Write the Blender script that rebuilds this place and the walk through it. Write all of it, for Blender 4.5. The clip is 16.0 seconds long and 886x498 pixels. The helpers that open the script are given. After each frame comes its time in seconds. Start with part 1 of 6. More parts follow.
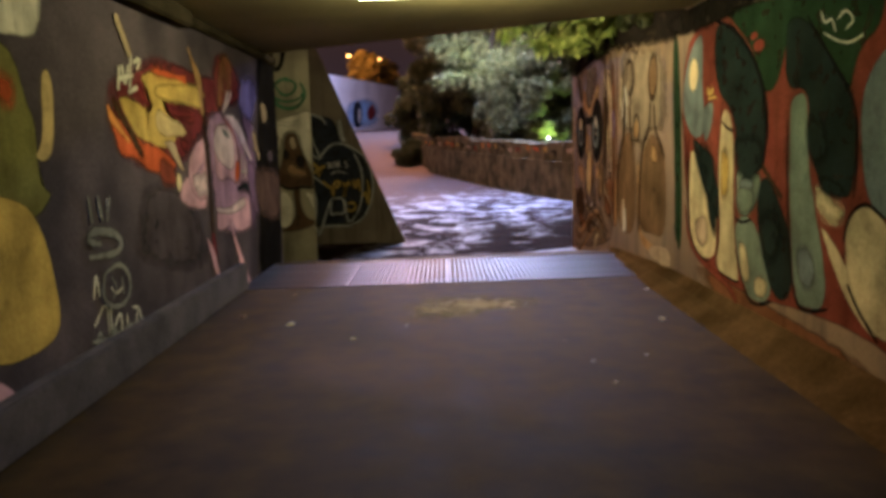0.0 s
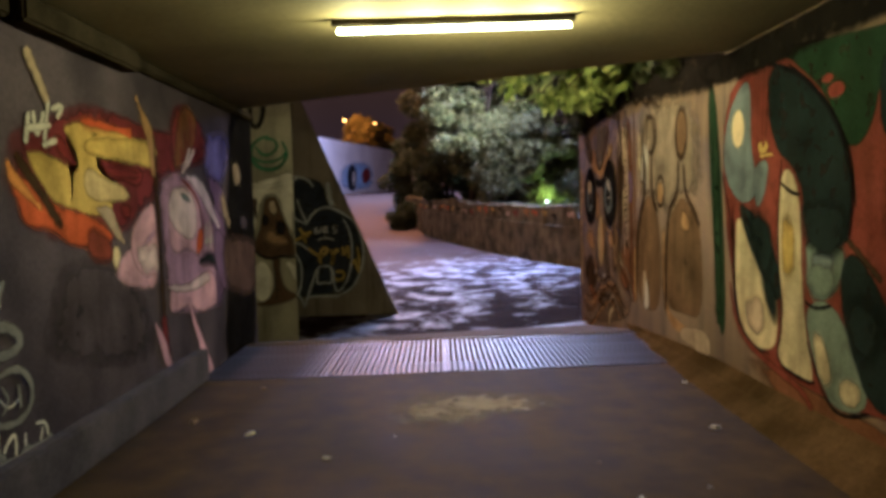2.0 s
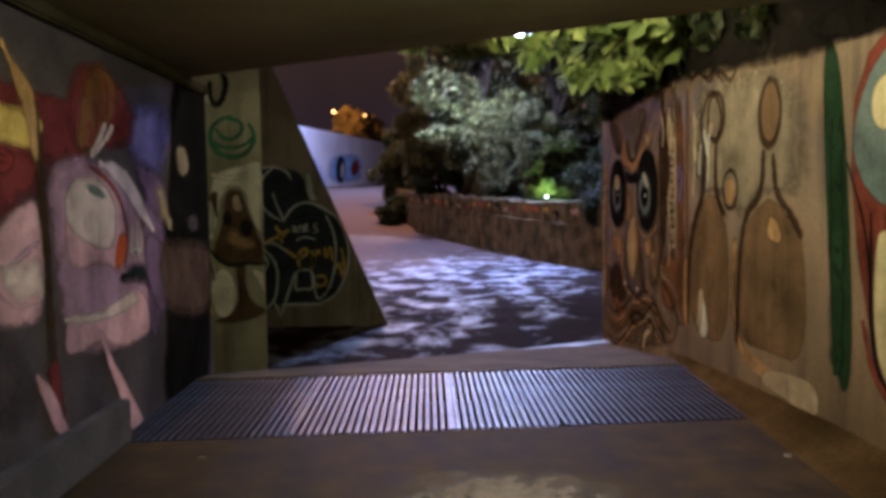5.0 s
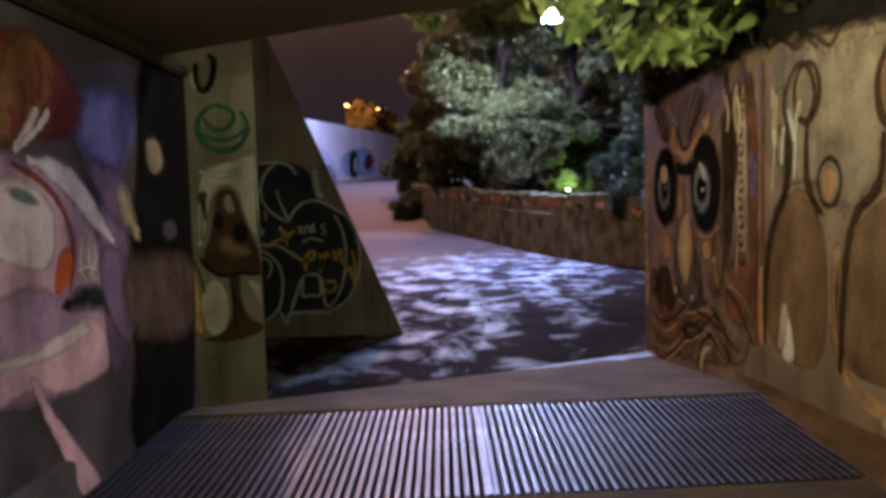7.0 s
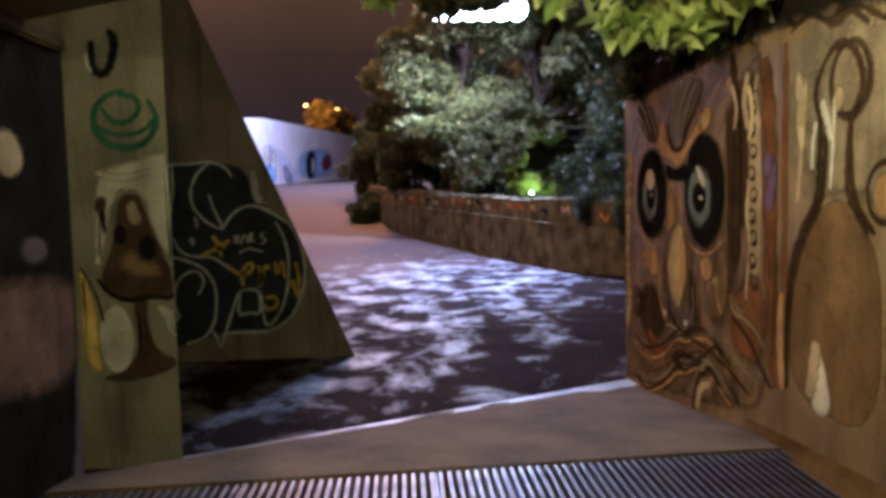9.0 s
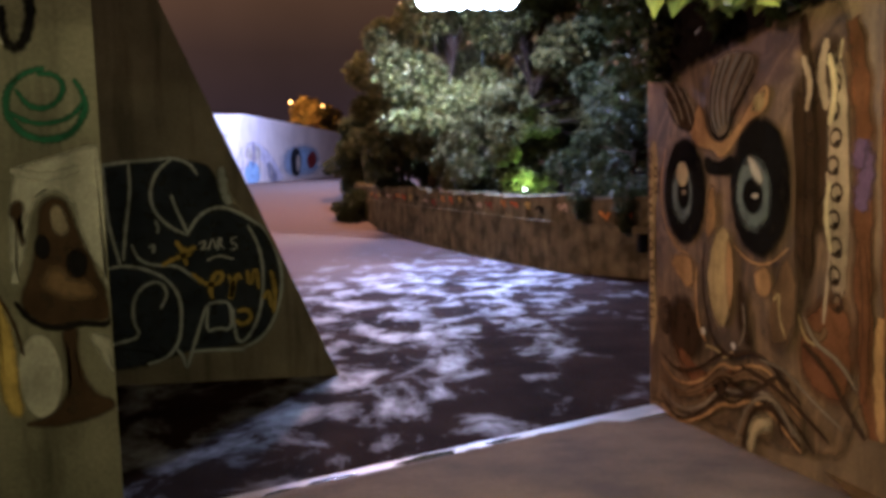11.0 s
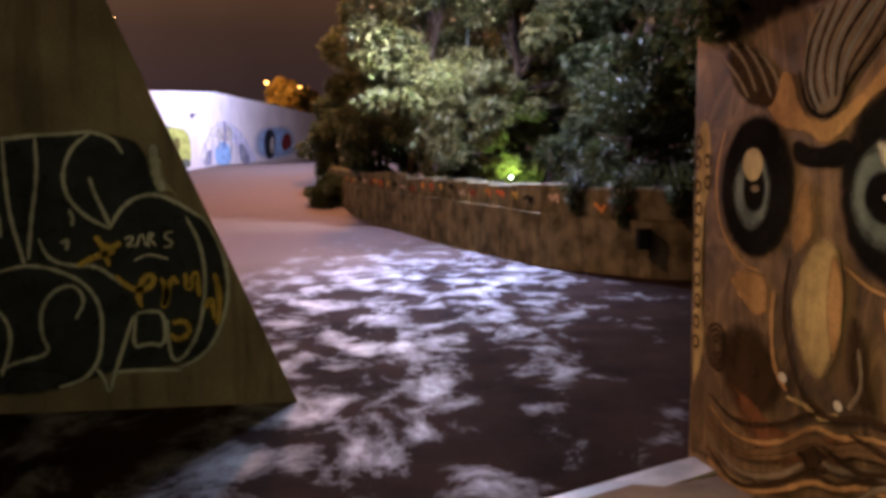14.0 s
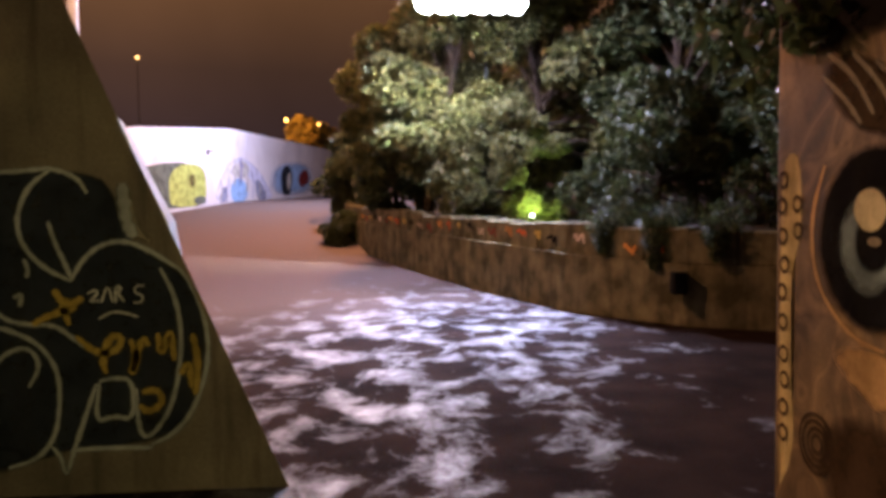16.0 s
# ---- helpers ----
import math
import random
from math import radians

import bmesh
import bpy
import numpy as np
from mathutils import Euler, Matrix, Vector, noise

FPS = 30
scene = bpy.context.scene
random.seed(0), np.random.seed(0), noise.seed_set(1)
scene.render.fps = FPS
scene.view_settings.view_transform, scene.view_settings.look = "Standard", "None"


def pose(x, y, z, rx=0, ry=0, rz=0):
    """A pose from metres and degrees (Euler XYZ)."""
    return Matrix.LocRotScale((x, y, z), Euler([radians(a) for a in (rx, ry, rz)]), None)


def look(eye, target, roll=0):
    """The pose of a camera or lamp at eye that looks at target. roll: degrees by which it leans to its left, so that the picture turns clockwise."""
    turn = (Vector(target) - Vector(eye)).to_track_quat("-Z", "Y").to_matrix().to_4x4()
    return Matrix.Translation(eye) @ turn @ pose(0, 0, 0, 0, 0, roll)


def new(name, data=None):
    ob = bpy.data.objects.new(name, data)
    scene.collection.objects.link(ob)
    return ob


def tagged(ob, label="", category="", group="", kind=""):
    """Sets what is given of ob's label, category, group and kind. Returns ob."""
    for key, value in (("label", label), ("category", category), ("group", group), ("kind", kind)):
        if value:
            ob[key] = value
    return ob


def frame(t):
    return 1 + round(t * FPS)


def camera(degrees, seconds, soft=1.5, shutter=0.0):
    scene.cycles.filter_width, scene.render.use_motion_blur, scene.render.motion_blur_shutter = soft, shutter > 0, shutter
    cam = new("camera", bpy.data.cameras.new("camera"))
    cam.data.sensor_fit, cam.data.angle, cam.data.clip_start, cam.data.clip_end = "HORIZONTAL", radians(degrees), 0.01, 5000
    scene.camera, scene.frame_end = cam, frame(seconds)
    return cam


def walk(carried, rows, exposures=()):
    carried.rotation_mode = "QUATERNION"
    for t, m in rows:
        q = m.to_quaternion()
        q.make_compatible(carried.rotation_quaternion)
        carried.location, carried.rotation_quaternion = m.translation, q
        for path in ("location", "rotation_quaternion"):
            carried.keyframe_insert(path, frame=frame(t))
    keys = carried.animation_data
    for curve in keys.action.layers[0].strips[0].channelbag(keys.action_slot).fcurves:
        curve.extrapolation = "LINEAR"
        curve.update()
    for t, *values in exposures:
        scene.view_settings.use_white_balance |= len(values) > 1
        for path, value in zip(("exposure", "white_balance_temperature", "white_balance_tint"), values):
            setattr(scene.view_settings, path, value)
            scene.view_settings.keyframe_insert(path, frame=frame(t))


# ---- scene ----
cam = camera(61.4, 16.0, soft=4.0)
METRES, EYE, TILT, LEAN, TURN = 8.0, 1.73, -8.0, 1.5, 0.0
ROWS = [
    (0.0, 0.0, 0.0, 0.0, 0.0, 0.0, 0.0),
    (0.5, 0.0014, 0.0303, 0.0037, -0.24, 0.62, 0.29),
    (1.0, 0.0019, 0.0656, 0.0101, -0.38, 2.02, 0.27),
    (1.5, 0.0006, 0.0961, 0.0187, -0.29, 3.67, 0.11),
    (2.0, -0.0024, 0.128, 0.0208, -0.4, 4.77, 0.03),
    (2.5, -0.0045, 0.1583, 0.0276, -1.25, 5.24, -0.05),
    (3.0, -0.0065, 0.19, 0.0317, -2.12, 5.06, -0.42),
    (3.5, -0.0082, 0.2233, 0.0343, -2.09, 4.85, -0.73),
    (4.0, -0.0113, 0.2552, 0.0426, -1.54, 4.76, -0.79),
    (6.5, -0.021, 0.4152, 0.068, -1.01, 3.58, 0.05),
    (7.0, -0.0229, 0.4438, 0.0753, -0.12, 3.74, 0.1),
    (7.5, -0.0228, 0.4745, 0.0802, -0.05, 3.91, 0.43),
    (8.0, -0.0214, 0.5032, 0.0884, -1.1, 4.06, 0.69),
    (8.5, -0.0185, 0.5342, 0.0914, -2.43, 3.94, 0.6),
    (9.0, -0.0152, 0.5707, 0.0987, -3.15, 3.84, 0.27),
    (11.5, -0.0175, 0.7191, 0.1235, -4.25, 3.35, 0.88),
    (12.0, -0.0177, 0.7491, 0.1306, -4.39, 3.01, 0.81),
    (12.5, -0.0179, 0.7772, 0.1334, -4.56, 2.65, 0.89),
    (13.0, -0.0174, 0.8087, 0.1378, -5.09, 2.33, 0.9),
    (13.5, -0.0158, 0.8354, 0.1431, -5.71, 2.29, 0.58),
    (14.0, -0.0126, 0.8642, 0.1455, -5.92, 2.45, 0.01),
    (14.5, -0.0092, 0.8949, 0.1521, -5.45, 3.15, -0.59),
    (15.0, -0.0075, 0.9212, 0.1575, -4.6, 4.04, -0.75),
    (15.5, -0.0047, 0.9526, 0.1612, -4.08, 4.77, -0.51),
    (16.0, -0.0003, 0.9814, 0.1691, -4.54, 5.18, -0.16),
]
walk(cam, [(t, pose(0, 0, EYE, TILT, LEAN, TURN) @ pose(METRES * x, METRES * y, METRES * z, 90 + pitch, roll, yaw)) for t, x, y, z, yaw, pitch, roll in ROWS], exposures=[(0.0, 1.08, 5050, 11), (4.0, 0.72, 4550, 11), (7.0, 0.8, 4500, 11), (9.0, 1.14, 4700, 8), (12.0, 1.08, 4850, 7), (16.0, 1.36, 5750, 6)])

# world, lights
world = bpy.data.worlds.new("night")
scene.world = world
world.use_nodes = True
WN, WL = world.node_tree.nodes, world.node_tree.links
w_geo = WN.new("ShaderNodeTexCoord")
w_sep = WN.new("ShaderNodeSeparateXYZ")
w_ramp = WN.new("ShaderNodeValToRGB")
WL.new(w_geo.outputs["Generated"], w_sep.inputs[0])
WL.new(w_sep.outputs["Z"], w_ramp.inputs[0])
w_ramp.color_ramp.elements[0].position, w_ramp.color_ramp.elements[0].color = 0.0, (0.034, 0.014, 0.009, 1)
w_ramp.color_ramp.elements[1].position, w_ramp.color_ramp.elements[1].color = 0.6, (0.011, 0.007, 0.007, 1)
for w_at, w_col in ((0.1, (0.016, 0.008, 0.007, 1)), (0.18, (0.022, 0.010, 0.006, 1)), (0.27, (0.048, 0.020, 0.008, 1)), (0.38, (0.03, 0.014, 0.008, 1))):
    w_ramp.color_ramp.elements.new(w_at).color = w_col
w_cloud = WN.new("ShaderNodeTexNoise")
w_cloud.inputs["Scale"].default_value, w_cloud.inputs["Detail"].default_value = 3.0, 4
WL.new(w_geo.outputs["Generated"], w_cloud.inputs["Vector"])
w_mix = WN.new("ShaderNodeMixRGB")
w_mix.blend_type = "OVERLAY"
w_mix.inputs[0].default_value = 0.5
WL.new(w_ramp.outputs[0], w_mix.inputs[1])
WL.new(w_cloud.outputs["Fac"], w_mix.inputs[2])
WL.new(w_mix.outputs[0], WN["Background"].inputs["Color"])
WN["Background"].inputs["Strength"].default_value = 1.12


def lamp(name, kind, m, power, color, size=0.2, angle=0.0):
    d = bpy.data.lights.new(name, kind)
    d.energy, d.color = power, color
    if kind == "AREA":
        d.shape, d.size, d.size_y = "RECTANGLE", size, size
    else:
        d.shadow_soft_size = size
    if kind == "SPOT":
        d.spot_size, d.spot_blend = radians(angle), 0.6
    ob = new(name, d)
    ob.matrix_world = m
    return ob


flood_at = (2.2, 27.0, 7.1)
lamp("flood_light", "SPOT", look(flood_at, (1.5, 22.0, 0.0)), 9000, (0.68, 0.65, 1.0), 0.35, 52).data.spot_blend = 1.0
lamp("flood_spill", "POINT", pose(2.1, 26.6, 7.2), 1800, (0.74, 0.66, 1.0), 0.35)
# Added spot from the floodlight onto the trees, in place of its flare.
lamp("flood_light", "SPOT", look((2.1, 26.8, 7.4), (0.6, 31.0, 7.2)), 3600, (1.0, 0.95, 0.82), 0.3, 130)
lamp("far_light", "POINT", pose(-3.5, 47, 10.5), 3300, (0.74, 0.70, 1.0), 0.3)
lamp("sodium_light", "POINT", pose(-4.5, 19.9, 9.1), 1750, (1.0, 0.47, 0.23), 0.2)
lamp("sodium_light", "POINT", pose(-1.6, 36.3, 11.2), 4500, (1.0, 0.45, 0.22), 0.25)
for lx in (-0.4, -0.07, 0.25, 0.58):
    lamp("tube_light", "POINT", pose(lx, 5.065, 2.62), 14.5, (1.0, 0.79, 0.28), 0.04)
lamp("facade_light", "POINT", pose(0.6, 7.45, 3.3), 86, (1.0, 0.72, 0.27), 0.08)
lamp("garden_light", "SPOT", look((3.7, 26.6, 1.95), (4.2, 28.2, 2.9)), 90, (0.75, 1.0, 0.25), 0.06, 130)


# materials
def mat(name, base, other, scale=3.0, rough=0.8, bump=0.2, metal=0.0, detail=6.0, fine=40.0, rough_span=0.12, coord="Object", spread=(0.35, 0.65), gloss=0.3):
    m = bpy.data.materials.new(name)
    m.use_nodes = True
    n, l = m.node_tree.nodes, m.node_tree.links
    b = n["Principled BSDF"]
    tc = n.new("ShaderNodeTexCoord")
    info = n.new("ShaderNodeObjectInfo")
    big = n.new("ShaderNodeTexNoise")
    big.inputs["Scale"].default_value, big.inputs["Detail"].default_value = scale, detail
    small = n.new("ShaderNodeTexNoise")
    small.inputs["Scale"].default_value, small.inputs["Detail"].default_value = fine, 4
    l.new(tc.outputs[coord], big.inputs["Vector"])
    l.new(tc.outputs[coord], small.inputs["Vector"])
    ramp = n.new("ShaderNodeValToRGB")
    ramp.color_ramp.elements[0].position, ramp.color_ramp.elements[1].position = spread
    ramp.color_ramp.elements[0].color, ramp.color_ramp.elements[1].color = (*base, 1), (*other, 1)
    l.new(big.outputs["Fac"], ramp.inputs[0])
    mix = n.new("ShaderNodeMixRGB")
    mix.blend_type = "OVERLAY"
    mix.inputs[0].default_value = 0.35
    l.new(ramp.outputs[0], mix.inputs[1])
    l.new(small.outputs["Fac"], mix.inputs[2])
    l.new(mix.outputs[0], b.inputs["Base Color"])
    rr = n.new("ShaderNodeMapRange")
    rr.inputs["To Min"].default_value, rr.inputs["To Max"].default_value = rough - rough_span, min(1, rough + rough_span)
    l.new(big.outputs["Fac"], rr.inputs["Value"])
    l.new(rr.outputs[0], b.inputs["Roughness"])
    b.inputs["Metallic"].default_value = metal
    b.inputs["Specular IOR Level"].default_value = gloss
    bp = n.new("ShaderNodeBump")
    bp.inputs["Strength"].default_value, bp.inputs["Distance"].default_value = bump, 0.005
    l.new(small.outputs["Fac"], bp.inputs["Height"])
    l.new(bp.outputs[0], b.inputs["Normal"])
    return m


def streaked(m, amount=0.6, tall=0.12, scale=5.0, dirt=(0.02, 0.016, 0.012)):
    """Dirty run-off streaks that hang down a wall."""
    n, l = m.node_tree.nodes, m.node_tree.links
    b = n["Principled BSDF"]
    tc = n.new("ShaderNodeTexCoord")
    mp = n.new("ShaderNodeMapping")
    mp.inputs["Scale"].default_value = (1, 1, tall)
    ns = n.new("ShaderNodeTexNoise")
    ns.inputs["Scale"].default_value, ns.inputs["Detail"].default_value, ns.inputs["Roughness"].default_value = scale, 6, 0.65
    cut = n.new("ShaderNodeMapRange")
    cut.inputs["From Min"].default_value, cut.inputs["From Max"].default_value, cut.inputs["To Max"].default_value = 0.48, 0.72, amount
    mix = n.new("ShaderNodeMixRGB")
    mix.inputs[2].default_value = (*dirt, 1)
    l.new(tc.outputs["Object"], mp.inputs[0])
    l.new(mp.outputs[0], ns.inputs["Vector"])
    l.new(ns.outputs["Fac"], cut.inputs["Value"])
    l.new(cut.outputs[0], mix.inputs[0])
    l.new(b.inputs["Base Color"].links[0].from_socket, mix.inputs[1])
    l.new(mix.outputs[0], b.inputs["Base Color"])
    return m


def glow(name, color, strength):
    m = bpy.data.materials.new(name)
    m.use_nodes = True
    n = m.node_tree.nodes
    e = n.new("ShaderNodeEmission")
    e.inputs[0].default_value, e.inputs[1].default_value = (*color, 1), strength
    m.node_tree.links.new(e.outputs[0], n["Material Output"].inputs[0])
    return m


def paving_mat():
    m = mat("worn_asphalt_and_light", (0.010, 0.0055, 0.004), (0.022, 0.0125, 0.009), 1.2, 0.75, 0.5, fine=90)
    n, l = m.node_tree.nodes, m.node_tree.links
    b = n["Principled BSDF"]
    tc = n.new("ShaderNodeTexCoord")
    mp = n.new("ShaderNodeMapping")
    mp.inputs["Scale"].default_value = (0.9, 0.68, 1.0)
    l.new(tc.outputs["Object"], mp.inputs[0])
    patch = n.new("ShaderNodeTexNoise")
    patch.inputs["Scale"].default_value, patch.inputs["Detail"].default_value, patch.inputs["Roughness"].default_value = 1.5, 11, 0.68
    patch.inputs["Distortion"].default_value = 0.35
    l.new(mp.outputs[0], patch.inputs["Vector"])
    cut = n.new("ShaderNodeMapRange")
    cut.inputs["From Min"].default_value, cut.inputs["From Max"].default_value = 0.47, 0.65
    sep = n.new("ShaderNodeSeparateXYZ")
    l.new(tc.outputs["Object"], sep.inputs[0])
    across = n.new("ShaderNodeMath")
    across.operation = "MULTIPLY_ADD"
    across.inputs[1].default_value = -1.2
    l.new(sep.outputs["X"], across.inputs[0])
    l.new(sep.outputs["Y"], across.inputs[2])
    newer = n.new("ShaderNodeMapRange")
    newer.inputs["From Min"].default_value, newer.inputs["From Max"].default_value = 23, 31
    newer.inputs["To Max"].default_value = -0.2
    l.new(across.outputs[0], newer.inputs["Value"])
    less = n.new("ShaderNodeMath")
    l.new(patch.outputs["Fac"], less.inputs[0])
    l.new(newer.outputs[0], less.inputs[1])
    # Fewer pale patches to the right: paints the edge of the lamp's pool.
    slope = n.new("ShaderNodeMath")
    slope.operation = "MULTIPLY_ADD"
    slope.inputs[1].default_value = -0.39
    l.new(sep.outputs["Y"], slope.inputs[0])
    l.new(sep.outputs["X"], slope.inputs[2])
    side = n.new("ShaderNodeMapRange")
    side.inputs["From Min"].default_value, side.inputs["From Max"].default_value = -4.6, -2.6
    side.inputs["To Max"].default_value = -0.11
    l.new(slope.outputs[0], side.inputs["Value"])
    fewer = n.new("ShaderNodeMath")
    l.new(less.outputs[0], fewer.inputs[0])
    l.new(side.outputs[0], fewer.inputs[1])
    # Fewer pale patches towards the tunnel: paints the floodlight's fall-off.
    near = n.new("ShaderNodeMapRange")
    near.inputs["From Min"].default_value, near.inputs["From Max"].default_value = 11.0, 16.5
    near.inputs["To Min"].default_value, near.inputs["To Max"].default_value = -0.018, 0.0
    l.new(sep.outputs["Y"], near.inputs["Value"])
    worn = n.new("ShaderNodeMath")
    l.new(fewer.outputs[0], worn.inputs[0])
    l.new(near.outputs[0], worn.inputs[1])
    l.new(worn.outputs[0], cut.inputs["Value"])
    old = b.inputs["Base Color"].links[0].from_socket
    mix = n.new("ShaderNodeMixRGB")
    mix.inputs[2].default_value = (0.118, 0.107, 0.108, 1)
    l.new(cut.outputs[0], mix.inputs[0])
    # Far asphalt is smoother; its warm tone also paints in sodium light.
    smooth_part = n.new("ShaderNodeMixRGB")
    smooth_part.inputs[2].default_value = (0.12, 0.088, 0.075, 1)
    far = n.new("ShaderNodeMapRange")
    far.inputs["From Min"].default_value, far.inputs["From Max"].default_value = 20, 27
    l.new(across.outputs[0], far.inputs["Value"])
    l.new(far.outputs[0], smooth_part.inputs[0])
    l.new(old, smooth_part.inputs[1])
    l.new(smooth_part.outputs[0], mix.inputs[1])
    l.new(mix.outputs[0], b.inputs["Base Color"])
    rr = n.new("ShaderNodeMapRange")
    rr.inputs["To Min"].default_value, rr.inputs["To Max"].default_value = 0.86, 0.5
    l.new(cut.outputs[0], rr.inputs["Value"])
    l.new(rr.outputs[0], b.inputs["Roughness"])
    sp = n.new("ShaderNodeMapRange")
    sp.inputs["To Min"].default_value, sp.inputs["To Max"].default_value = 0.01, 0.5
    l.new(cut.outputs[0], sp.inputs["Value"])
    l.new(sp.outputs[0], b.inputs["Specular IOR Level"])
    return m


M_floor = mat("tunnel_floor", (0.023, 0.0132, 0.0030), (0.064, 0.0395, 0.0095), 4.5, 0.78, 0.6, fine=70, detail=11, rough_span=0.15, spread=(0.3, 0.7), gloss=0.05)
M_dark = mat("dark_wall_paint", (0.050, 0.042, 0.056), (0.122, 0.097, 0.122), 1.3, 0.95, 0.2, gloss=0.0)
M_plinth = mat("plinth_concrete", (0.062, 0.055, 0.066), (0.11, 0.095, 0.11), 3, 0.9, 0.3, gloss=0.03)
M_tan = mat("tan_wall_paint", (0.17, 0.112, 0.055), (0.275, 0.19, 0.102), 1.3, 0.65, 0.25)
M_conc = mat("concrete", (0.10, 0.083, 0.058), (0.175, 0.145, 0.10), 1.6, 0.8, 0.35)
M_pil = mat("pillar_paint", (0.13, 0.117, 0.082), (0.21, 0.19, 0.135), 2.5, 0.7, 0.25)
M_ceil = mat("ceiling_concrete", (0.11, 0.091, 0.040), (0.20, 0.165, 0.08), 0.8, 0.85, 0.25)
M_white = mat("white_wall_paint", (0.62, 0.60, 0.62), (0.75, 0.73, 0.74), 0.4, 0.8, 0.1)
M_apron = mat("worn_apron_concrete", (0.066, 0.046, 0.024), (0.135, 0.097, 0.056), 1.8, 0.85, 0.5, detail=9, gloss=0.05)
M_stone = mat("retaining_stone", (0.055, 0.047, 0.022), (0.17, 0.145, 0.075), 2.4, 0.9, 0.8, detail=9, gloss=0.08)
M_steel = mat("grate_steel", (0.092, 0.086, 0.098), (0.056, 0.042, 0.036), 6, 0.5, 0.15, metal=0.9)
for m in (M_tan, M_conc, M_pil, M_stone, M_white):
    streaked(m, 0.3 if m is M_white else 0.65)
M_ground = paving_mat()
M_earth = mat("earth", (0.03, 0.022, 0.014), (0.06, 0.045, 0.03), 2, 0.95, 0.6)
M_fillet = mat("mortar_fillet", (0.042, 0.025, 0.010), (0.10, 0.06, 0.026), 2.5, 0.9, 0.5, gloss=0.0)
M_wet = mat("damp_concrete", (0.12, 0.102, 0.094), (0.25, 0.22, 0.205), 3.5, 0.42, 0.5, rough_span=0.22, gloss=0.5, spread=(0.42, 0.6))
M_water = mat("standing_water", (0.02, 0.018, 0.016), (0.03, 0.026, 0.022), 2, 0.1, 0.3, rough_span=0.04, gloss=0.7, fine=25)
M_bark = mat("bark", (0.018, 0.013, 0.009), (0.04, 0.03, 0.02), 8, 0.95, 0.6, gloss=0.0)
M_ledge = mat("sooty_concrete", (0.02, 0.016, 0.011), (0.05, 0.04, 0.027), 2.5, 0.95, 0.5, gloss=0.0)
M_metal = mat("painted_metal", (0.32, 0.33, 0.34), (0.4, 0.4, 0.4), 5, 0.5, 0.1)
M_darkpaint = mat("dark_green_paint", (0.015, 0.02, 0.015), (0.03, 0.035, 0.025), 5, 0.7, 0.1)
M_black = mat("black_plastic", (0.010, 0.010, 0.010), (0.016, 0.016, 0.016), 5, 0.9, 0.1, gloss=0.05)


def leaf_mat(name, a, b_):
    m = bpy.data.materials.new(name)
    m.use_nodes = True
    n, l = m.node_tree.nodes, m.node_tree.links
    b = n["Principled BSDF"]
    geo = n.new("ShaderNodeNewGeometry")
    ramp = n.new("ShaderNodeValToRGB")
    ramp.color_ramp.elements[0].color, ramp.color_ramp.elements[1].color = (*a, 1), (*b_, 1)
    l.new(geo.outputs["Random Per Island"], ramp.inputs[0])
    l.new(ramp.outputs[0], b.inputs["Base Color"])
    b.inputs["Roughness"].default_value = 0.55
    b.inputs["Specular IOR Level"].default_value = 0.3
    tr = n.new("ShaderNodeBsdfTranslucent")
    l.new(ramp.outputs[0], tr.inputs[0])
    mix = n.new("ShaderNodeMixShader")
    mix.inputs[0].default_value = 0.3
    l.new(b.outputs[0], mix.inputs[1])
    l.new(tr.outputs[0], mix.inputs[2])
    l.new(mix.outputs[0], n["Material Output"].inputs[0])
    return m


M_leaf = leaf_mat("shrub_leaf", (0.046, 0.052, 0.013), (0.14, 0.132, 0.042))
# Darker copy of the shrub leaf: unlit foliage gets its shade by colour.
M_leaf_shaded = leaf_mat("shaded_leaf", (0.022, 0.032, 0.010), (0.065, 0.072, 0.022))
M_leaf_big = leaf_mat("broad_leaf", (0.12, 0.18, 0.03), (0.38, 0.44, 0.12))


# mesh helpers
def part(name, bm, material, parent=None, label="", smooth=False):
    me = bpy.data.meshes.new(name)
    bm.to_mesh(me)
    bm.free()
    me.materials.append(material)
    if smooth:
        for p in me.polygons:
            p.use_smooth = True
    ob = new(name, me)
    if parent is not None:
        ob.parent = parent
    if label:
        ob["label"] = label
    return ob


def prism(bm, poly, z0, z1):
    """Upright prism over a plan polygon; z0 and z1 are numbers or functions of (x, y)."""
    f0 = z0 if callable(z0) else (lambda x, y: z0)
    f1 = z1 if callable(z1) else (lambda x, y: z1)
    lo = [bm.verts.new((x, y, f0(x, y))) for x, y in poly]
    hi = [bm.verts.new((x, y, f1(x, y))) for x, y in poly]
    k = len(poly)
    bm.faces.new(lo[::-1])
    bm.faces.new(hi)
    for i in range(k):
        bm.faces.new((lo[i], lo[(i + 1) % k], hi[(i + 1) % k], hi[i]))
    return bm


def box(x0, y0, z0, x1, y1, z1, bevel=0.0, bm=None):
    own = bmesh.new()
    prism(own, [(x0, y0), (x1, y0), (x1, y1), (x0, y1)], z0, z1)
    if bevel:
        bmesh.ops.bevel(own, geom=own.edges[:], offset=bevel, segments=2, affect="EDGES")
    bmesh.ops.recalc_face_normals(own, faces=own.faces[:])
    if bm is None:
        return own
    tmp = bpy.data.meshes.new("tmp")
    own.to_mesh(tmp)
    own.free()
    bm.from_mesh(tmp)
    bpy.data.meshes.remove(tmp)
    return bm


def fix(bm):
    bmesh.ops.recalc_face_normals(bm, faces=bm.faces[:])
    return bm


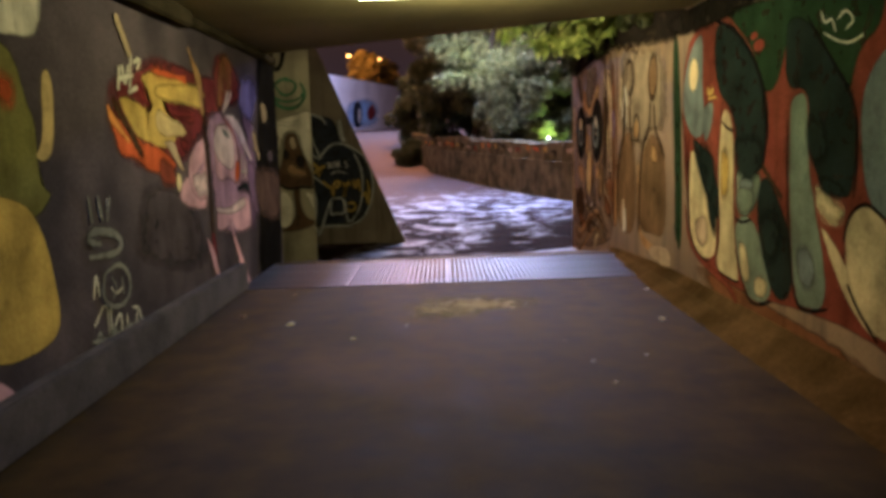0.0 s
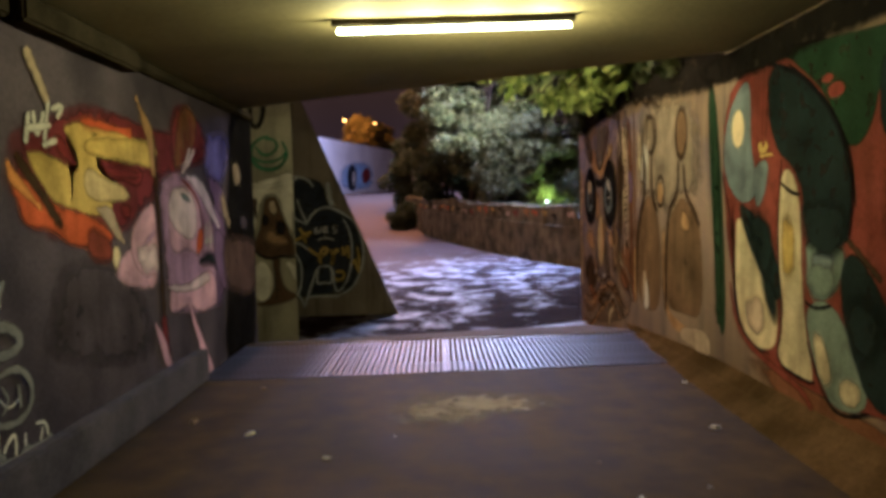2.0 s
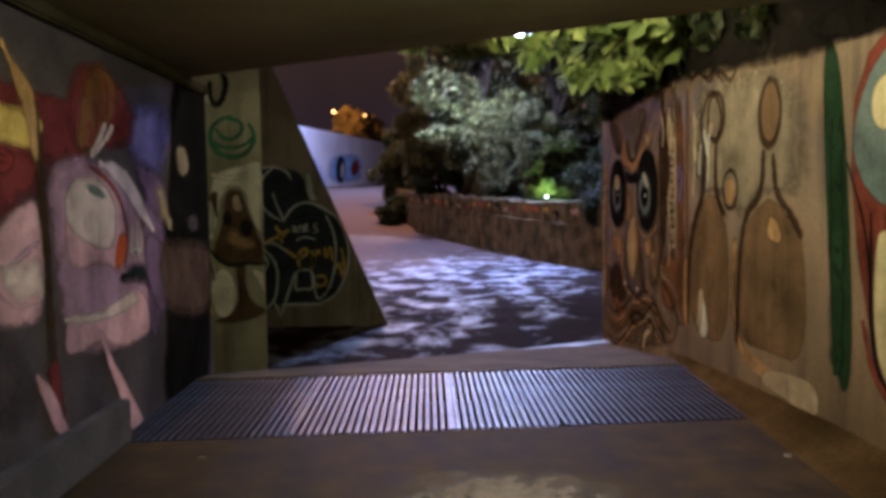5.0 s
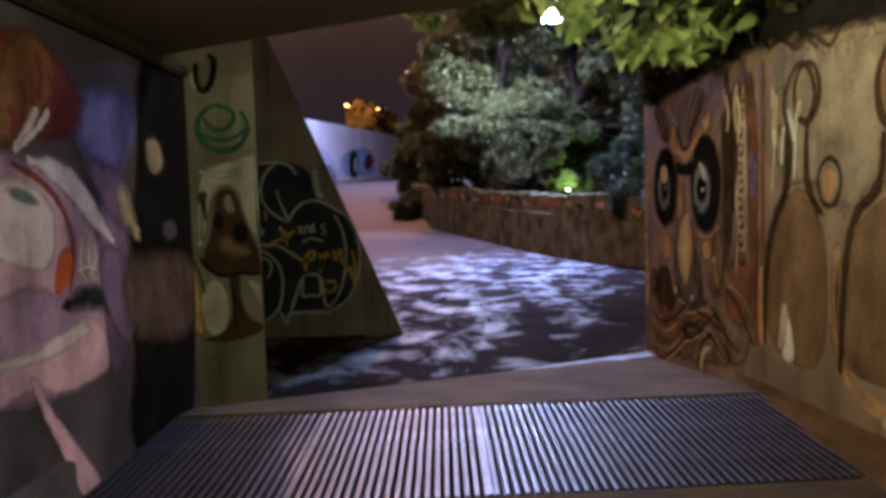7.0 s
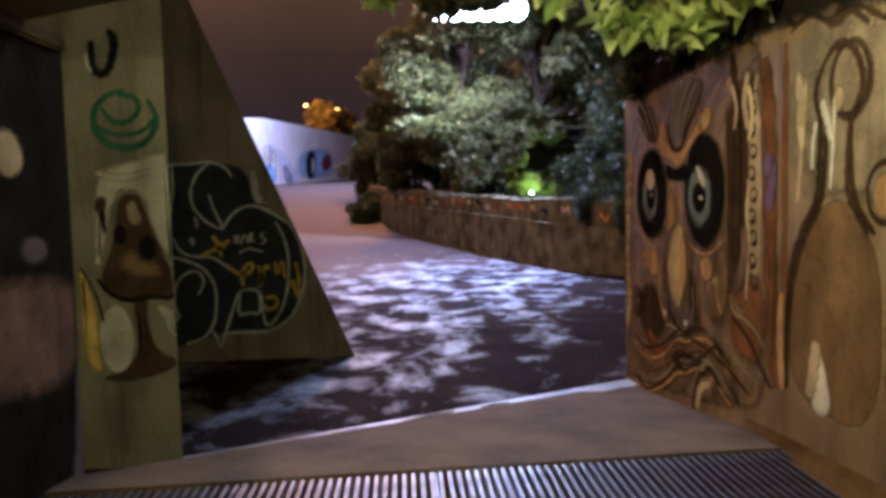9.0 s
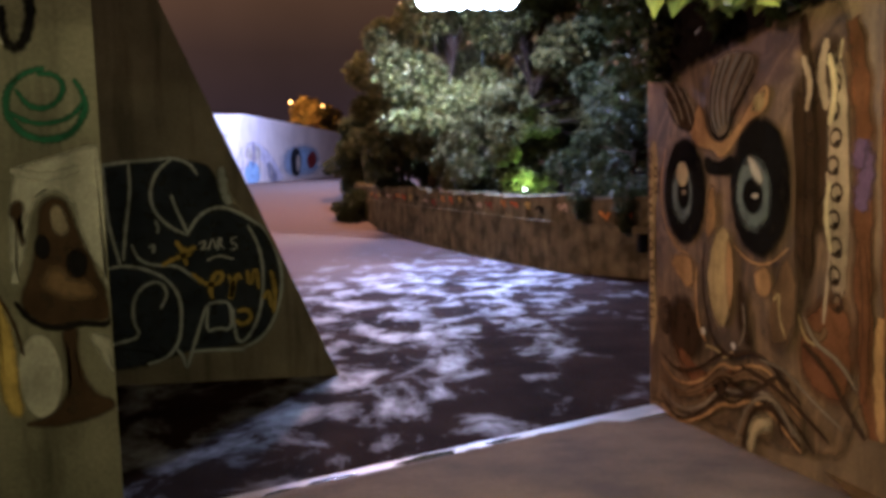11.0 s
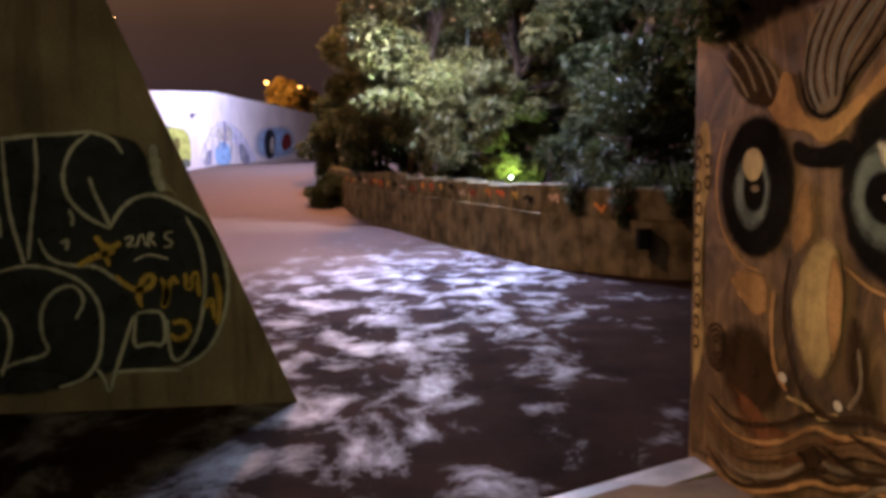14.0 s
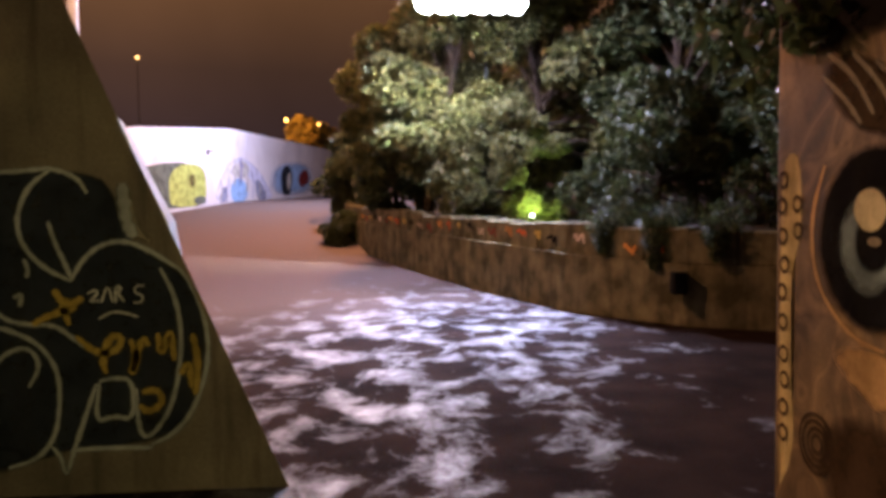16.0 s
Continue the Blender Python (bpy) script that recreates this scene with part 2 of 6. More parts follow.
def rod(bm, a, b, r0, r1=None, sides=8):
    a, b = Vector(a), Vector(b)
    r1 = r0 if r1 is None else r1
    q = (b - a).to_track_quat("Z", "Y").to_matrix()
    rings = []
    for c, r in ((a, r0), (b, r1)):
        rings.append([bm.verts.new(c + q @ Vector((r * math.cos(2 * math.pi * i / sides), r * math.sin(2 * math.pi * i / sides), 0))) for i in range(sides)])
    for i in range(sides):
        bm.faces.new((rings[0][i], rings[0][(i + 1) % sides], rings[1][(i + 1) % sides], rings[1][i]))
    bm.faces.new(rings[0][::-1])
    bm.faces.new(rings[1])
    return bm


def thing(name, at=(0, 0, 0), label="", category="", group="", kind=""):
    ob = new(name)
    ob.location = at
    return tagged(ob, label, category, group, kind)


# plan
FLOOR = 0.43
CEIL = 2.76
XL, XR = -1.95, 2.0


def lerp(a, b, t):
    return a + (b - a) * t


def steps(v, xs, ys):
    return float(np.interp(v, xs, ys))


def rise(x, y):
    """Height of the open ground: level by the tunnel, climbing towards the far wall."""
    return steps(y + 0.05 * x, (-20, 22, 26, 34, 44, 52, 71, 120, 400), (0, 0, 0.1, 0.5, 2.05, 2.68, 3.3, 5, 6))


# ground, one sheet
def ground_sheet():
    xs = np.concatenate([np.linspace(-300, -30, 8), np.linspace(-25, 25, 51), np.linspace(30, 300, 8)])
    ys = np.concatenate([np.linspace(-300, -20, 6), np.linspace(-10, 8, 4), np.linspace(8.9, 60, 103), np.linspace(62, 120, 20), np.linspace(150, 600, 8)])
    bm = bmesh.new()
    grid = [[bm.verts.new((x, y, rise(x, y))) for x in xs] for y in ys]
    for j in range(len(ys) - 1):
        for i in range(len(xs) - 1):
            bm.faces.new((grid[j][i], grid[j][i + 1], grid[j + 1][i + 1], grid[j + 1][i]))
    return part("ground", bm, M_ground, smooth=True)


tagged(ground_sheet(), "worn dark asphalt, pale glossy patches thinned to paint lamplight fall-off", "ground", kind="structure")

# tunnel
tagged(part("floor", fix(prism(bmesh.new(), [(-2.3, -7), (2.3, -7), (2.3, 7.08), (-2.3, 6.83)], FLOOR - 0.3, FLOOR)), M_floor), "brown concrete tunnel floor with worn patches", "floor", kind="structure")
tagged(part("wall_west", box(XL - 0.4, -7, 0.0, XL, 8.85, CEIL - 0.004), M_dark), "dark painted concrete tunnel wall", "wall", kind="structure")
tagged(part("wall_east", box(XR, -7, -0.2, XR + 0.42, 11.62, 3.35), M_tan), "tan painted concrete tunnel wall", "wall", kind="structure")
tagged(part("wall_south", box(-2.3, -7.3, 0.0, 2.3, -7, CEIL), M_conc), "plain concrete wall closing the tunnel", "wall", kind="structure")
bm = bmesh.new()
prism(bm, [(-3.0, -7.2), (XR - 0.002, -7.2), (XR - 0.002, 6.18), (-1.4, 8.1), (-3.0, 9.06)], CEIL, CEIL + 0.7)
tagged(part("ceiling", fix(bm), M_ceil), "dark-stained concrete tunnel ceiling slab", "ceiling", kind="structure")
tagged(part("baseboard", box(XL, -7, FLOOR, XL + 0.09, 6.9, 0.68, 0.012), M_plinth), "dark concrete plinth along the wall", "plinth", kind="structure")

tagged(part("bank", box(XR + 0.4, -7, -0.2, 6.5, 11.9, 3.32), M_earth), "earth bank added out of view behind the tunnel wall", "soil", kind="structure")

# Unseen west bank, added to close off light behind the tunnel wall.
tagged(part("bank", box(-9.5, -7, -0.2, XL - 0.41, 7.99, 3.3), M_earth), "earth bank added out of view behind the tunnel wall", "soil", kind="structure")

# pillar and wing walls
tagged(part("pillar", fix(prism(bmesh.new(), [(-2.9, 9.9), (-1.72, 9.9), (-2.1, 10.45), (-2.9, 10.45)], -0.1, 3.4)), M_pil), "pale painted concrete pillar at the tunnel mouth", "pillar")
bm = bmesh.new()
lo = [bm.verts.new(v) for v in ((-0.72, 13.35, 0.0), (-2.57, 13.35, 4.4), (-6.5, 13.35, 4.4), (-6.5, 13.35, 0.0))]
hi = [bm.verts.new(v.co + Vector((-0.12, 0.35, 0))) for v in lo]
bm.faces.new(lo)
bm.faces.new(hi[::-1])
for i in range(4):
    bm.faces.new((lo[i], lo[(i + 1) % 4], hi[(i + 1) % 4], hi[i]))
tagged(part("wing_wall", fix(bm), M_conc), "sloping concrete wing wall with graffiti", "wall")
tagged(part("wall_northwest", box(-3.9, 10.0, -0.1, -3.6, 13.345, 3.4), M_conc), "plain concrete wall", "wall", kind="structure")
tagged(part("wall_return", box(-2.95, 8.0, -0.1, -2.4, 9.896, 3.4), M_conc), "plain concrete wall", "wall", kind="structure")

# grate
def drain_grate():
    g = thing("drain_grate", (0, 0, 0), "rusty steel bar drain grate across the floor", "grate")
    part("channel", box(-1.95, 7.1, 0.15, 2.0, 8.72, 0.2), M_black, g)
    for i in range(5):
        x = -1.93 + i * 0.9725
        part("frame_bar", box(x - 0.011, 6.9 + 0.06 * x + 0.1, 0.36, x + 0.011, 8.45 + 0.045 * x, FLOOR - 0.004), M_steel, g)
    bar = None
    k = 84
    for i in range(k):
        x = -1.93 + 3.9 * i / (k - 1)
        if bar is None:
            bar = part("grate_bar", box(-0.011, 0, -0.05, 0.011, 1.46, 0, 0.003), M_steel, g)
            o = bar
        else:
            o = bar.copy()
            scene.collection.objects.link(o)
        o.location = (x, 6.97 + 0.055 * x, FLOOR + 0.004)
    return g


drain_grate()

# apron ramp from the grate down to the open ground
bm = bmesh.new()
near = [(-2.4, 8.34), (2.0, 8.56)]
far = [(-2.4, 9.55), (2.0, 11.55)]
for a, z in ((near, 0.44), (far, 0.035)):
    for x, y in a:
        bm.verts.new((x, y, z))
        bm.verts.new((x, y, -0.3))
v = bm.verts[:] if bm.verts.ensure_lookup_table() is None else bm.verts
bm.faces.new((v[0], v[2], v[6], v[4]))
bm.faces.new((v[1], v[5], v[7], v[3]))
bm.faces.new((v[0], v[1], v[3], v[2]))
bm.faces.new((v[4], v[6], v[7], v[5]))
bm.faces.new((v[0], v[4], v[5], v[1]))
bm.faces.new((v[2], v[3], v[7], v[6]))
tagged(part("apron", fix(bm), M_apron), "worn concrete apron sloping down to the asphalt", "pavement", kind="structure")

# tube lamp
tube = thing("tube_lamp", (0, 0, 0), "lit bare fluorescent tube under the ceiling", "lamp")
bm = bmesh.new()
rod(bm, (-0.53, 5.08, 2.70), (0.71, 5.05, 2.70), 0.014, sides=12)
part("tube", bm, glow("tube_glow", (1.0, 0.90, 0.42), 14), tube, "glowing tube")
part("housing", box(-0.56, 5.045, 2.722, 0.74, 5.085, 2.758, 0.006), M_ledge, tube)


# retaining wall
RET = [(9.5, 18.2), (7.6, 18.6), (6.4, 19.2), (5.0, 20.0), (3.45, 22.2), (2.3, 25.2), (1.3, 27.9), (0.4, 30.5), (-0.5, 33.5), (-1.6, 38.5), (-2.7, 44.0)]


def ribbon(points, off0, off1, z0, z1):
    bm = bmesh.new()
    pts = [Vector((x, y, 0)) for x, y in points]
    rows = []
    for i, p in enumerate(pts):
        d = (pts[min(i + 1, len(pts) - 1)] - pts[max(i - 1, 0)]).normalized()
        nrm = Vector((d.y, -d.x, 0))
        a, b = p + nrm * off0, p + nrm * off1
        rows.append([bm.verts.new((q.x, q.y, z)) for q, z in ((a, z0(p)), (b, z0(p)), (b, z1(p)), (a, z1(p)))])
    for r, s in zip(rows, rows[1:]):
        for k in range(4):
            bm.faces.new((r[k], r[(k + 1) % 4], s[(k + 1) % 4], s[k]))
    bm.faces.new(rows[0][::-1])
    bm.faces.new(rows[-1])
    return fix(bm)


def top_of(p):
    return steps(p.y, (18, 20, 22, 26, 30, 44), (1.6, 1.58, 1.66, 1.84, 1.98, 2.5))


ret = thing("retaining_wall", (0, 0, 0), "low curved stone retaining wall in two tiers", "wall")
part("lower_tier", ribbon(RET, 0.0, 0.5, lambda p: -0.3, lambda p: top_of(p) - 0.55), M_stone, ret)
rng = np.random.default_rng(4)
along = [Vector((x, y, 0)) for x, y in RET]
for a, b in zip(along, along[1:]):
    k = max(1, round((b - a).length / 0.95))
    d = (b - a).normalized()
    nrm = Vector((d.y, -d.x, 0))
    for i in range(k):
        p, q = a.lerp(b, (i + 0.012) / k), a.lerp(b, (i + 1 - 0.012) / k)
        f = 0.05 + 0.05 * rng.random()
        z0, zt = min(top_of(p), top_of(q)) - 0.56, 0.5 * (top_of(p) + top_of(q)) + 0.035 * rng.normal()
        bm = prism(bmesh.new(), [tuple((v + nrm * w).xy) for v, w in ((p, f), (q, f), (q, 0.5), (p, 0.5))], z0, zt)
        bmesh.ops.bevel(bm, geom=bm.edges[:], offset=0.03, segments=1, affect="EDGES")
        part("stone", fix(bm), M_stone, ret)
bm = bmesh.new()
BED = []
for i, p in enumerate(along):
    d = (along[min(i + 1, len(along) - 1)] - along[max(i - 1, 0)]).normalized()
    BED.append((p.x + 0.3 * d.y, p.y - 0.3 * d.x))
BED += [(-2.0, 60), (40, 60), (40, 18)]
prism(bm, BED[::-1], -0.2, lambda x, y: 1.4 + 0.03 * (y - 18))
tagged(part("planting_bed", fix(bm), M_earth), "bare dark earth of the raised bed", "soil", kind="structure")

# far wall
FAR = [(-14.5, 24), (-12.2, 35), (-10.75, 42), (-8.7, 52), (-5.85, 71), (-4.5, 82)]
far_wall = thing("far_wall", (0, 0, 0), "long white wall with spray-painted murals", "wall")
part("wall", ribbon(FAR, -0.4, 0.0, lambda p: -0.5, lambda p: rise(p.x, p.y) + 4.2), M_white, far_wall)


# trees
def leaf_cloud(rng, centers, radii, count, size, shape=0.45, shell=0.55):
    """Verts and faces of small folded leaves spread through a set of clumps."""
    k = rng.integers(0, len(centers), count)
    d = rng.normal(size=(count, 3))
    d /= np.linalg.norm(d, axis=1)[:, None]
    r = shell + (1 - shell) * rng.random(count) ** 0.7
    c = np.array(centers)[k] + d * (np.array(radii)[k] * r[:, None])
    axis = rng.normal(size=(count, 3)) + d * 0.7 + np.array([0, 0, -0.35])
    axis /= np.linalg.norm(axis, axis=1)[:, None]
    side = np.cross(axis, rng.normal(size=(count, 3)))
    side /= np.linalg.norm(side, axis=1)[:, None]
    up = np.cross(axis, side)
    s = size * (0.6 + 0.8 * rng.random(count))[:, None]
    v = np.empty((count, 4, 3))
    v[:, 0] = c - axis * s * 0.5
    v[:, 1] = c + side * s * shape * 0.5 + up * s * 0.1
    v[:, 2] = c + axis * s * 0.5
    v[:, 3] = c - side * s * shape * 0.5 + up * s * 0.1
    idx = np.arange(count)[:, None] * 4
    f = np.concatenate([idx + [0, 1, 2], idx + [0, 2, 3]])
    return v.reshape(-1, 3), f


def crown(name, rng, centers, radii, count, size, material, parent, shape=0.45, shell=0.55):
    v, f = leaf_cloud(rng, centers, radii, count, size, shape, shell)
    me = bpy.data.meshes.new(name)
    me.from_pydata(v.tolist(), [], f.tolist())
    me.materials.append(material)
    ob = new(name, me)
    ob.parent = parent
    return ob


def tree(name, seed, x, y, z, height, spread, count, size, material, label, low=0.15, clumps=26):
    rng = np.random.default_rng(seed)
    t = thing(name, (x, y, z), label, "tree")
    bm = bmesh.new()
    lean = rng.normal(size=2) * 0.06 * height
    trunk_top = Vector((lean[0], lean[1], height * 0.6))
    rod(bm, (0, 0, -0.3), trunk_top * 0.5, 0.035 * spread + 0.05, 0.03 * spread + 0.03)
    rod(bm, trunk_top * 0.5, trunk_top, 0.03 * spread + 0.03, 0.02 * spread + 0.015)
    centers, radii = [], []
    for i in range(clumps):
        h = low + (1 - low) * (i + 0.5) / clumps
        a = rng.random() * 2 * math.pi
        wide = spread * (math.sin(math.pi * min(1, 0.18 + 0.8 * h)) ** 0.7)
        rr = wide * (0.35 + 0.6 * rng.random())
        c = np.array([rr * math.cos(a), rr * math.sin(a), height * h])
        centers.append(c)
        radii.append(np.array([1, 1, 0.75]) * spread * (0.22 + 0.2 * rng.random()))
        rod(bm, trunk_top * min(1, 0.25 + 0.7 * h), c, 0.022 * spread + 0.01, 0.008, 5)
    part("trunk", bm, M_bark, t)
    crown("crown", rng, centers, radii, count, size, material, t)
    return t


lit = "broad evergreen tree lit white by the floodlight"
dim = "dark evergreen tree in the raised bed"
low_bush = "dense leafy shrub above the retaining wall"
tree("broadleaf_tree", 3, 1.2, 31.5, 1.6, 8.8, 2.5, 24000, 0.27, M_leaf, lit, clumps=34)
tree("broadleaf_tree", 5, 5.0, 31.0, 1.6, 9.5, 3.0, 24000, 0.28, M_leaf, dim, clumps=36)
tree("broadleaf_tree", 8, 8.6, 28.0, 1.6, 9.5, 3.2, 24000, 0.28, M_leaf_shaded, dim, clumps=36)
tree("broadleaf_tree", 9, 12.0, 24.5, 1.6, 9.5, 3.4, 20000, 0.28, M_leaf_shaded, dim, clumps=36)
tree("broadleaf_tree", 21, 5.0, 38.0, 1.8, 10.5, 4.2, 14000, 0.42, M_leaf_shaded, dim, clumps=36)
tree("broadleaf_tree", 22, 12.5, 35.0, 1.8, 11.0, 4.6, 14000, 0.42, M_leaf_shaded, dim, clumps=36)
tree("broadleaf_tree", 23, 18.0, 29.0, 1.8, 11.0, 4.6, 12000, 0.42, M_leaf_shaded, dim, clumps=36)
tree("large_shrub", 12, 0.4, 33.5, 1.6, 4.6, 1.7, 12000, 0.22, M_leaf_shaded, low_bush, 0.03)
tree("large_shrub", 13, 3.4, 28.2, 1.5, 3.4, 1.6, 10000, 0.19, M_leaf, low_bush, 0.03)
tree("large_shrub", 14, 6.2, 24.8, 1.5, 3.4, 1.9, 10000, 0.19, M_leaf_shaded, low_bush, 0.03)
tree("large_shrub", 15, 9.2, 21.8, 1.5, 3.4, 2.0, 10000, 0.19, M_leaf_shaded, low_bush, 0.03)
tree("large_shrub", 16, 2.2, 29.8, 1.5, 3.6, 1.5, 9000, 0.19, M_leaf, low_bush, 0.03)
tree("large_shrub", 17, -1.2, 40.0, 2.0, 3.6, 1.6, 8000, 0.22, M_leaf_shaded, low_bush, 0.03)

tree("low_shrub", 18, -1.55, 36.2, 0.75, 1.15, 0.85, 9000, 0.15, M_leaf_shaded, "low dark shrub at the end of the retaining wall", 0.0, 44)

# sprayed and brushed paint on the walls
PAINTS = {
    "red": (0.18, 0.046, 0.03), "green": (0.022, 0.041, 0.021), "rust": (0.17, 0.075, 0.035), "bluegrey": (0.15, 0.18, 0.185), "dark_teal": (0.017, 0.024, 0.023),
    "teal": (0.16, 0.195, 0.155), "cream": (0.56, 0.46, 0.27), "ink_and_shade": (0.010, 0.009, 0.010), "pale": (0.62, 0.58, 0.52), "grey_tan": (0.24, 0.19, 0.135),
    "orange_tan": (0.42, 0.25, 0.11), "brown": (0.17, 0.105, 0.055), "umber": (0.05, 0.03, 0.018), "pale_tan": (0.42, 0.32, 0.22), "tan_yellow": (0.48, 0.36, 0.17),
    "olive": (0.16, 0.15, 0.05), "mustard": (0.52, 0.36, 0.09), "orange_red": (0.48, 0.10, 0.03), "orange": (0.55, 0.24, 0.06), "pink": (0.56, 0.33, 0.42),
    "grey_violet": (0.075, 0.06, 0.075), "mauve": (0.38, 0.23, 0.36), "blue_violet": (0.20, 0.17, 0.46), "pale_mauve": (0.62, 0.50, 0.60), "pale_pink": (0.64, 0.50, 0.52),
    "dark_red": (0.16, 0.03, 0.03), "dark_green": (0.03, 0.10, 0.055), "navy": (0.022, 0.025, 0.032), "white": (0.50, 0.49, 0.45),
    "brown_violet": (0.10, 0.062, 0.055), "dingy": (0.38, 0.355, 0.30), "dim_chalk": (0.19, 0.185, 0.185), "chalk": (0.30, 0.31, 0.29), "ochre_spray": (0.34, 0.24, 0.05), "stain": (0.23, 0.195, 0.185), "violet": (0.16, 0.10, 0.20), "swirl": (0.17, 0.1, 0.05), "near_black": (0.012, 0.010, 0.009), "maroon": (0.14, 0.03, 0.035), "conc": (0.20, 0.17, 0.12), "grey_green": (0.13, 0.15, 0.12), "lime": (0.42, 0.48, 0.13), "pale_blue": (0.58, 0.60, 0.82), "sky_blue": (0.30, 0.48, 0.85), "grey_blue": (0.25, 0.27, 0.38),
}
made_paints = {}


def swirl_mat():
    """Curling bands of brown, umber and tan."""
    m = mat("swirl_paint", (0.075, 0.050, 0.025), (0.25, 0.165, 0.080), 2.2, 0.78, 0.15, gloss=0.15)
    n, l = m.node_tree.nodes, m.node_tree.links
    tc = n.new("ShaderNodeTexCoord")
    mp = n.new("ShaderNodeMapping")
    mp.inputs["Scale"].default_value = (1, 1.0, 0.55)
    ns = n.new("ShaderNodeTexNoise")
    ns.inputs["Scale"].default_value, ns.inputs["Detail"].default_value, ns.inputs["Distortion"].default_value = 1.1, 2, 1.6
    l.new(tc.outputs["Object"], mp.inputs[0])
    l.new(mp.outputs[0], ns.inputs["Vector"])
    bands = n.new("ShaderNodeMath")
    bands.operation = "MULTIPLY"
    bands.inputs[1].default_value = 46
    l.new(ns.outputs["Fac"], bands.inputs[0])
    wave = n.new("ShaderNodeMath")
    wave.operation = "SINE"
    l.new(bands.outputs[0], wave.inputs[0])
    wv = n.new("ShaderNodeMapRange")
    wv.inputs["From Min"].default_value = -1
    l.new(wave.outputs[0], wv.inputs["Value"])
    r = n.new("ShaderNodeValToRGB")
    e = r.color_ramp.elements
    e[0].position, e[0].color = 0.0, (0.03, 0.018, 0.01, 1)
    e[1].position, e[1].color = 1.0, (0.36, 0.22, 0.11, 1)
    for at, col in ((0.3, (0.12, 0.065, 0.03, 1)), (0.55, (0.19, 0.12, 0.065, 1)), (0.75, (0.09, 0.05, 0.028, 1))):
        k = e.new(at)
        k.color = col
    l.new(wv.outputs[0], r.inputs[0])
    mix = n.new("ShaderNodeMixRGB")
    mix.inputs[0].default_value = 0.3
    b = n["Principled BSDF"]
    l.new(b.inputs["Base Color"].links[0].from_socket, mix.inputs[1])
    l.new(r.outputs[0], mix.inputs[2])
    l.new(mix.outputs[0], b.inputs["Base Color"])
    return m


def paint_mat(color, soft):
    if (color, soft) in made_paints:
        return made_paints[color, soft]
    c = PAINTS[color]
    if color == "swirl":
        m = swirl_mat()
    else:
        m = mat(color + "_paint", tuple(v * 0.62 for v in c), tuple(min(0.9, v * 1.22) for v in c), 3.2, 0.88, 0.2, fine=45, spread=(0.3, 0.62), gloss=0.0)
    streaked(m, 0.4)
    n, l = m.node_tree.nodes, m.node_tree.links
    if soft:
        at = n.new("ShaderNodeAttribute")
        at.attribute_name = "cover"
        tc = n.new("ShaderNodeTexCoord")
        ns = n.new("ShaderNodeTexNoise")
        ns.inputs["Scale"].default_value, ns.inputs["Detail"].default_value = 9, 5
        l.new(tc.outputs["Object"], ns.inputs["Vector"])
        ad = n.new("ShaderNodeMath")
        ad.operation = "MULTIPLY_ADD"
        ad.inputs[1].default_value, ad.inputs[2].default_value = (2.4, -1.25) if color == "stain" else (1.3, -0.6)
        l.new(ns.outputs["Fac"], ad.inputs[0])
        sm = n.new("ShaderNodeMath")
        sm.operation, sm.use_clamp = "ADD", True
        l.new(at.outputs["Fac"], sm.inputs[0])
        l.new(ad.outputs[0], sm.inputs[1])
        mu = n.new("ShaderNodeMath")
        mu.operation, mu.use_clamp = "MULTIPLY", True
        l.new(sm.outputs[0], mu.inputs[0])
        ed = n.new("ShaderNodeMath")
        ed.operation, ed.use_clamp = "MULTIPLY", True
        ed.inputs[1].default_value = 5
        l.new(at.outputs["Fac"], ed.inputs[0])
        l.new(ed.outputs[0], mu.inputs[1])
        l.new(mu.outputs[0], n["Principled BSDF"].inputs["Alpha"])
    made_paints[color, soft] = m
    return m


def EAST(u, v, d):
    return Vector((XR - d, min(u, 11.61), min(v, CEIL - 0.01) if u < 6.3 else v))


def WEST(u, v, d):
    return Vector((XL + d, min(u, 8.845), min(v, CEIL - 0.01)))


def PILLAR(u, v, d):
    return Vector((min(u, -1.725), 9.9 - d, v))


def WING(u, v, d):
    return Vector((min(u, -0.75 - 0.42 * v), 13.35 - d, v))


def FARW(u, v, d):
    return Vector((steps(u, [p[1] for p in FAR], [p[0] for p in FAR]) + d * 6, u, v))


def FLAT(u, v, d):
    return Vector((u, v, FLOOR + d))


def mural(wall, base, label):
    return thing("mural" if "mural" in label else "graffiti", base, label, "mural")


def rounded(pts, turns=2, closed=True):
    for _ in range(turns):
        out = [] if closed else [pts[0]]
        k = len(pts)
        for i in range(k if closed else k - 1):
            (ax, ay), (bx, by) = pts[i], pts[(i + 1) % k]
            out += [(0.75 * ax + 0.25 * bx, 0.75 * ay + 0.25 * by), (0.25 * ax + 0.75 * bx, 0.25 * ay + 0.75 * by)]
        if not closed:
            out.append(pts[-1])
        pts = out
    return pts


coats = {}


def coat(owner):
    """Every coat lies a little proud of the one sprayed before it."""
    coats[owner.name] = coats.get(owner.name, 0) + 1
    return 0.0012 + 0.00014 * coats[owner.name]


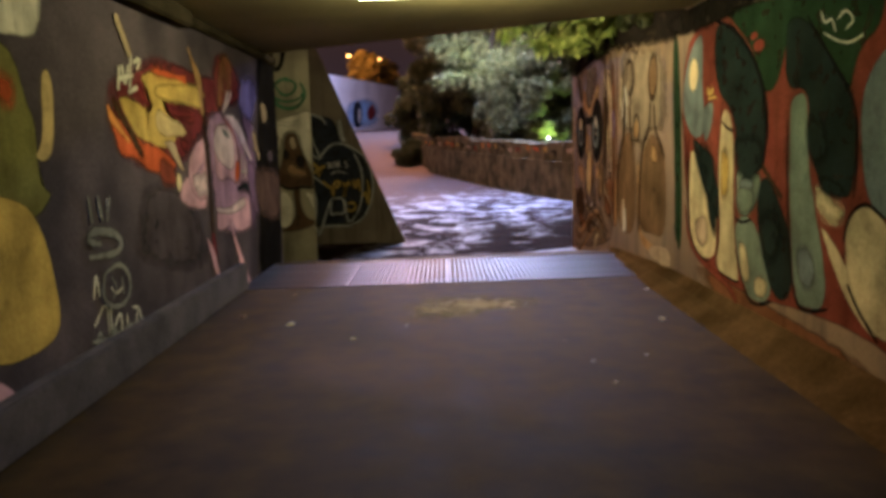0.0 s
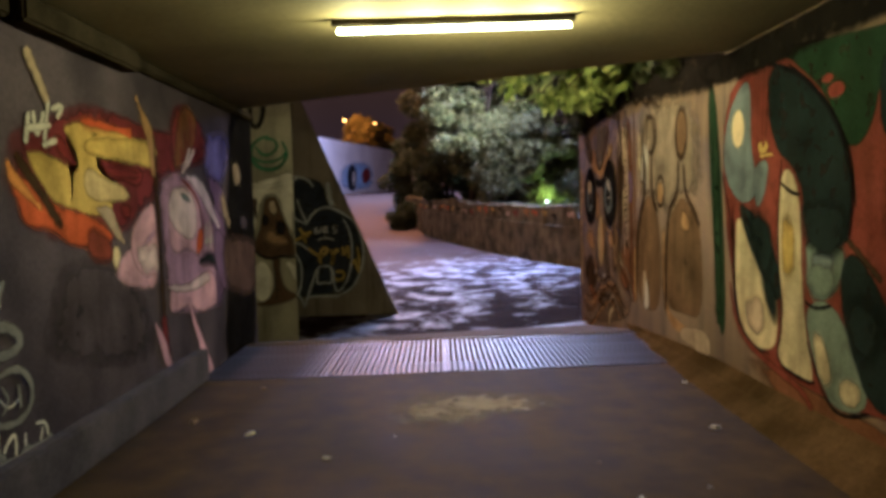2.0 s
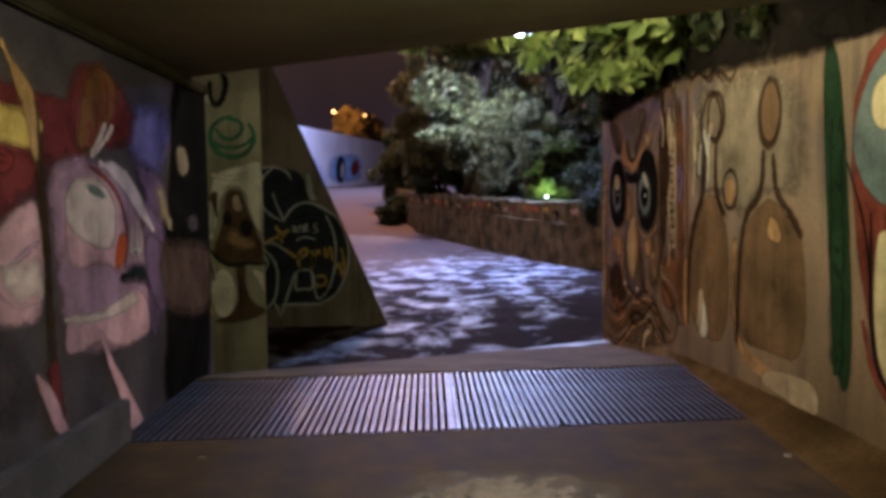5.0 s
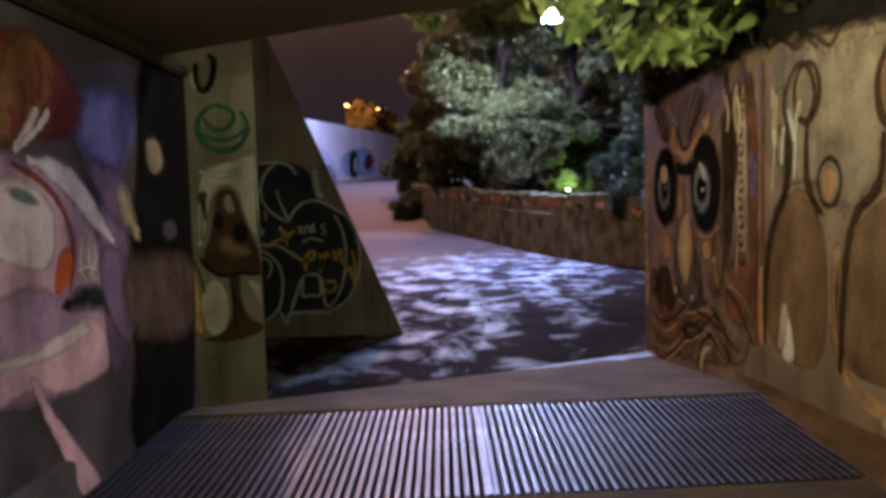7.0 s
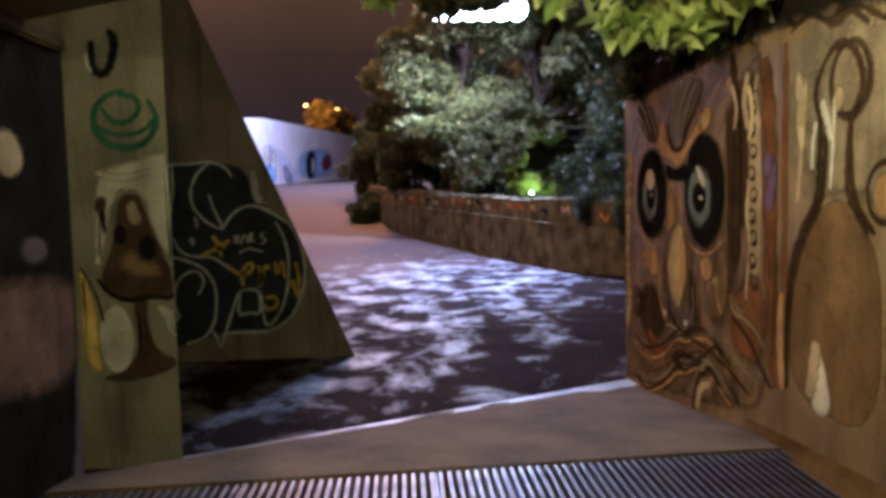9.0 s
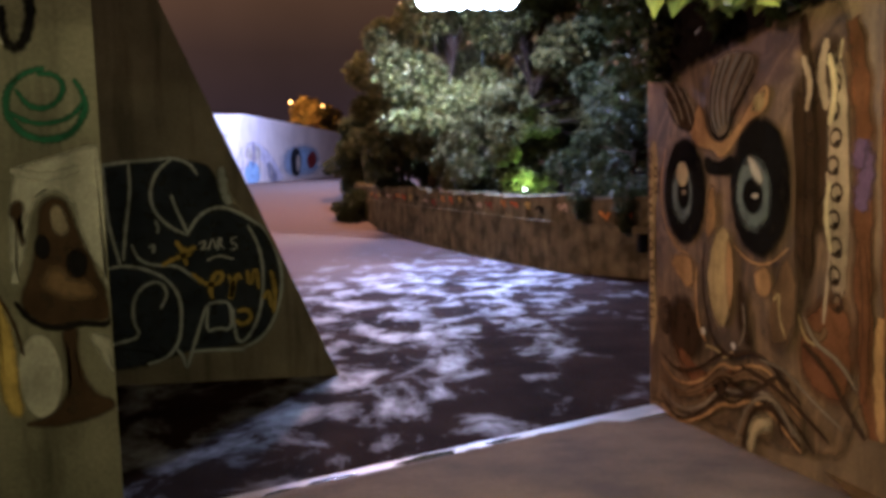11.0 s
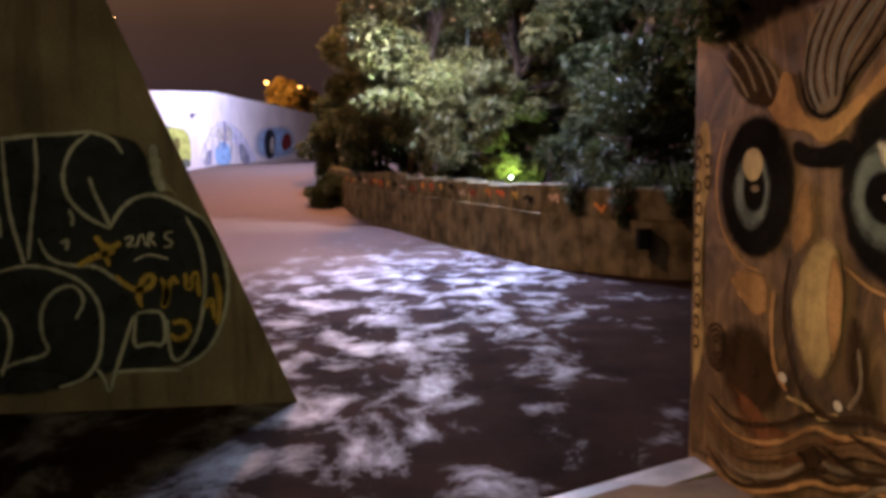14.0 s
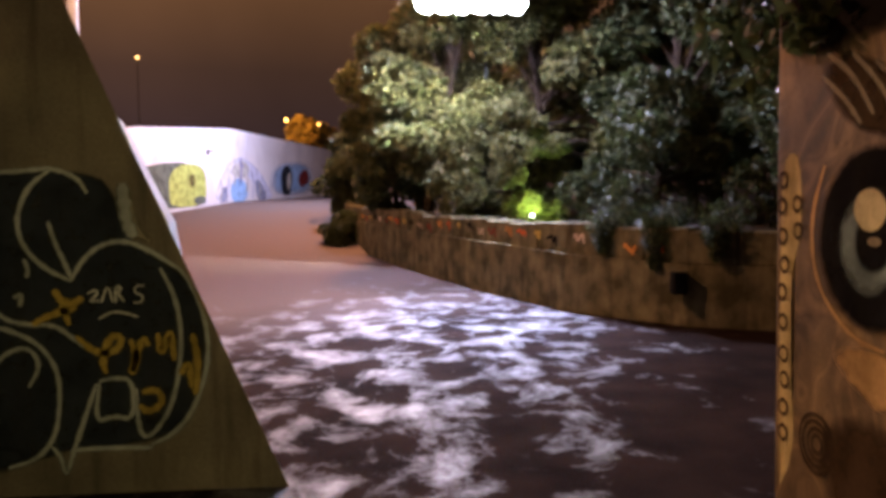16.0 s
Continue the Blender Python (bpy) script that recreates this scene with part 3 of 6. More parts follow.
def shape(owner, wall, color, layer, pts, soft=0.0):
    """A patch of paint with a rounded outline; soft: the share of it that fades out at the rim."""
    pts = rounded(pts)
    bm = bmesh.new()
    cover = bm.verts.layers.float.new("cover")
    here, up = owner.location, coat(owner)
    outer = [bm.verts.new(wall(u, v, up) - here) for u, v in pts]
    cu, cv = sum(p[0] for p in pts) / len(pts), sum(p[1] for p in pts) / len(pts)
    k = len(pts)
    turn = sum(pts[i][0] * pts[(i + 1) % k][1] - pts[(i + 1) % k][0] * pts[i][1] for i in range(k))
    mid = []
    for i, (u, v) in enumerate(pts):
        if soft > 0.2:
            q = cu + (u - cu) * (1 - soft), cv + (v - cv) * (1 - soft)
        else:
            a, b = pts[i - 1], pts[(i + 1) % k]
            du, dv = b[0] - a[0], b[1] - a[1]
            g = (0.016 + 0.5 * soft) / (math.hypot(du, dv) or 1) * (1 if turn > 0 else -1)
            q = u - dv * g, v + du * g
        mid.append(bm.verts.new(wall(q[0], q[1], up + 0.00006) - here))
        mid[-1][cover] = 1.0
    for i in range(k):
        bm.faces.new((outer[i], outer[(i + 1) % k], mid[(i + 1) % k], mid[i]))
    face = bm.faces.new(mid)
    bmesh.ops.triangulate(bm, faces=[face])
    return part(color + "_paint", bm, paint_mat(color, True), owner)


def stroke(owner, wall, color, layer, width, pts):
    """A sprayed line, thinner at its ends."""
    pts = rounded(pts, 3, closed=False)
    bm = bmesh.new()
    cover = bm.verts.layers.float.new("cover")
    here, up = owner.location, coat(owner)
    k = len(pts)
    rows = []
    for i, (u, v) in enumerate(pts):
        a, b = pts[max(i - 1, 0)], pts[min(i + 1, k - 1)]
        du, dv = b[0] - a[0], b[1] - a[1]
        s = math.hypot(du, dv) or 1
        w = 0.5 * width * (0.55 + 0.45 * min(1, 5 * min(i, k - 1 - i) / k)) * (1 + 0.15 * math.sin(i * 1.7))
        rows.append([])
        for f, c in ((1.25, 0.0), (0.5, 1.0), (-0.5, 1.0), (-1.25, 0.0)):
            rows[-1].append(bm.verts.new(wall(u - dv / s * w * f, v + du / s * w * f, up) - here))
            rows[-1][-1][cover] = c
    for p, q in zip(rows, rows[1:]):
        for e in range(3):
            bm.faces.new((p[e], p[e + 1], q[e + 1], q[e]))
    return part(color + "_line", bm, paint_mat(color, True), owner)


def disc(owner, wall, color, layer, u, v, ru, rv, soft=0.0, ring=0.0):
    a = [2 * math.pi * i / 28 for i in range(28)]
    if ring:
        pts = [(u + ru * math.cos(t), v + rv * math.sin(t)) for t in a]
        return stroke(owner, wall, color, layer, ring, pts + pts[:1])
    bm = bmesh.new()
    here, up = owner.location, coat(owner)
    cover = bm.verts.layers.float.new("cover")
    rim = [bm.verts.new(wall(u + ru * math.cos(t), v + rv * math.sin(t), up) - here) for t in a]
    k = 1 - (soft or 0.12)
    mid = [bm.verts.new(wall(u + ru * k * math.cos(t), v + rv * k * math.sin(t), up) - here) for t in a]
    for w in mid:
        w[cover] = 1.0
    for i in range(28):
        bm.faces.new((rim[i], rim[(i + 1) % 28], mid[(i + 1) % 28], mid[i]))
    bm.faces.new(mid)
    return part(color + "_paint", bm, paint_mat(color, True), owner)



figures_mural = mural(EAST, (2.0, 5.0, 0.43), "mural of teal and cream rounded figures on red and green")
shape(figures_mural, EAST, "red", 0, [(6.42, 2.59), (5.24, 2.57), (3.48, 2.47), (3.19, 2.45), (3.01, 0.63), (3.31, 0.74), (3.92, 0.76), (5.09, 0.65), (6.14, 0.82)])
shape(figures_mural, EAST, "green", 1, [(5.50, 2.64), (4.40, 2.52), (3.48, 2.47), (3.45, 2.22), (3.67, 2.12), (3.72, 1.88), (3.93, 2.10), (4.12, 2.31), (4.40, 2.35), (4.50, 2.03), (4.72, 1.96), (4.89, 2.27), (5.28, 2.52)])
shape(figures_mural, EAST, "green", 1, [(6.62, 2.62), (6.42, 2.59), (6.28, 1.47), (6.25, 0.78), (6.42, 0.78), (6.54, 1.70)])
shape(figures_mural, EAST, "rust", 1, [(6.06, 0.76), (5.10, 0.71), (4.25, 0.68), (3.30, 0.64), (3.28, 0.43), (4.23, 0.42), (5.65, 0.54)], soft=0.3)
shape(figures_mural, EAST, "bluegrey", 2, [(6.23, 2.34), (5.97, 2.53), (5.82, 2.50), (5.84, 2.04), (5.65, 1.80), (6.01, 1.68), (6.34, 1.96)])
shape(figures_mural, EAST, "cream", 2, [(6.04, 1.70), (5.47, 1.33), (5.44, 0.92), (5.57, 0.80), (5.86, 0.81), (6.09, 1.01), (6.11, 1.47)])
shape(figures_mural, EAST, "dark_teal", 2, [(5.61, 2.56), (5.31, 2.51), (4.91, 2.27), (4.69, 2.01), (4.65, 1.70), (4.70, 1.49), (4.96, 1.51), (5.15, 1.56), (5.17, 1.87), (5.56, 2.07)])
shape(figures_mural, EAST, "teal", 2, [(5.13, 1.18), (4.81, 1.23), (4.55, 0.90), (4.50, 0.73), (4.72, 0.65), (4.90, 0.68), (5.10, 0.96)])
shape(figures_mural, EAST, "dark_teal", 2, [(4.41, 2.40), (4.19, 2.37), (3.92, 2.12), (3.68, 1.90), (3.63, 1.67), (3.65, 1.40), (3.81, 1.42), (4.00, 1.45), (4.13, 1.72), (4.14, 1.98), (4.43, 1.98), (4.45, 2.31)])
shape(figures_mural, EAST, "bluegrey", 2, [(3.64, 1.83), (3.56, 2.03), (3.40, 2.14), (3.16, 2.13), (3.08, 1.29), (3.37, 1.33), (3.55, 1.42)])
shape(figures_mural, EAST, "dark_teal", 3, [(6.01, 1.77), (5.54, 1.51), (5.37, 1.22), (5.47, 1.10), (5.75, 1.31), (6.03, 1.63)])
disc(figures_mural, EAST, "cream", 3, 6.04, 2.22, 0.108, 0.132)
shape(figures_mural, EAST, "bluegrey", 3, [(5.83, 1.96), (5.56, 2.02), (5.61, 1.78), (5.76, 1.65)])
shape(figures_mural, EAST, "cream", 3, [(5.41, 1.98), (5.17, 1.83), (5.15, 1.12), (5.01, 0.75), (5.10, 0.73), (5.50, 0.76), (5.38, 1.01), (5.47, 1.50)])
shape(figures_mural, EAST, "teal", 3, [(5.15, 1.56), (4.92, 1.51), (4.68, 1.51), (4.73, 1.31), (4.92, 1.17), (5.13, 1.20)], soft=0.25)
shape(figures_mural, EAST, "dark_teal", 3, [(4.70, 1.49), (4.57, 1.46), (4.38, 1.28), (4.27, 1.11), (4.23, 0.78), (4.49, 0.72), (4.70, 1.02), (4.79, 1.34)])
shape(figures_mural, EAST, "teal", 3, [(4.35, 1.95), (4.14, 1.98), (4.12, 1.66), (4.04, 1.39), (3.90, 1.10), (3.84, 0.82), (4.05, 0.76), (4.22, 0.78), (4.33, 1.37), (4.36, 1.82)])
shape(figures_mural, EAST, "cream", 3, [(4.05, 1.51), (3.70, 1.41), (3.68, 1.30), (3.79, 1.23), (3.94, 1.24), (4.04, 1.36)], soft=0.2)
shape(figures_mural, EAST, "cream", 3, [(3.97, 1.26), (3.86, 1.22), (3.67, 1.08), (3.48, 0.92), (3.37, 0.78), (3.42, 0.76), (3.65, 0.88), (3.84, 1.08)])
shape(figures_mural, EAST, "cream", 3, [(3.71, 1.19), (3.67, 1.33), (3.53, 1.41), (3.37, 1.34), (3.22, 1.20), (3.18, 0.81), (3.37, 0.76), (3.55, 0.88), (3.66, 0.99)])
disc(figures_mural, EAST, "red", 3, 4.81, 2.29, 0.102, 0.049, soft=0.3)
disc(figures_mural, EAST, "red", 3, 4.89, 2.36, 0.070, 0.028, soft=0.3)
stroke(figures_mural, EAST, "ink_and_shade", 4, 0.022, [(5.41, 1.84), (5.28, 1.78), (5.18, 1.77)])
stroke(figures_mural, EAST, "ink_and_shade", 4, 0.022, [(5.13, 1.18), (5.01, 1.15), (4.85, 1.19)])
stroke(figures_mural, EAST, "ink_and_shade", 4, 0.022, [(5.40, 1.98), (5.47, 1.50), (5.38, 1.01), (5.50, 0.76), (5.10, 0.73), (5.01, 0.75)])
stroke(figures_mural, EAST, "ink_and_shade", 4, 0.022, [(6.34, 1.96), (6.13, 1.57), (6.11, 1.01), (5.86, 0.80), (5.57, 0.80)])
stroke(figures_mural, EAST, "ink_and_shade", 4, 0.022, [(5.31, 2.51), (4.91, 2.27), (4.67, 1.99), (4.63, 1.70)])
stroke(figures_mural, EAST, "ink_and_shade", 4, 0.022, [(4.19, 2.37), (3.92, 2.12), (3.67, 1.90), (3.62, 1.67), (3.64, 1.42)])
stroke(figures_mural, EAST, "ink_and_shade", 4, 0.022, [(4.37, 1.82), (4.35, 1.37), (4.23, 0.78), (4.05, 0.75), (3.83, 0.82)])
stroke(figures_mural, EAST, "ink_and_shade", 4, 0.022, [(3.71, 1.19), (3.67, 1.34), (3.53, 1.41), (3.37, 1.34)])
stroke(figures_mural, EAST, "ink_and_shade", 4, 0.022, [(3.66, 0.99), (3.55, 0.87), (3.37, 0.76)])
stroke(figures_mural, EAST, "ink_and_shade", 4, 0.022, [(5.10, 0.96), (4.90, 0.67), (4.72, 0.64), (4.50, 0.72)])
disc(figures_mural, EAST, "mustard", 4, 5.65, 2.07, 0.071, 0.041)
stroke(figures_mural, EAST, "pale", 4, 0.012, [(4.04, 2.37), (3.99, 2.29), (3.92, 2.32), (3.88, 2.24)])
stroke(figures_mural, EAST, "pale", 4, 0.012, [(3.86, 2.30), (3.79, 2.34), (3.70, 2.27), (3.78, 2.24)])
stroke(figures_mural, EAST, "pale", 4, 0.012, [(4.00, 2.25), (3.77, 2.16), (3.62, 2.19)])
shape(figures_mural, EAST, "dark_teal", 5, [(5.75, 1.36), (5.43, 1.25), (5.43, 0.94), (5.61, 1.04)], soft=0.5)
shape(figures_mural, EAST, "cream", 5, [(5.09, 1.06), (4.91, 1.03), (4.80, 0.78), (4.94, 0.71)], soft=0.5)
shape(figures_mural, EAST, "bluegrey", 5, [(5.10, 1.47), (4.78, 1.48), (4.81, 1.34), (5.03, 1.32)], soft=0.5)
shape(figures_mural, EAST, "dark_teal", 5, [(4.05, 1.54), (3.70, 1.49), (3.70, 1.38), (3.97, 1.41)], soft=0.5)
shape(figures_mural, EAST, "bluegrey", 5, [(4.26, 1.12), (4.02, 1.15), (3.92, 0.88), (4.16, 0.84)], soft=0.5)
shape(figures_mural, EAST, "pale_tan", 5, [(5.97, 1.12), (5.71, 1.06), (5.67, 0.86), (5.91, 0.90)], soft=0.5)
disc(figures_mural, EAST, "cream", 5, 4.49, 1.14, 0.031, 0.048, ring=0.01)
shape(figures_mural, EAST, "dark_teal", 0, [(5.22, 1.76), (4.65, 1.75), (4.66, 1.53), (4.86, 1.39), (5.17, 1.48)], soft=0.35)
shape(figures_mural, EAST, "teal", 0, [(5.13, 1.41), (4.75, 1.43), (4.78, 1.23), (5.08, 1.17)], soft=0.5)
shape(figures_mural, EAST, "cream", 0, [(4.80, 0.83), (4.58, 0.88), (4.54, 0.73), (4.76, 0.67)], soft=0.6)
shape(figures_mural, EAST, "dark_teal", 0, [(4.82, 1.26), (4.46, 1.33), (4.35, 1.16), (4.44, 0.91), (4.67, 0.93)], soft=0.5)
shape(figures_mural, EAST, "dark_teal", 0, [(5.90, 1.75), (5.53, 1.65), (5.43, 1.35), (5.60, 1.19), (5.83, 1.45)], soft=0.4)
shape(figures_mural, EAST, "dark_teal", 0, [(4.18, 1.88), (3.94, 1.81), (3.84, 1.61), (4.04, 1.52), (4.15, 1.66)], soft=0.4)
shape(figures_mural, EAST, "pale_tan", 0, [(5.98, 1.11), (5.62, 1.19), (5.59, 0.90), (5.84, 0.86)], soft=0.5)
shape(figures_mural, EAST, "mustard", 0, [(5.42, 1.69), (5.23, 1.69), (5.20, 1.26), (5.41, 1.24)], soft=0.6)
shape(figures_mural, EAST, "mustard", 0, [(5.72, 2.02), (5.54, 2.05), (5.48, 2.00), (5.64, 1.99)], soft=0.02)
stroke(figures_mural, EAST, "ink_and_shade", 0, 0.03, [(5.56, 2.56), (5.22, 2.46), (4.91, 2.26), (4.72, 2.03), (4.64, 1.75), (4.70, 1.53)])
stroke(figures_mural, EAST, "ink_and_shade", 0, 0.025, [(6.12, 1.71), (6.09, 0.97), (5.86, 0.78), (5.63, 0.78)])
stroke(figures_mural, EAST, "red", 0, 0.06, [(5.59, 2.55), (5.61, 2.29), (5.64, 2.07)])
stroke(figures_mural, EAST, "red", 0, 0.05, [(6.17, 1.18), (6.04, 0.85), (5.60, 0.74), (5.06, 0.67), (5.04, 0.50)])
stroke(figures_mural, EAST, "umber", 0, 0.04, [(4.69, 1.54), (4.53, 1.44), (4.40, 1.36)])

bottles_mural = mural(EAST, (2.0, 7.6, 0.43), "mural of brown outlined bottle and spoon shapes on tan")
shape(bottles_mural, EAST, "grey_tan", 0, [(8.66, 2.82), (7.64, 2.74), (6.78, 2.67), (6.59, 1.75), (7.11, 1.78), (7.32, 1.78), (7.55, 1.56), (7.82, 1.72), (7.96, 1.79), (8.75, 1.79)], soft=0.4)
shape(bottles_mural, EAST, "orange_tan", 0, [(7.81, 1.48), (7.64, 1.56), (7.63, 0.76), (7.18, 0.72), (6.85, 0.72), (6.84, 0.61), (7.28, 0.63), (7.79, 0.73)], soft=0.15)
shape(bottles_mural, EAST, "brown", 1, [(8.27, 1.81), (8.05, 1.81), (7.87, 1.62), (7.79, 1.38), (7.80, 0.87), (8.01, 0.68), (8.60, 0.75), (8.61, 1.23), (8.47, 1.60)])
shape(bottles_mural, EAST, "brown", 1, [(7.26, 1.78), (7.15, 1.78), (6.91, 1.66), (6.74, 1.52), (6.71, 0.82), (7.18, 0.81), (7.64, 0.79), (7.65, 1.23), (7.57, 1.59)])
disc(bottles_mural, EAST, "umber", 1, 8.07, 2.37, 0.186, 0.203)
disc(bottles_mural, EAST, "umber", 1, 7.21, 2.30, 0.176, 0.235)
disc(bottles_mural, EAST, "umber", 1, 7.80, 1.84, 0.125, 0.134, ring=0.035)
disc(bottles_mural, EAST, "orange_tan", 1, 7.80, 1.83, 0.083, 0.101)
shape(bottles_mural, EAST, "cream", 1, [(8.52, 2.41), (8.43, 2.47), (8.45, 2.21), (8.48, 1.95), (8.56, 2.18)], soft=0.35)
shape(bottles_mural, EAST, "pale_tan", 1, [(7.25, 0.71), (6.70, 0.77), (6.57, 0.72), (6.57, 0.54), (7.00, 0.57), (7.29, 0.58)])
stroke(bottles_mural, EAST, "green", 1, 0.14, [(6.45, 2.19), (6.42, 1.56), (6.40, 0.85)])
shape(bottles_mural, EAST, "orange_tan", 2, [(7.21, 1.73), (7.00, 1.59), (7.02, 1.47), (7.26, 1.52)], soft=0.4)
disc(bottles_mural, EAST, "grey_tan", 2, 8.07, 2.38, 0.140, 0.168, soft=0.12)
disc(bottles_mural, EAST, "brown", 2, 7.20, 2.31, 0.129, 0.195, soft=0.12)
stroke(bottles_mural, EAST, "umber", 2, 0.05, [(8.26, 2.21), (8.27, 1.81), (8.49, 1.58), (8.61, 1.23), (8.62, 0.76)])
stroke(bottles_mural, EAST, "umber", 2, 0.04, [(8.06, 2.20), (8.04, 1.81), (7.86, 1.65)])
stroke(bottles_mural, EAST, "umber", 2, 0.07, [(7.28, 2.08), (7.30, 1.80), (7.54, 1.68), (7.63, 1.40), (7.66, 0.78)])
stroke(bottles_mural, EAST, "umber", 2, 0.06, [(7.15, 2.05), (7.11, 1.80), (6.92, 1.69), (6.78, 1.55)])
stroke(bottles_mural, EAST, "umber", 2, 0.03, [(8.61, 2.70), (8.43, 2.78), (8.26, 2.67), (8.07, 2.73), (7.89, 2.64), (7.80, 2.58), (7.67, 2.70), (7.55, 2.71)])
shape(bottles_mural, EAST, "pale", 2, [(8.30, 1.07), (8.22, 0.93), (8.15, 0.69), (8.39, 0.68), (8.35, 0.91)], soft=0.3)
disc(bottles_mural, EAST, "pale_tan", 3, 8.16, 2.29, 0.056, 0.079, soft=0.5)
stroke(bottles_mural, EAST, "pale", 3, 0.02, [(8.01, 2.93), (8.00, 2.76)])
stroke(bottles_mural, EAST, "pale", 3, 0.03, [(8.19, 2.30), (8.20, 2.05), (8.22, 1.86)])
stroke(bottles_mural, EAST, "umber", 0, 0.05, [(8.28, 2.49), (8.19, 2.56), (8.07, 2.54), (7.98, 2.44), (7.96, 2.31), (8.06, 2.19), (8.08, 1.95), (8.07, 1.82), (7.91, 1.65)])
stroke(bottles_mural, EAST, "umber", 0, 0.05, [(8.28, 2.49), (8.38, 2.34), (8.30, 2.21), (8.32, 1.96), (8.32, 1.81), (8.52, 1.60), (8.61, 1.35), (8.64, 0.87)])
stroke(bottles_mural, EAST, "pale", 0, 0.06, [(8.30, 2.30), (8.25, 2.21), (8.21, 2.10)])
stroke(bottles_mural, EAST, "pale_tan", 0, 0.06, [(8.53, 2.48), (8.48, 2.33), (8.50, 2.19)])
stroke(bottles_mural, EAST, "pale", 0, 0.04, [(8.35, 2.20), (8.38, 2.08), (8.38, 1.96)])
stroke(bottles_mural, EAST, "pale_tan", 0, 0.1, [(8.32, 1.07), (8.35, 0.91), (8.39, 0.77)])
stroke(bottles_mural, EAST, "orange_tan", 0, 0.08, [(8.68, 1.28), (8.70, 1.01), (8.66, 0.73)])
stroke(bottles_mural, EAST, "umber", 0, 0.035, [(8.69, 2.83), (8.56, 2.71), (8.40, 2.77), (8.19, 2.63), (8.07, 2.71), (7.93, 2.60)])
# Near-black bands along the top of the east wall, feathered at the rim.
shape(bottles_mural, EAST, "near_black", 6, [(5.2, 2.74), (6.4, 2.5), (7.5, 2.62), (8.8, 2.75), (10.2, 2.7), (11.7, 2.6), (11.7, 3.5), (8.8, 3.6), (6.2, 3.5), (5.6, 2.9)], soft=0.12)
shape(bottles_mural, EAST, "near_black", 6, [(0.5, 2.76), (1.5, 2.5), (3.4, 2.52), (4.6, 2.55), (6.4, 2.5), (7.0, 2.8), (4.4, 2.8)], soft=0.06)

face_mural = mural(EAST, (2.0, 10.2, 0.2), "swirling brown mural with two large round eyes")
shape(face_mural, EAST, "swirl", 0, [(11.97, 3.06), (10.92, 2.93), (10.32, 2.86), (9.16, 2.79), (8.92, 2.78), (8.70, 1.72), (8.83, 0.61), (9.08, 0.46), (9.84, 0.31), (10.91, 0.16), (12.01, 0.02)], soft=0.1)
shape(face_mural, EAST, "umber", 1, [(9.25, 2.62), (8.91, 2.59), (8.87, 1.57), (9.14, 1.52), (9.31, 1.79), (9.38, 2.25)], soft=0.25)
shape(face_mural, EAST, "rust", 1, [(9.33, 1.26), (8.87, 1.44), (8.84, 0.80), (9.12, 0.75), (9.40, 0.87)], soft=0.3)
shape(face_mural, EAST, "umber", 1, [(9.45, 2.47), (9.17, 2.48), (9.15, 1.51), (9.28, 1.23), (9.43, 1.46), (9.38, 1.86), (9.44, 2.22)], soft=0.35)
shape(face_mural, EAST, "pale_tan", 2, [(9.12, 2.54), (8.94, 2.53), (8.90, 1.51), (8.96, 1.28), (9.09, 1.26)], soft=0.3)
shape(face_mural, EAST, "tan_yellow", 2, [(11.59, 2.25), (11.40, 2.24), (11.39, 1.83), (11.47, 1.69), (11.47, 1.21), (11.43, 0.77), (11.55, 0.56), (11.60, 0.54), (11.60, 1.59)])
stroke(face_mural, EAST, "rust", 2, 0.16, [(8.91, 2.62), (8.81, 2.12), (8.83, 1.42), (8.72, 0.72)])
stroke(face_mural, EAST, "pale_tan", 2, 0.05, [(8.54, 2.45), (8.48, 2.14), (8.53, 1.79)])
stroke(face_mural, EAST, "cream", 2, 0.04, [(9.00, 2.93), (9.02, 2.73)])
stroke(face_mural, EAST, "brown", 3, 0.05, [(9.31, 1.16), (9.24, 1.10), (9.13, 1.10), (9.10, 1.16)])
disc(face_mural, EAST, "near_black", 3, 9.05, 2.45, 0.028, 0.022, soft=0.4)
disc(face_mural, EAST, "near_black", 3, 9.02, 2.32, 0.027, 0.022, soft=0.4)
disc(face_mural, EAST, "near_black", 3, 9.04, 2.19, 0.028, 0.022, soft=0.4)
disc(face_mural, EAST, "near_black", 3, 9.02, 2.06, 0.027, 0.022, soft=0.4)
disc(face_mural, EAST, "near_black", 3, 9.03, 1.93, 0.028, 0.023, soft=0.4)
disc(face_mural, EAST, "near_black", 3, 9.01, 1.80, 0.027, 0.023, soft=0.4)
disc(face_mural, EAST, "near_black", 3, 9.03, 1.67, 0.028, 0.023, soft=0.4)
disc(face_mural, EAST, "near_black", 3, 9.00, 1.54, 0.028, 0.023, soft=0.4)
disc(face_mural, EAST, "near_black", 3, 9.02, 1.40, 0.028, 0.023, soft=0.4)
disc(face_mural, EAST, "near_black", 3, 9.00, 1.27, 0.028, 0.023, soft=0.4)
stroke(face_mural, EAST, "pale_tan", 3, 0.07, [(9.11, 2.57), (9.17, 2.41), (9.10, 2.23)])
stroke(face_mural, EAST, "pale_tan", 3, 0.035, [(9.10, 1.93), (9.05, 1.67), (9.12, 1.18)])
stroke(face_mural, EAST, "violet", 3, 0.12, [(8.83, 2.06), (8.79, 1.92), (8.85, 1.75)])
stroke(face_mural, EAST, "umber", 3, 0.1, [(9.32, 2.73), (9.24, 2.20), (9.26, 1.39)])
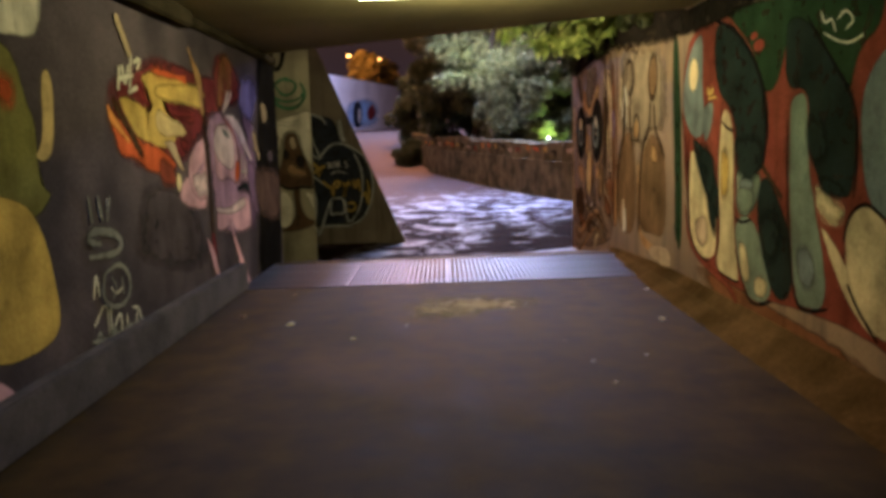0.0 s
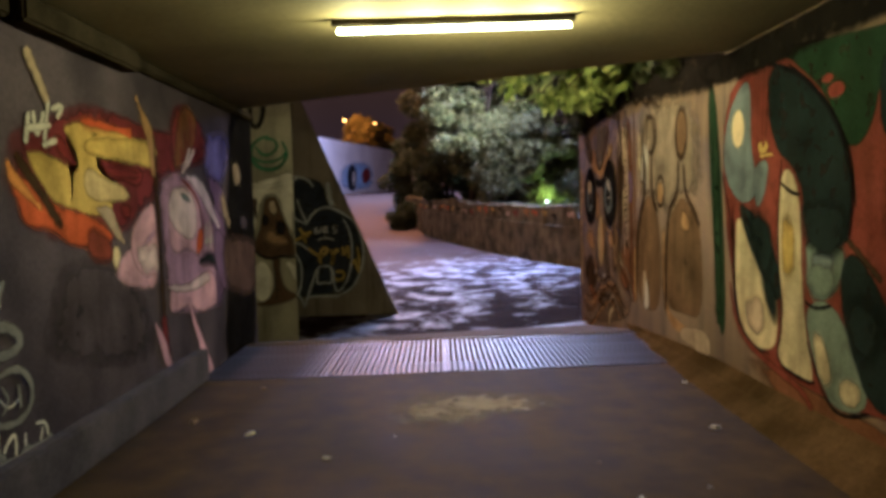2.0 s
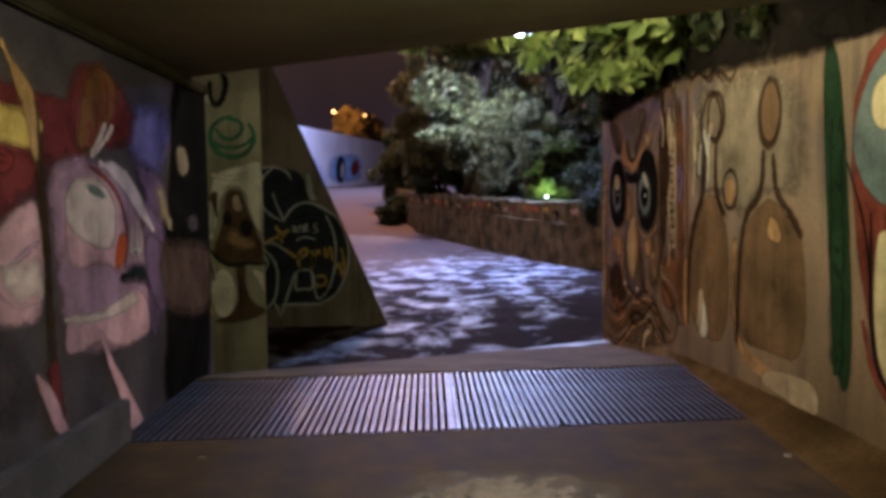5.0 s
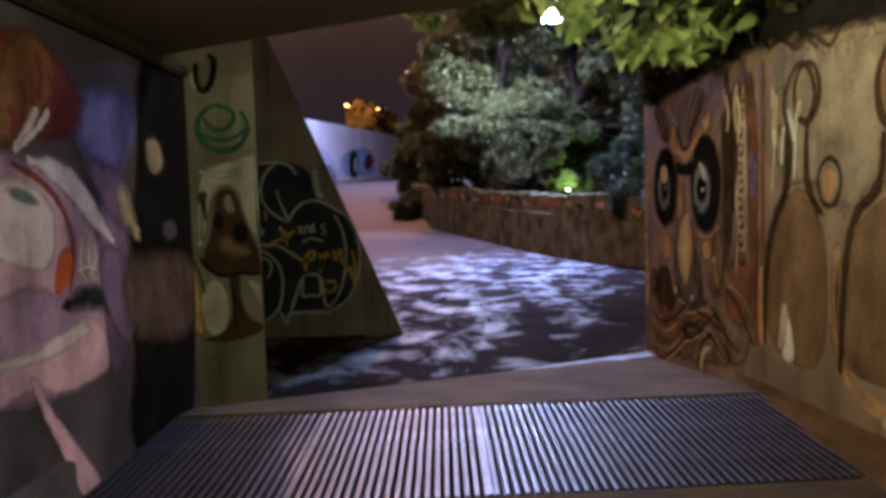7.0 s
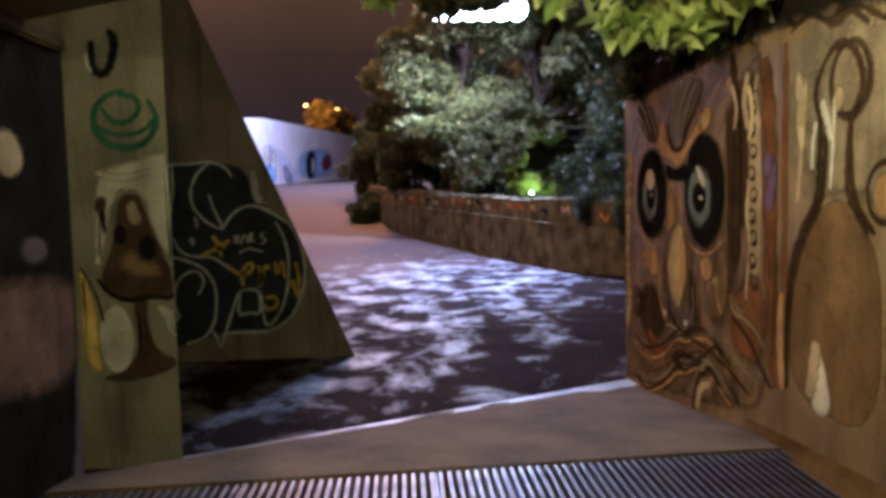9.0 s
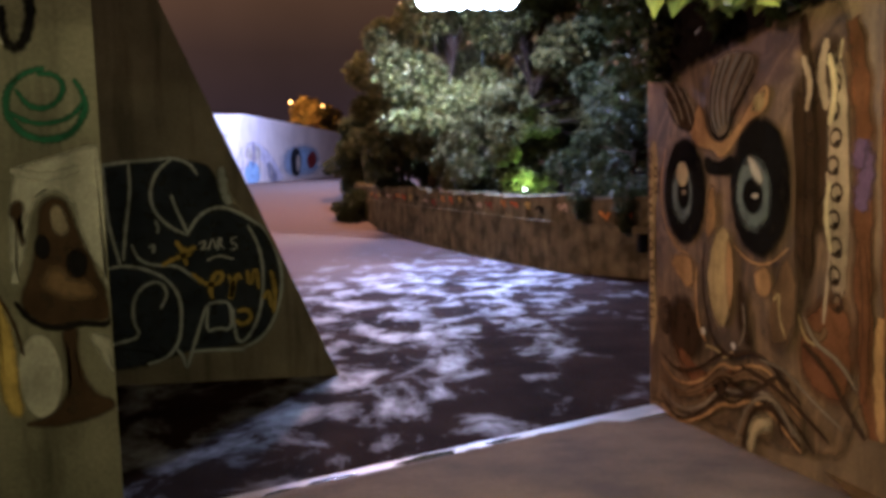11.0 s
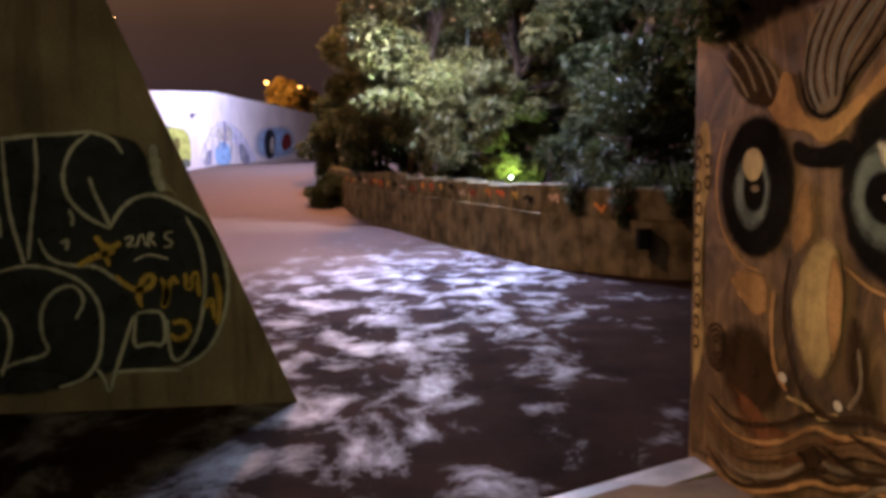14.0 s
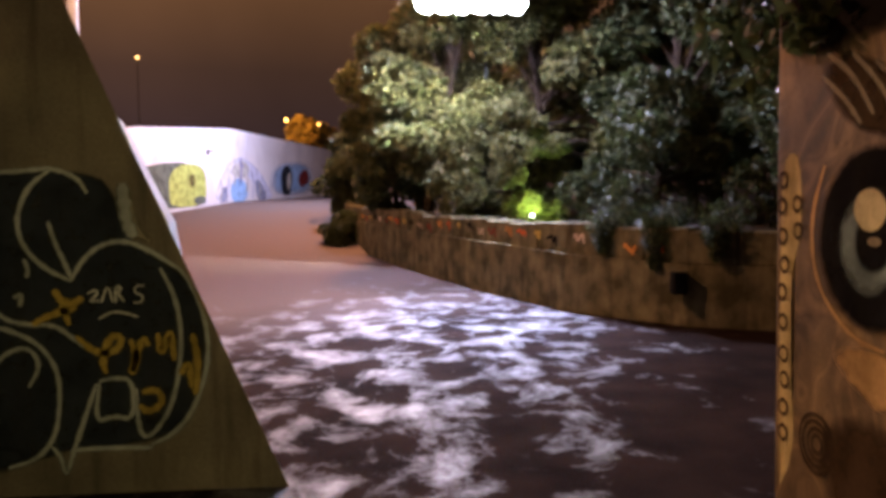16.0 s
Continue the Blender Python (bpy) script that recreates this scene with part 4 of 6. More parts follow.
stroke(face_mural, EAST, "rust", 3, 0.06, [(8.66, 2.66), (8.67, 1.91), (8.64, 1.11)])
stroke(face_mural, EAST, "pale", 3, 0.03, [(8.02, 2.93), (8.00, 2.83)])
stroke(face_mural, EAST, "tan_yellow", 4, 0.02, [(9.35, 1.19), (9.28, 1.06), (9.13, 1.06)])
disc(face_mural, EAST, "umber", 4, 9.06, 2.48, 0.044, 0.040, ring=0.018)
disc(face_mural, EAST, "umber", 4, 9.04, 2.35, 0.043, 0.040, ring=0.018)
disc(face_mural, EAST, "umber", 4, 9.05, 2.22, 0.044, 0.040, ring=0.018)
disc(face_mural, EAST, "umber", 4, 9.03, 2.09, 0.043, 0.040, ring=0.018)
disc(face_mural, EAST, "umber", 4, 9.05, 1.96, 0.044, 0.040, ring=0.018)
disc(face_mural, EAST, "umber", 4, 9.02, 1.83, 0.043, 0.040, ring=0.018)
disc(face_mural, EAST, "umber", 4, 9.04, 1.70, 0.044, 0.041, ring=0.018)
disc(face_mural, EAST, "umber", 4, 9.02, 1.57, 0.044, 0.041, ring=0.018)
disc(face_mural, EAST, "umber", 4, 9.03, 1.43, 0.044, 0.041, ring=0.018)
disc(face_mural, EAST, "umber", 4, 9.01, 1.30, 0.044, 0.041, ring=0.018)
disc(face_mural, EAST, "umber", 4, 11.56, 2.11, 0.037, 0.037, ring=0.02)
disc(face_mural, EAST, "umber", 4, 11.57, 1.98, 0.037, 0.037, ring=0.02)
disc(face_mural, EAST, "umber", 4, 11.56, 1.83, 0.037, 0.037, ring=0.02)
disc(face_mural, EAST, "umber", 4, 11.54, 1.69, 0.037, 0.037, ring=0.02)
disc(face_mural, EAST, "umber", 4, 11.56, 1.55, 0.037, 0.037, ring=0.02)
disc(face_mural, EAST, "umber", 4, 11.55, 1.40, 0.037, 0.037, ring=0.02)
disc(face_mural, EAST, "umber", 4, 11.54, 1.24, 0.037, 0.037, ring=0.02)
disc(face_mural, EAST, "umber", 4, 11.53, 1.11, 0.037, 0.037, ring=0.02)
disc(face_mural, EAST, "umber", 4, 11.54, 0.97, 0.037, 0.037, ring=0.02)
disc(face_mural, EAST, "umber", 4, 11.54, 0.84, 0.037, 0.037, ring=0.02)
disc(face_mural, EAST, "umber", 4, 11.43, 1.99, 0.035, 0.035, ring=0.02)
disc(face_mural, EAST, "umber", 4, 11.42, 1.86, 0.034, 0.035, ring=0.02)
disc(face_mural, EAST, "umber", 4, 11.25, 0.87, 0.136, 0.138, ring=0.022)
disc(face_mural, EAST, "umber", 4, 11.25, 0.87, 0.104, 0.106, ring=0.022)
disc(face_mural, EAST, "umber", 4, 11.24, 0.87, 0.072, 0.074, ring=0.022)
disc(face_mural, EAST, "umber", 4, 11.24, 0.87, 0.041, 0.042, ring=0.022)
stroke(face_mural, EAST, "umber", 5, 0.03, [(9.93, 0.24), (9.90, 0.46), (9.68, 0.64), (9.47, 0.66), (9.31, 0.57), (9.18, 0.49)])
shape(face_mural, EAST, "umber", 0, [(11.29, 2.65), (11.02, 2.66), (10.72, 2.50), (10.56, 2.28), (10.74, 2.22), (11.10, 2.33)], soft=0.25)
stroke(face_mural, EAST, "grey_tan", 0, 0.03, [(11.20, 2.66), (11.01, 2.54), (10.87, 2.35)])
stroke(face_mural, EAST, "grey_tan", 0, 0.03, [(11.02, 2.63), (10.84, 2.48), (10.72, 2.30)])
stroke(face_mural, EAST, "grey_tan", 0, 0.03, [(11.24, 2.57), (11.06, 2.44), (10.95, 2.32)])
stroke(face_mural, EAST, "grey_tan", 0, 0.03, [(10.86, 2.56), (10.69, 2.43), (10.63, 2.30)])
shape(face_mural, EAST, "orange_tan", 0, [(10.63, 2.45), (10.51, 2.40), (10.44, 2.21), (10.27, 2.15), (10.09, 2.21), (9.89, 2.35), (9.71, 2.47), (9.62, 2.40), (9.67, 2.27), (9.92, 2.22), (10.07, 2.11), (10.16, 2.05), (10.28, 2.03), (10.40, 2.10), (10.63, 2.12), (10.79, 2.25), (10.69, 2.29)], soft=0.03)
shape(face_mural, EAST, "tan_yellow", 0, [(9.84, 2.38), (9.71, 2.45), (9.65, 2.40), (9.70, 2.29), (9.88, 2.26)], soft=0.2)
shape(face_mural, EAST, "grey_tan", 0, [(10.41, 2.64), (10.26, 2.71), (9.99, 2.69), (9.79, 2.63), (9.83, 2.51), (9.99, 2.40), (10.11, 2.29), (10.16, 2.19), (10.28, 2.16), (10.40, 2.22), (10.48, 2.40)], soft=0.03)
stroke(face_mural, EAST, "near_black", 0, 0.02, [(10.29, 2.66), (10.40, 2.52), (10.42, 2.33), (10.32, 2.19)])
stroke(face_mural, EAST, "umber", 0, 0.02, [(10.20, 2.67), (10.32, 2.50), (10.36, 2.33), (10.29, 2.23)])
stroke(face_mural, EAST, "chalk", 0, 0.02, [(10.24, 2.67), (10.36, 2.51), (10.39, 2.33), (10.30, 2.21)])
stroke(face_mural, EAST, "umber", 0, 0.02, [(10.09, 2.67), (10.24, 2.52), (10.28, 2.38), (10.23, 2.25)])
stroke(face_mural, EAST, "chalk", 0, 0.02, [(10.14, 2.67), (10.28, 2.52), (10.32, 2.36), (10.26, 2.23)])
stroke(face_mural, EAST, "near_black", 0, 0.02, [(9.94, 2.65), (10.11, 2.53), (10.18, 2.42), (10.18, 2.25)])
stroke(face_mural, EAST, "chalk", 0, 0.02, [(10.01, 2.66), (10.17, 2.52), (10.23, 2.40), (10.21, 2.25)])
stroke(face_mural, EAST, "umber", 0, 0.022, [(9.85, 2.61), (9.97, 2.48), (10.09, 2.38), (10.13, 2.27)])
stroke(face_mural, EAST, "chalk", 0, 0.018, [(9.89, 2.63), (10.04, 2.50), (10.13, 2.40), (10.15, 2.27)])
stroke(face_mural, EAST, "near_black", 0, 0.025, [(10.47, 2.40), (10.40, 2.22), (10.28, 2.16), (10.15, 2.19), (10.10, 2.29), (9.97, 2.39), (9.81, 2.51)])
disc(face_mural, EAST, "ink_and_shade", 0, 10.86, 1.84, 0.389, 0.401)
disc(face_mural, EAST, "ink_and_shade", 0, 9.77, 1.86, 0.366, 0.420)
shape(face_mural, EAST, "ink_and_shade", 0, [(10.51, 2.10), (10.28, 2.02), (10.06, 2.09), (10.06, 1.94), (10.27, 1.93), (10.50, 1.95)])
stroke(face_mural, EAST, "orange_tan", 0, 0.03, [(11.20, 2.16), (11.31, 1.93), (11.27, 1.62), (11.00, 1.41), (10.78, 1.39)])
stroke(face_mural, EAST, "orange_tan", 0, 0.022, [(10.07, 1.50), (9.86, 1.41), (9.63, 1.42), (9.44, 1.53)])
disc(face_mural, EAST, "bluegrey", 0, 10.89, 1.82, 0.206, 0.228, soft=0.3)
disc(face_mural, EAST, "bluegrey", 0, 9.83, 1.82, 0.229, 0.237, soft=0.3)
disc(face_mural, EAST, "ink_and_shade", 0, 10.86, 1.83, 0.125, 0.142, soft=0.2)
disc(face_mural, EAST, "ink_and_shade", 0, 9.83, 1.81, 0.134, 0.116, soft=0.2)
disc(face_mural, EAST, "cream", 0, 10.88, 1.96, 0.111, 0.096, soft=0.15)
shape(face_mural, EAST, "pale", 0, [(9.92, 2.05), (9.81, 2.05), (9.67, 1.91), (9.74, 1.84), (9.86, 1.93)], soft=0.05)
disc(face_mural, EAST, "pale", 0, 9.80, 1.81, 0.042, 0.017)
disc(face_mural, EAST, "grey_tan", 0, 10.85, 1.83, 0.046, 0.021)
shape(face_mural, EAST, "orange_tan", 0, [(11.21, 1.35), (10.78, 1.42), (10.62, 1.31), (10.70, 1.09), (11.00, 1.19)], soft=0.35)
shape(face_mural, EAST, "orange_tan", 0, [(9.86, 1.39), (9.59, 1.44), (9.59, 1.23), (9.77, 1.19)], soft=0.4)
shape(face_mural, EAST, "umber", 0, [(11.21, 1.00), (10.81, 1.16), (10.48, 0.92), (10.54, 0.69), (10.93, 0.51), (11.21, 0.69)], soft=0.35)
shape(face_mural, EAST, "umber", 0, [(10.04, 1.33), (9.90, 1.28), (9.85, 1.06), (9.78, 0.89), (9.94, 0.85), (10.06, 1.01)], soft=0.12)
shape(face_mural, EAST, "rust", 0, [(11.19, 0.77), (10.69, 0.56), (10.16, 0.68), (9.84, 0.80), (10.10, 0.51), (10.84, 0.33)], soft=0.4)
shape(face_mural, EAST, "orange_tan", 0, [(10.47, 1.90), (10.30, 1.90), (10.27, 1.67), (10.35, 1.52), (10.51, 1.49)], soft=0.1)
stroke(face_mural, EAST, "umber", 0, 0.035, [(10.49, 1.49), (10.54, 1.25), (10.48, 1.02), (10.34, 0.82), (10.16, 0.80)])
shape(face_mural, EAST, "tan_yellow", 0, [(10.41, 1.47), (10.33, 1.60), (10.15, 1.65), (10.06, 1.47), (10.08, 1.13), (10.17, 0.95), (10.29, 0.93), (10.42, 1.04), (10.49, 1.26)], soft=0.08)
shape(face_mural, EAST, "orange_tan", 0, [(10.16, 1.61), (10.06, 1.47), (10.07, 1.14), (10.13, 1.00), (10.20, 1.30)], soft=0.3)
stroke(face_mural, EAST, "orange_tan", 0, 0.04, [(10.63, 1.31), (10.65, 1.10), (10.60, 0.90), (10.48, 0.82)])
stroke(face_mural, EAST, "tan_yellow", 0, 0.03, [(10.48, 0.79), (10.31, 0.80), (10.21, 0.76), (10.07, 0.83)])
stroke(face_mural, EAST, "grey_tan", 0, 0.03, [(9.95, 1.16), (9.91, 0.99), (10.00, 0.88)])
disc(face_mural, EAST, "pale", 0, 10.52, 0.88, 0.042, 0.027)
disc(face_mural, EAST, "pale", 0, 10.07, 0.87, 0.034, 0.025)
stroke(face_mural, EAST, "umber", 0, 0.03, [(11.32, 0.56), (10.99, 0.48), (10.53, 0.62), (10.25, 0.79), (10.07, 0.80), (9.89, 0.88), (9.63, 0.88), (9.44, 0.77), (9.30, 0.72)])
stroke(face_mural, EAST, "orange_tan", 0, 0.03, [(11.32, 0.49), (10.99, 0.39), (10.53, 0.52), (10.25, 0.73), (10.07, 0.72), (9.89, 0.79), (9.63, 0.83), (9.44, 0.71), (9.29, 0.65)])
stroke(face_mural, EAST, "brown", 0, 0.05, [(11.32, 0.42), (10.99, 0.30), (10.53, 0.48), (10.25, 0.68), (10.07, 0.65), (9.89, 0.76), (9.63, 0.79), (9.43, 0.65), (9.29, 0.62)])
stroke(face_mural, EAST, "brown", 0, 0.03, [(11.32, 0.36), (10.99, 0.28), (10.53, 0.45), (10.24, 0.62), (10.07, 0.64), (9.89, 0.73), (9.63, 0.74), (9.43, 0.64), (9.29, 0.59)])
stroke(face_mural, EAST, "grey_tan", 0, 0.035, [(11.32, 0.29), (10.99, 0.19), (10.53, 0.34), (10.24, 0.57), (10.07, 0.57), (9.89, 0.64), (9.63, 0.69), (9.43, 0.58), (9.29, 0.52)])
stroke(face_mural, EAST, "umber", 0, 0.03, [(11.32, 0.22), (10.99, 0.10), (10.53, 0.31), (10.24, 0.51), (10.06, 0.49), (9.88, 0.61), (9.63, 0.65), (9.43, 0.52), (9.29, 0.49)])
stroke(face_mural, EAST, "orange_tan", 0, 0.03, [(11.32, 0.15), (10.99, 0.08), (10.53, 0.27), (10.24, 0.46), (10.06, 0.48), (9.88, 0.58), (9.63, 0.60), (9.43, 0.51), (9.29, 0.46)])
shape(face_mural, EAST, "umber", 0, [(10.41, 0.56), (10.21, 0.66), (10.10, 0.63), (10.21, 0.47), (10.34, 0.47)], soft=0.2)
stroke(face_mural, EAST, "umber", 0, 0.03, [(10.17, 0.65), (9.94, 0.61), (9.73, 0.68), (9.56, 0.81), (9.40, 0.79)])
shape(face_mural, EAST, "cream", 0, [(9.88, 0.46), (9.69, 0.59), (9.56, 0.56), (9.59, 0.43), (9.73, 0.43), (9.78, 0.26), (9.93, 0.23)], soft=0.15)
stroke(face_mural, EAST, "umber", 0, 0.03, [(9.95, 0.25), (9.88, 0.47), (9.71, 0.60), (9.54, 0.60), (9.47, 0.48)])
stroke(face_mural, EAST, "grey_tan", 0, 0.03, [(10.04, 0.24), (9.93, 0.50), (9.71, 0.66), (9.49, 0.66), (9.37, 0.52)])
shape(face_mural, EAST, "brown", 0, [(9.58, 1.44), (9.32, 1.61), (9.30, 1.08), (9.52, 0.89), (9.70, 0.98)], soft=0.4)
stroke(face_mural, EAST, "tan_yellow", 0, 0.025, [(9.58, 1.23), (9.51, 1.29), (9.53, 1.16), (9.45, 1.04)])
stroke(face_mural, EAST, "grey_tan", 0, 0.03, [(9.28, 1.20), (9.18, 1.07), (8.97, 1.03), (8.83, 0.92)])
stroke(face_mural, EAST, "umber", 0, 0.04, [(9.28, 1.05), (9.04, 0.95), (8.90, 0.81), (8.76, 0.71)])
stroke(face_mural, EAST, "grey_tan", 0, 0.025, [(9.73, 0.86), (9.45, 0.87), (9.20, 0.77), (8.93, 0.70)])
stroke(face_mural, EAST, "umber", 0, 0.03, [(9.98, 0.77), (9.63, 0.76), (9.28, 0.68), (9.04, 0.60)])
stroke(face_mural, EAST, "cream", 0, 0.045, [(9.06, 1.88), (9.09, 1.71), (9.04, 1.54)])
stroke(face_mural, EAST, "cream", 0, 0.05, [(9.07, 2.49), (9.01, 2.32), (9.06, 2.15)])
stroke(face_mural, EAST, "pale_tan", 0, 0.05, [(9.30, 2.52), (9.22, 2.38), (9.26, 2.24)])
stroke(face_mural, EAST, "cream", 0, 0.03, [(8.96, 2.54), (8.98, 2.45)])
stroke(face_mural, EAST, "rust", 0, 0.06, [(8.80, 1.59), (8.76, 1.27), (8.79, 0.87)])
stroke(face_mural, EAST, "violet", 0, 0.1, [(8.81, 2.07), (8.84, 1.94)])

west_mural = mural(WEST, (-1.95, 5.5, 0.43), "dark mural with yellow, red and violet spray-painted shapes and a painted shadow")
shape(west_mural, WEST, "olive", 1, [(3.24, 2.24), (3.49, 2.23), (3.56, 1.98), (3.63, 1.90), (3.61, 1.58), (3.75, 1.54), (3.52, 1.40), (3.09, 1.40)])
shape(west_mural, WEST, "pale", 1, [(3.28, 2.48), (3.80, 2.59), (3.77, 2.33), (3.61, 2.26), (3.50, 2.28), (3.24, 2.22)], soft=0.25)
shape(west_mural, WEST, "mustard", 2, [(3.05, 1.59), (3.47, 1.53), (3.62, 1.33), (3.70, 0.92), (3.62, 0.81), (3.41, 0.79), (3.22, 0.80), (2.92, 0.87)])
shape(west_mural, WEST, "tan_yellow", 2, [(3.70, 2.15), (3.83, 2.15), (3.79, 1.77), (3.69, 1.68), (3.57, 1.72), (3.68, 1.80)])
shape(west_mural, WEST, "orange_red", 2, [(3.30, 2.13), (3.48, 2.13), (3.50, 1.98), (3.44, 1.90), (3.26, 1.94)], soft=0.2)
shape(west_mural, WEST, "pink", 2, [(2.99, 0.87), (3.24, 0.68), (3.37, 0.55), (3.18, 0.56), (2.95, 0.66)])
stroke(west_mural, WEST, "pale", 3, 0.014, [(4.26, 0.96), (4.32, 0.90), (4.41, 0.93)])
stroke(west_mural, WEST, "pale", 3, 0.02, [(4.19, 1.47), (4.20, 1.37)])
stroke(west_mural, WEST, "pale", 3, 0.02, [(4.30, 1.47), (4.30, 1.36)])
stroke(west_mural, WEST, "pale", 3, 0.02, [(4.04, 0.93), (4.09, 1.09), (4.11, 0.93)])
stroke(west_mural, WEST, "pale", 3, 0.02, [(4.02, 0.78), (4.19, 0.91), (4.19, 0.70)])
stroke(west_mural, WEST, "pale", 3, 0.02, [(4.23, 0.86), (4.22, 0.64), (4.27, 0.74), (4.37, 0.80), (4.35, 0.62)])
stroke(west_mural, WEST, "pale", 3, 0.02, [(4.44, 0.76), (4.43, 0.60), (4.53, 0.59), (4.59, 0.75)])
stroke(west_mural, WEST, "pale", 3, 0.02, [(4.53, 0.78), (4.64, 0.76), (4.62, 0.56)])
stroke(west_mural, WEST, "pale", 3, 0.02, [(4.14, 0.48), (4.40, 0.54), (4.68, 0.49), (4.72, 0.41), (4.55, 0.40)])
stroke(west_mural, WEST, "pale", 3, 0.02, [(4.42, 0.48), (4.48, 0.31)])
shape(west_mural, WEST, "grey_violet", 0, [(4.83, 1.58), (5.57, 1.50), (5.95, 1.27), (6.20, 0.68), (4.59, 1.00), (4.63, 1.25)], soft=0.35)
shape(west_mural, WEST, "maroon", 0, [(4.38, 2.12), (4.61, 2.23), (4.92, 2.32), (5.20, 2.40), (5.73, 2.38), (6.38, 2.26), (6.46, 1.98), (5.91, 1.69), (5.39, 1.55), (4.83, 1.59), (4.46, 1.72), (4.35, 1.92)], soft=0.25)
shape(west_mural, WEST, "maroon", 0, [(5.30, 2.38), (5.60, 2.38), (6.16, 2.34), (6.60, 2.36), (7.13, 2.27), (6.80, 2.02), (6.13, 1.99), (5.27, 2.05)], soft=0.3)
shape(west_mural, WEST, "orange_red", 0, [(4.40, 1.98), (4.45, 1.83), (4.52, 1.70), (4.81, 1.67), (4.89, 1.59), (5.38, 1.54), (5.51, 1.64), (5.33, 1.74), (5.01, 1.80), (4.74, 1.85), (4.56, 1.95)], soft=0.06)
shape(west_mural, WEST, "orange", 0, [(4.39, 2.03), (4.43, 2.03), (4.51, 1.95), (4.73, 1.80), (4.66, 1.77), (4.50, 1.85), (4.40, 1.92)], soft=0.05)
shape(west_mural, WEST, "mustard", 0, [(4.53, 2.08), (4.77, 2.08), (5.09, 2.00), (5.03, 2.10), (4.89, 2.24), (5.30, 2.30), (5.83, 2.25), (6.21, 2.26), (6.25, 2.10), (5.65, 2.05), (5.26, 2.09), (5.44, 1.97), (5.67, 1.94), (5.75, 1.84), (5.50, 1.84), (5.48, 1.76), (5.29, 1.73), (5.01, 1.78), (4.83, 1.80), (4.67, 1.92)], soft=0.03)
shape(west_mural, WEST, "dark_red", 0, [(4.81, 2.18), (4.95, 2.18), (5.11, 2.00), (4.87, 2.04)], soft=0.04)
shape(west_mural, WEST, "dark_red", 0, [(5.29, 2.09), (5.67, 2.08), (6.01, 2.05), (5.91, 1.90), (5.69, 1.94), (5.44, 1.97)], soft=0.04)
stroke(west_mural, WEST, "umber", 0, 0.07, [(4.48, 2.05), (4.62, 1.93), (4.79, 1.77), (4.88, 1.70)])
shape(west_mural, WEST, "orange_red", 0, [(5.12, 2.32), (5.34, 2.32), (5.65, 2.30), (5.89, 2.26), (5.58, 2.23), (5.11, 2.21)], soft=0.06)
shape(west_mural, WEST, "mustard", 0, [(5.15, 2.19), (5.58, 2.23), (6.14, 2.26), (6.18, 2.04), (5.83, 2.07), (5.14, 2.07)], soft=0.04)
shape(west_mural, WEST, "dark_red", 0, [(5.37, 2.06), (5.68, 2.06), (6.01, 2.02), (5.87, 1.96), (5.56, 1.96), (5.44, 1.96)], soft=0.04)
shape(west_mural, WEST, "tan_yellow", 0, [(5.14, 2.06), (5.41, 1.97), (5.69, 1.94), (5.77, 1.84), (5.50, 1.82), (5.12, 1.83)], soft=0.03)
shape(west_mural, WEST, "red", 0, [(5.12, 1.73), (5.39, 1.67), (5.51, 1.54), (5.45, 1.44), (5.10, 1.50)], soft=0.1)
shape(west_mural, WEST, "dark_red", 0, [(5.55, 1.84), (5.77, 1.83), (5.73, 1.70), (5.61, 1.72)], soft=0.04)
shape(west_mural, WEST, "pale_tan", 0, [(5.21, 1.81), (5.45, 1.83), (5.54, 1.71), (5.67, 1.56), (5.56, 1.57), (5.37, 1.70)], soft=0.04)
shape(west_mural, WEST, "cream", 0, [(5.50, 1.59), (5.57, 1.55), (5.56, 1.43), (5.49, 1.41), (5.43, 1.46), (5.44, 1.56)], soft=0.03)
shape(west_mural, WEST, "pink", 0, [(5.42, 1.42), (5.65, 1.56), (6.10, 1.67), (6.18, 1.24), (5.87, 1.25), (5.57, 1.31)], soft=0.3)
shape(west_mural, WEST, "pink", 0, [(5.74, 1.70), (5.91, 1.79), (6.13, 1.87), (6.18, 1.67), (6.20, 1.34), (5.94, 1.31), (5.75, 1.41), (5.68, 1.56)], soft=0.06)
shape(west_mural, WEST, "mauve", 0, [(5.84, 1.53), (5.95, 1.61), (6.15, 1.65), (6.10, 1.60), (5.94, 1.52)], soft=0.04)
shape(west_mural, WEST, "pale_pink", 0, [(5.76, 1.56), (5.89, 1.58), (6.17, 1.60), (6.20, 1.34), (5.96, 1.32), (5.80, 1.41)], soft=0.2)
shape(west_mural, WEST, "mauve", 0, [(6.19, 2.04), (6.86, 2.10), (7.26, 1.88), (7.54, 1.55), (7.62, 1.19), (7.49, 0.89), (6.32, 0.98), (6.23, 1.60)], soft=0.15)
shape(west_mural, WEST, "violet", 0, [(7.39, 1.93), (7.73, 1.90), (7.84, 1.53), (7.75, 1.09), (7.48, 0.78), (7.42, 1.30), (7.40, 1.64)], soft=0.25)
shape(west_mural, WEST, "blue_violet", 0, [(7.12, 2.29), (7.39, 2.46), (7.99, 2.53), (8.06, 2.26), (7.83, 1.99), (7.51, 1.89), (7.23, 2.08)], soft=0.5)
shape(west_mural, WEST, "violet", 0, [(7.18, 2.13), (7.67, 2.08), (7.93, 1.86), (7.78, 1.61), (7.49, 1.78)], soft=0.5)
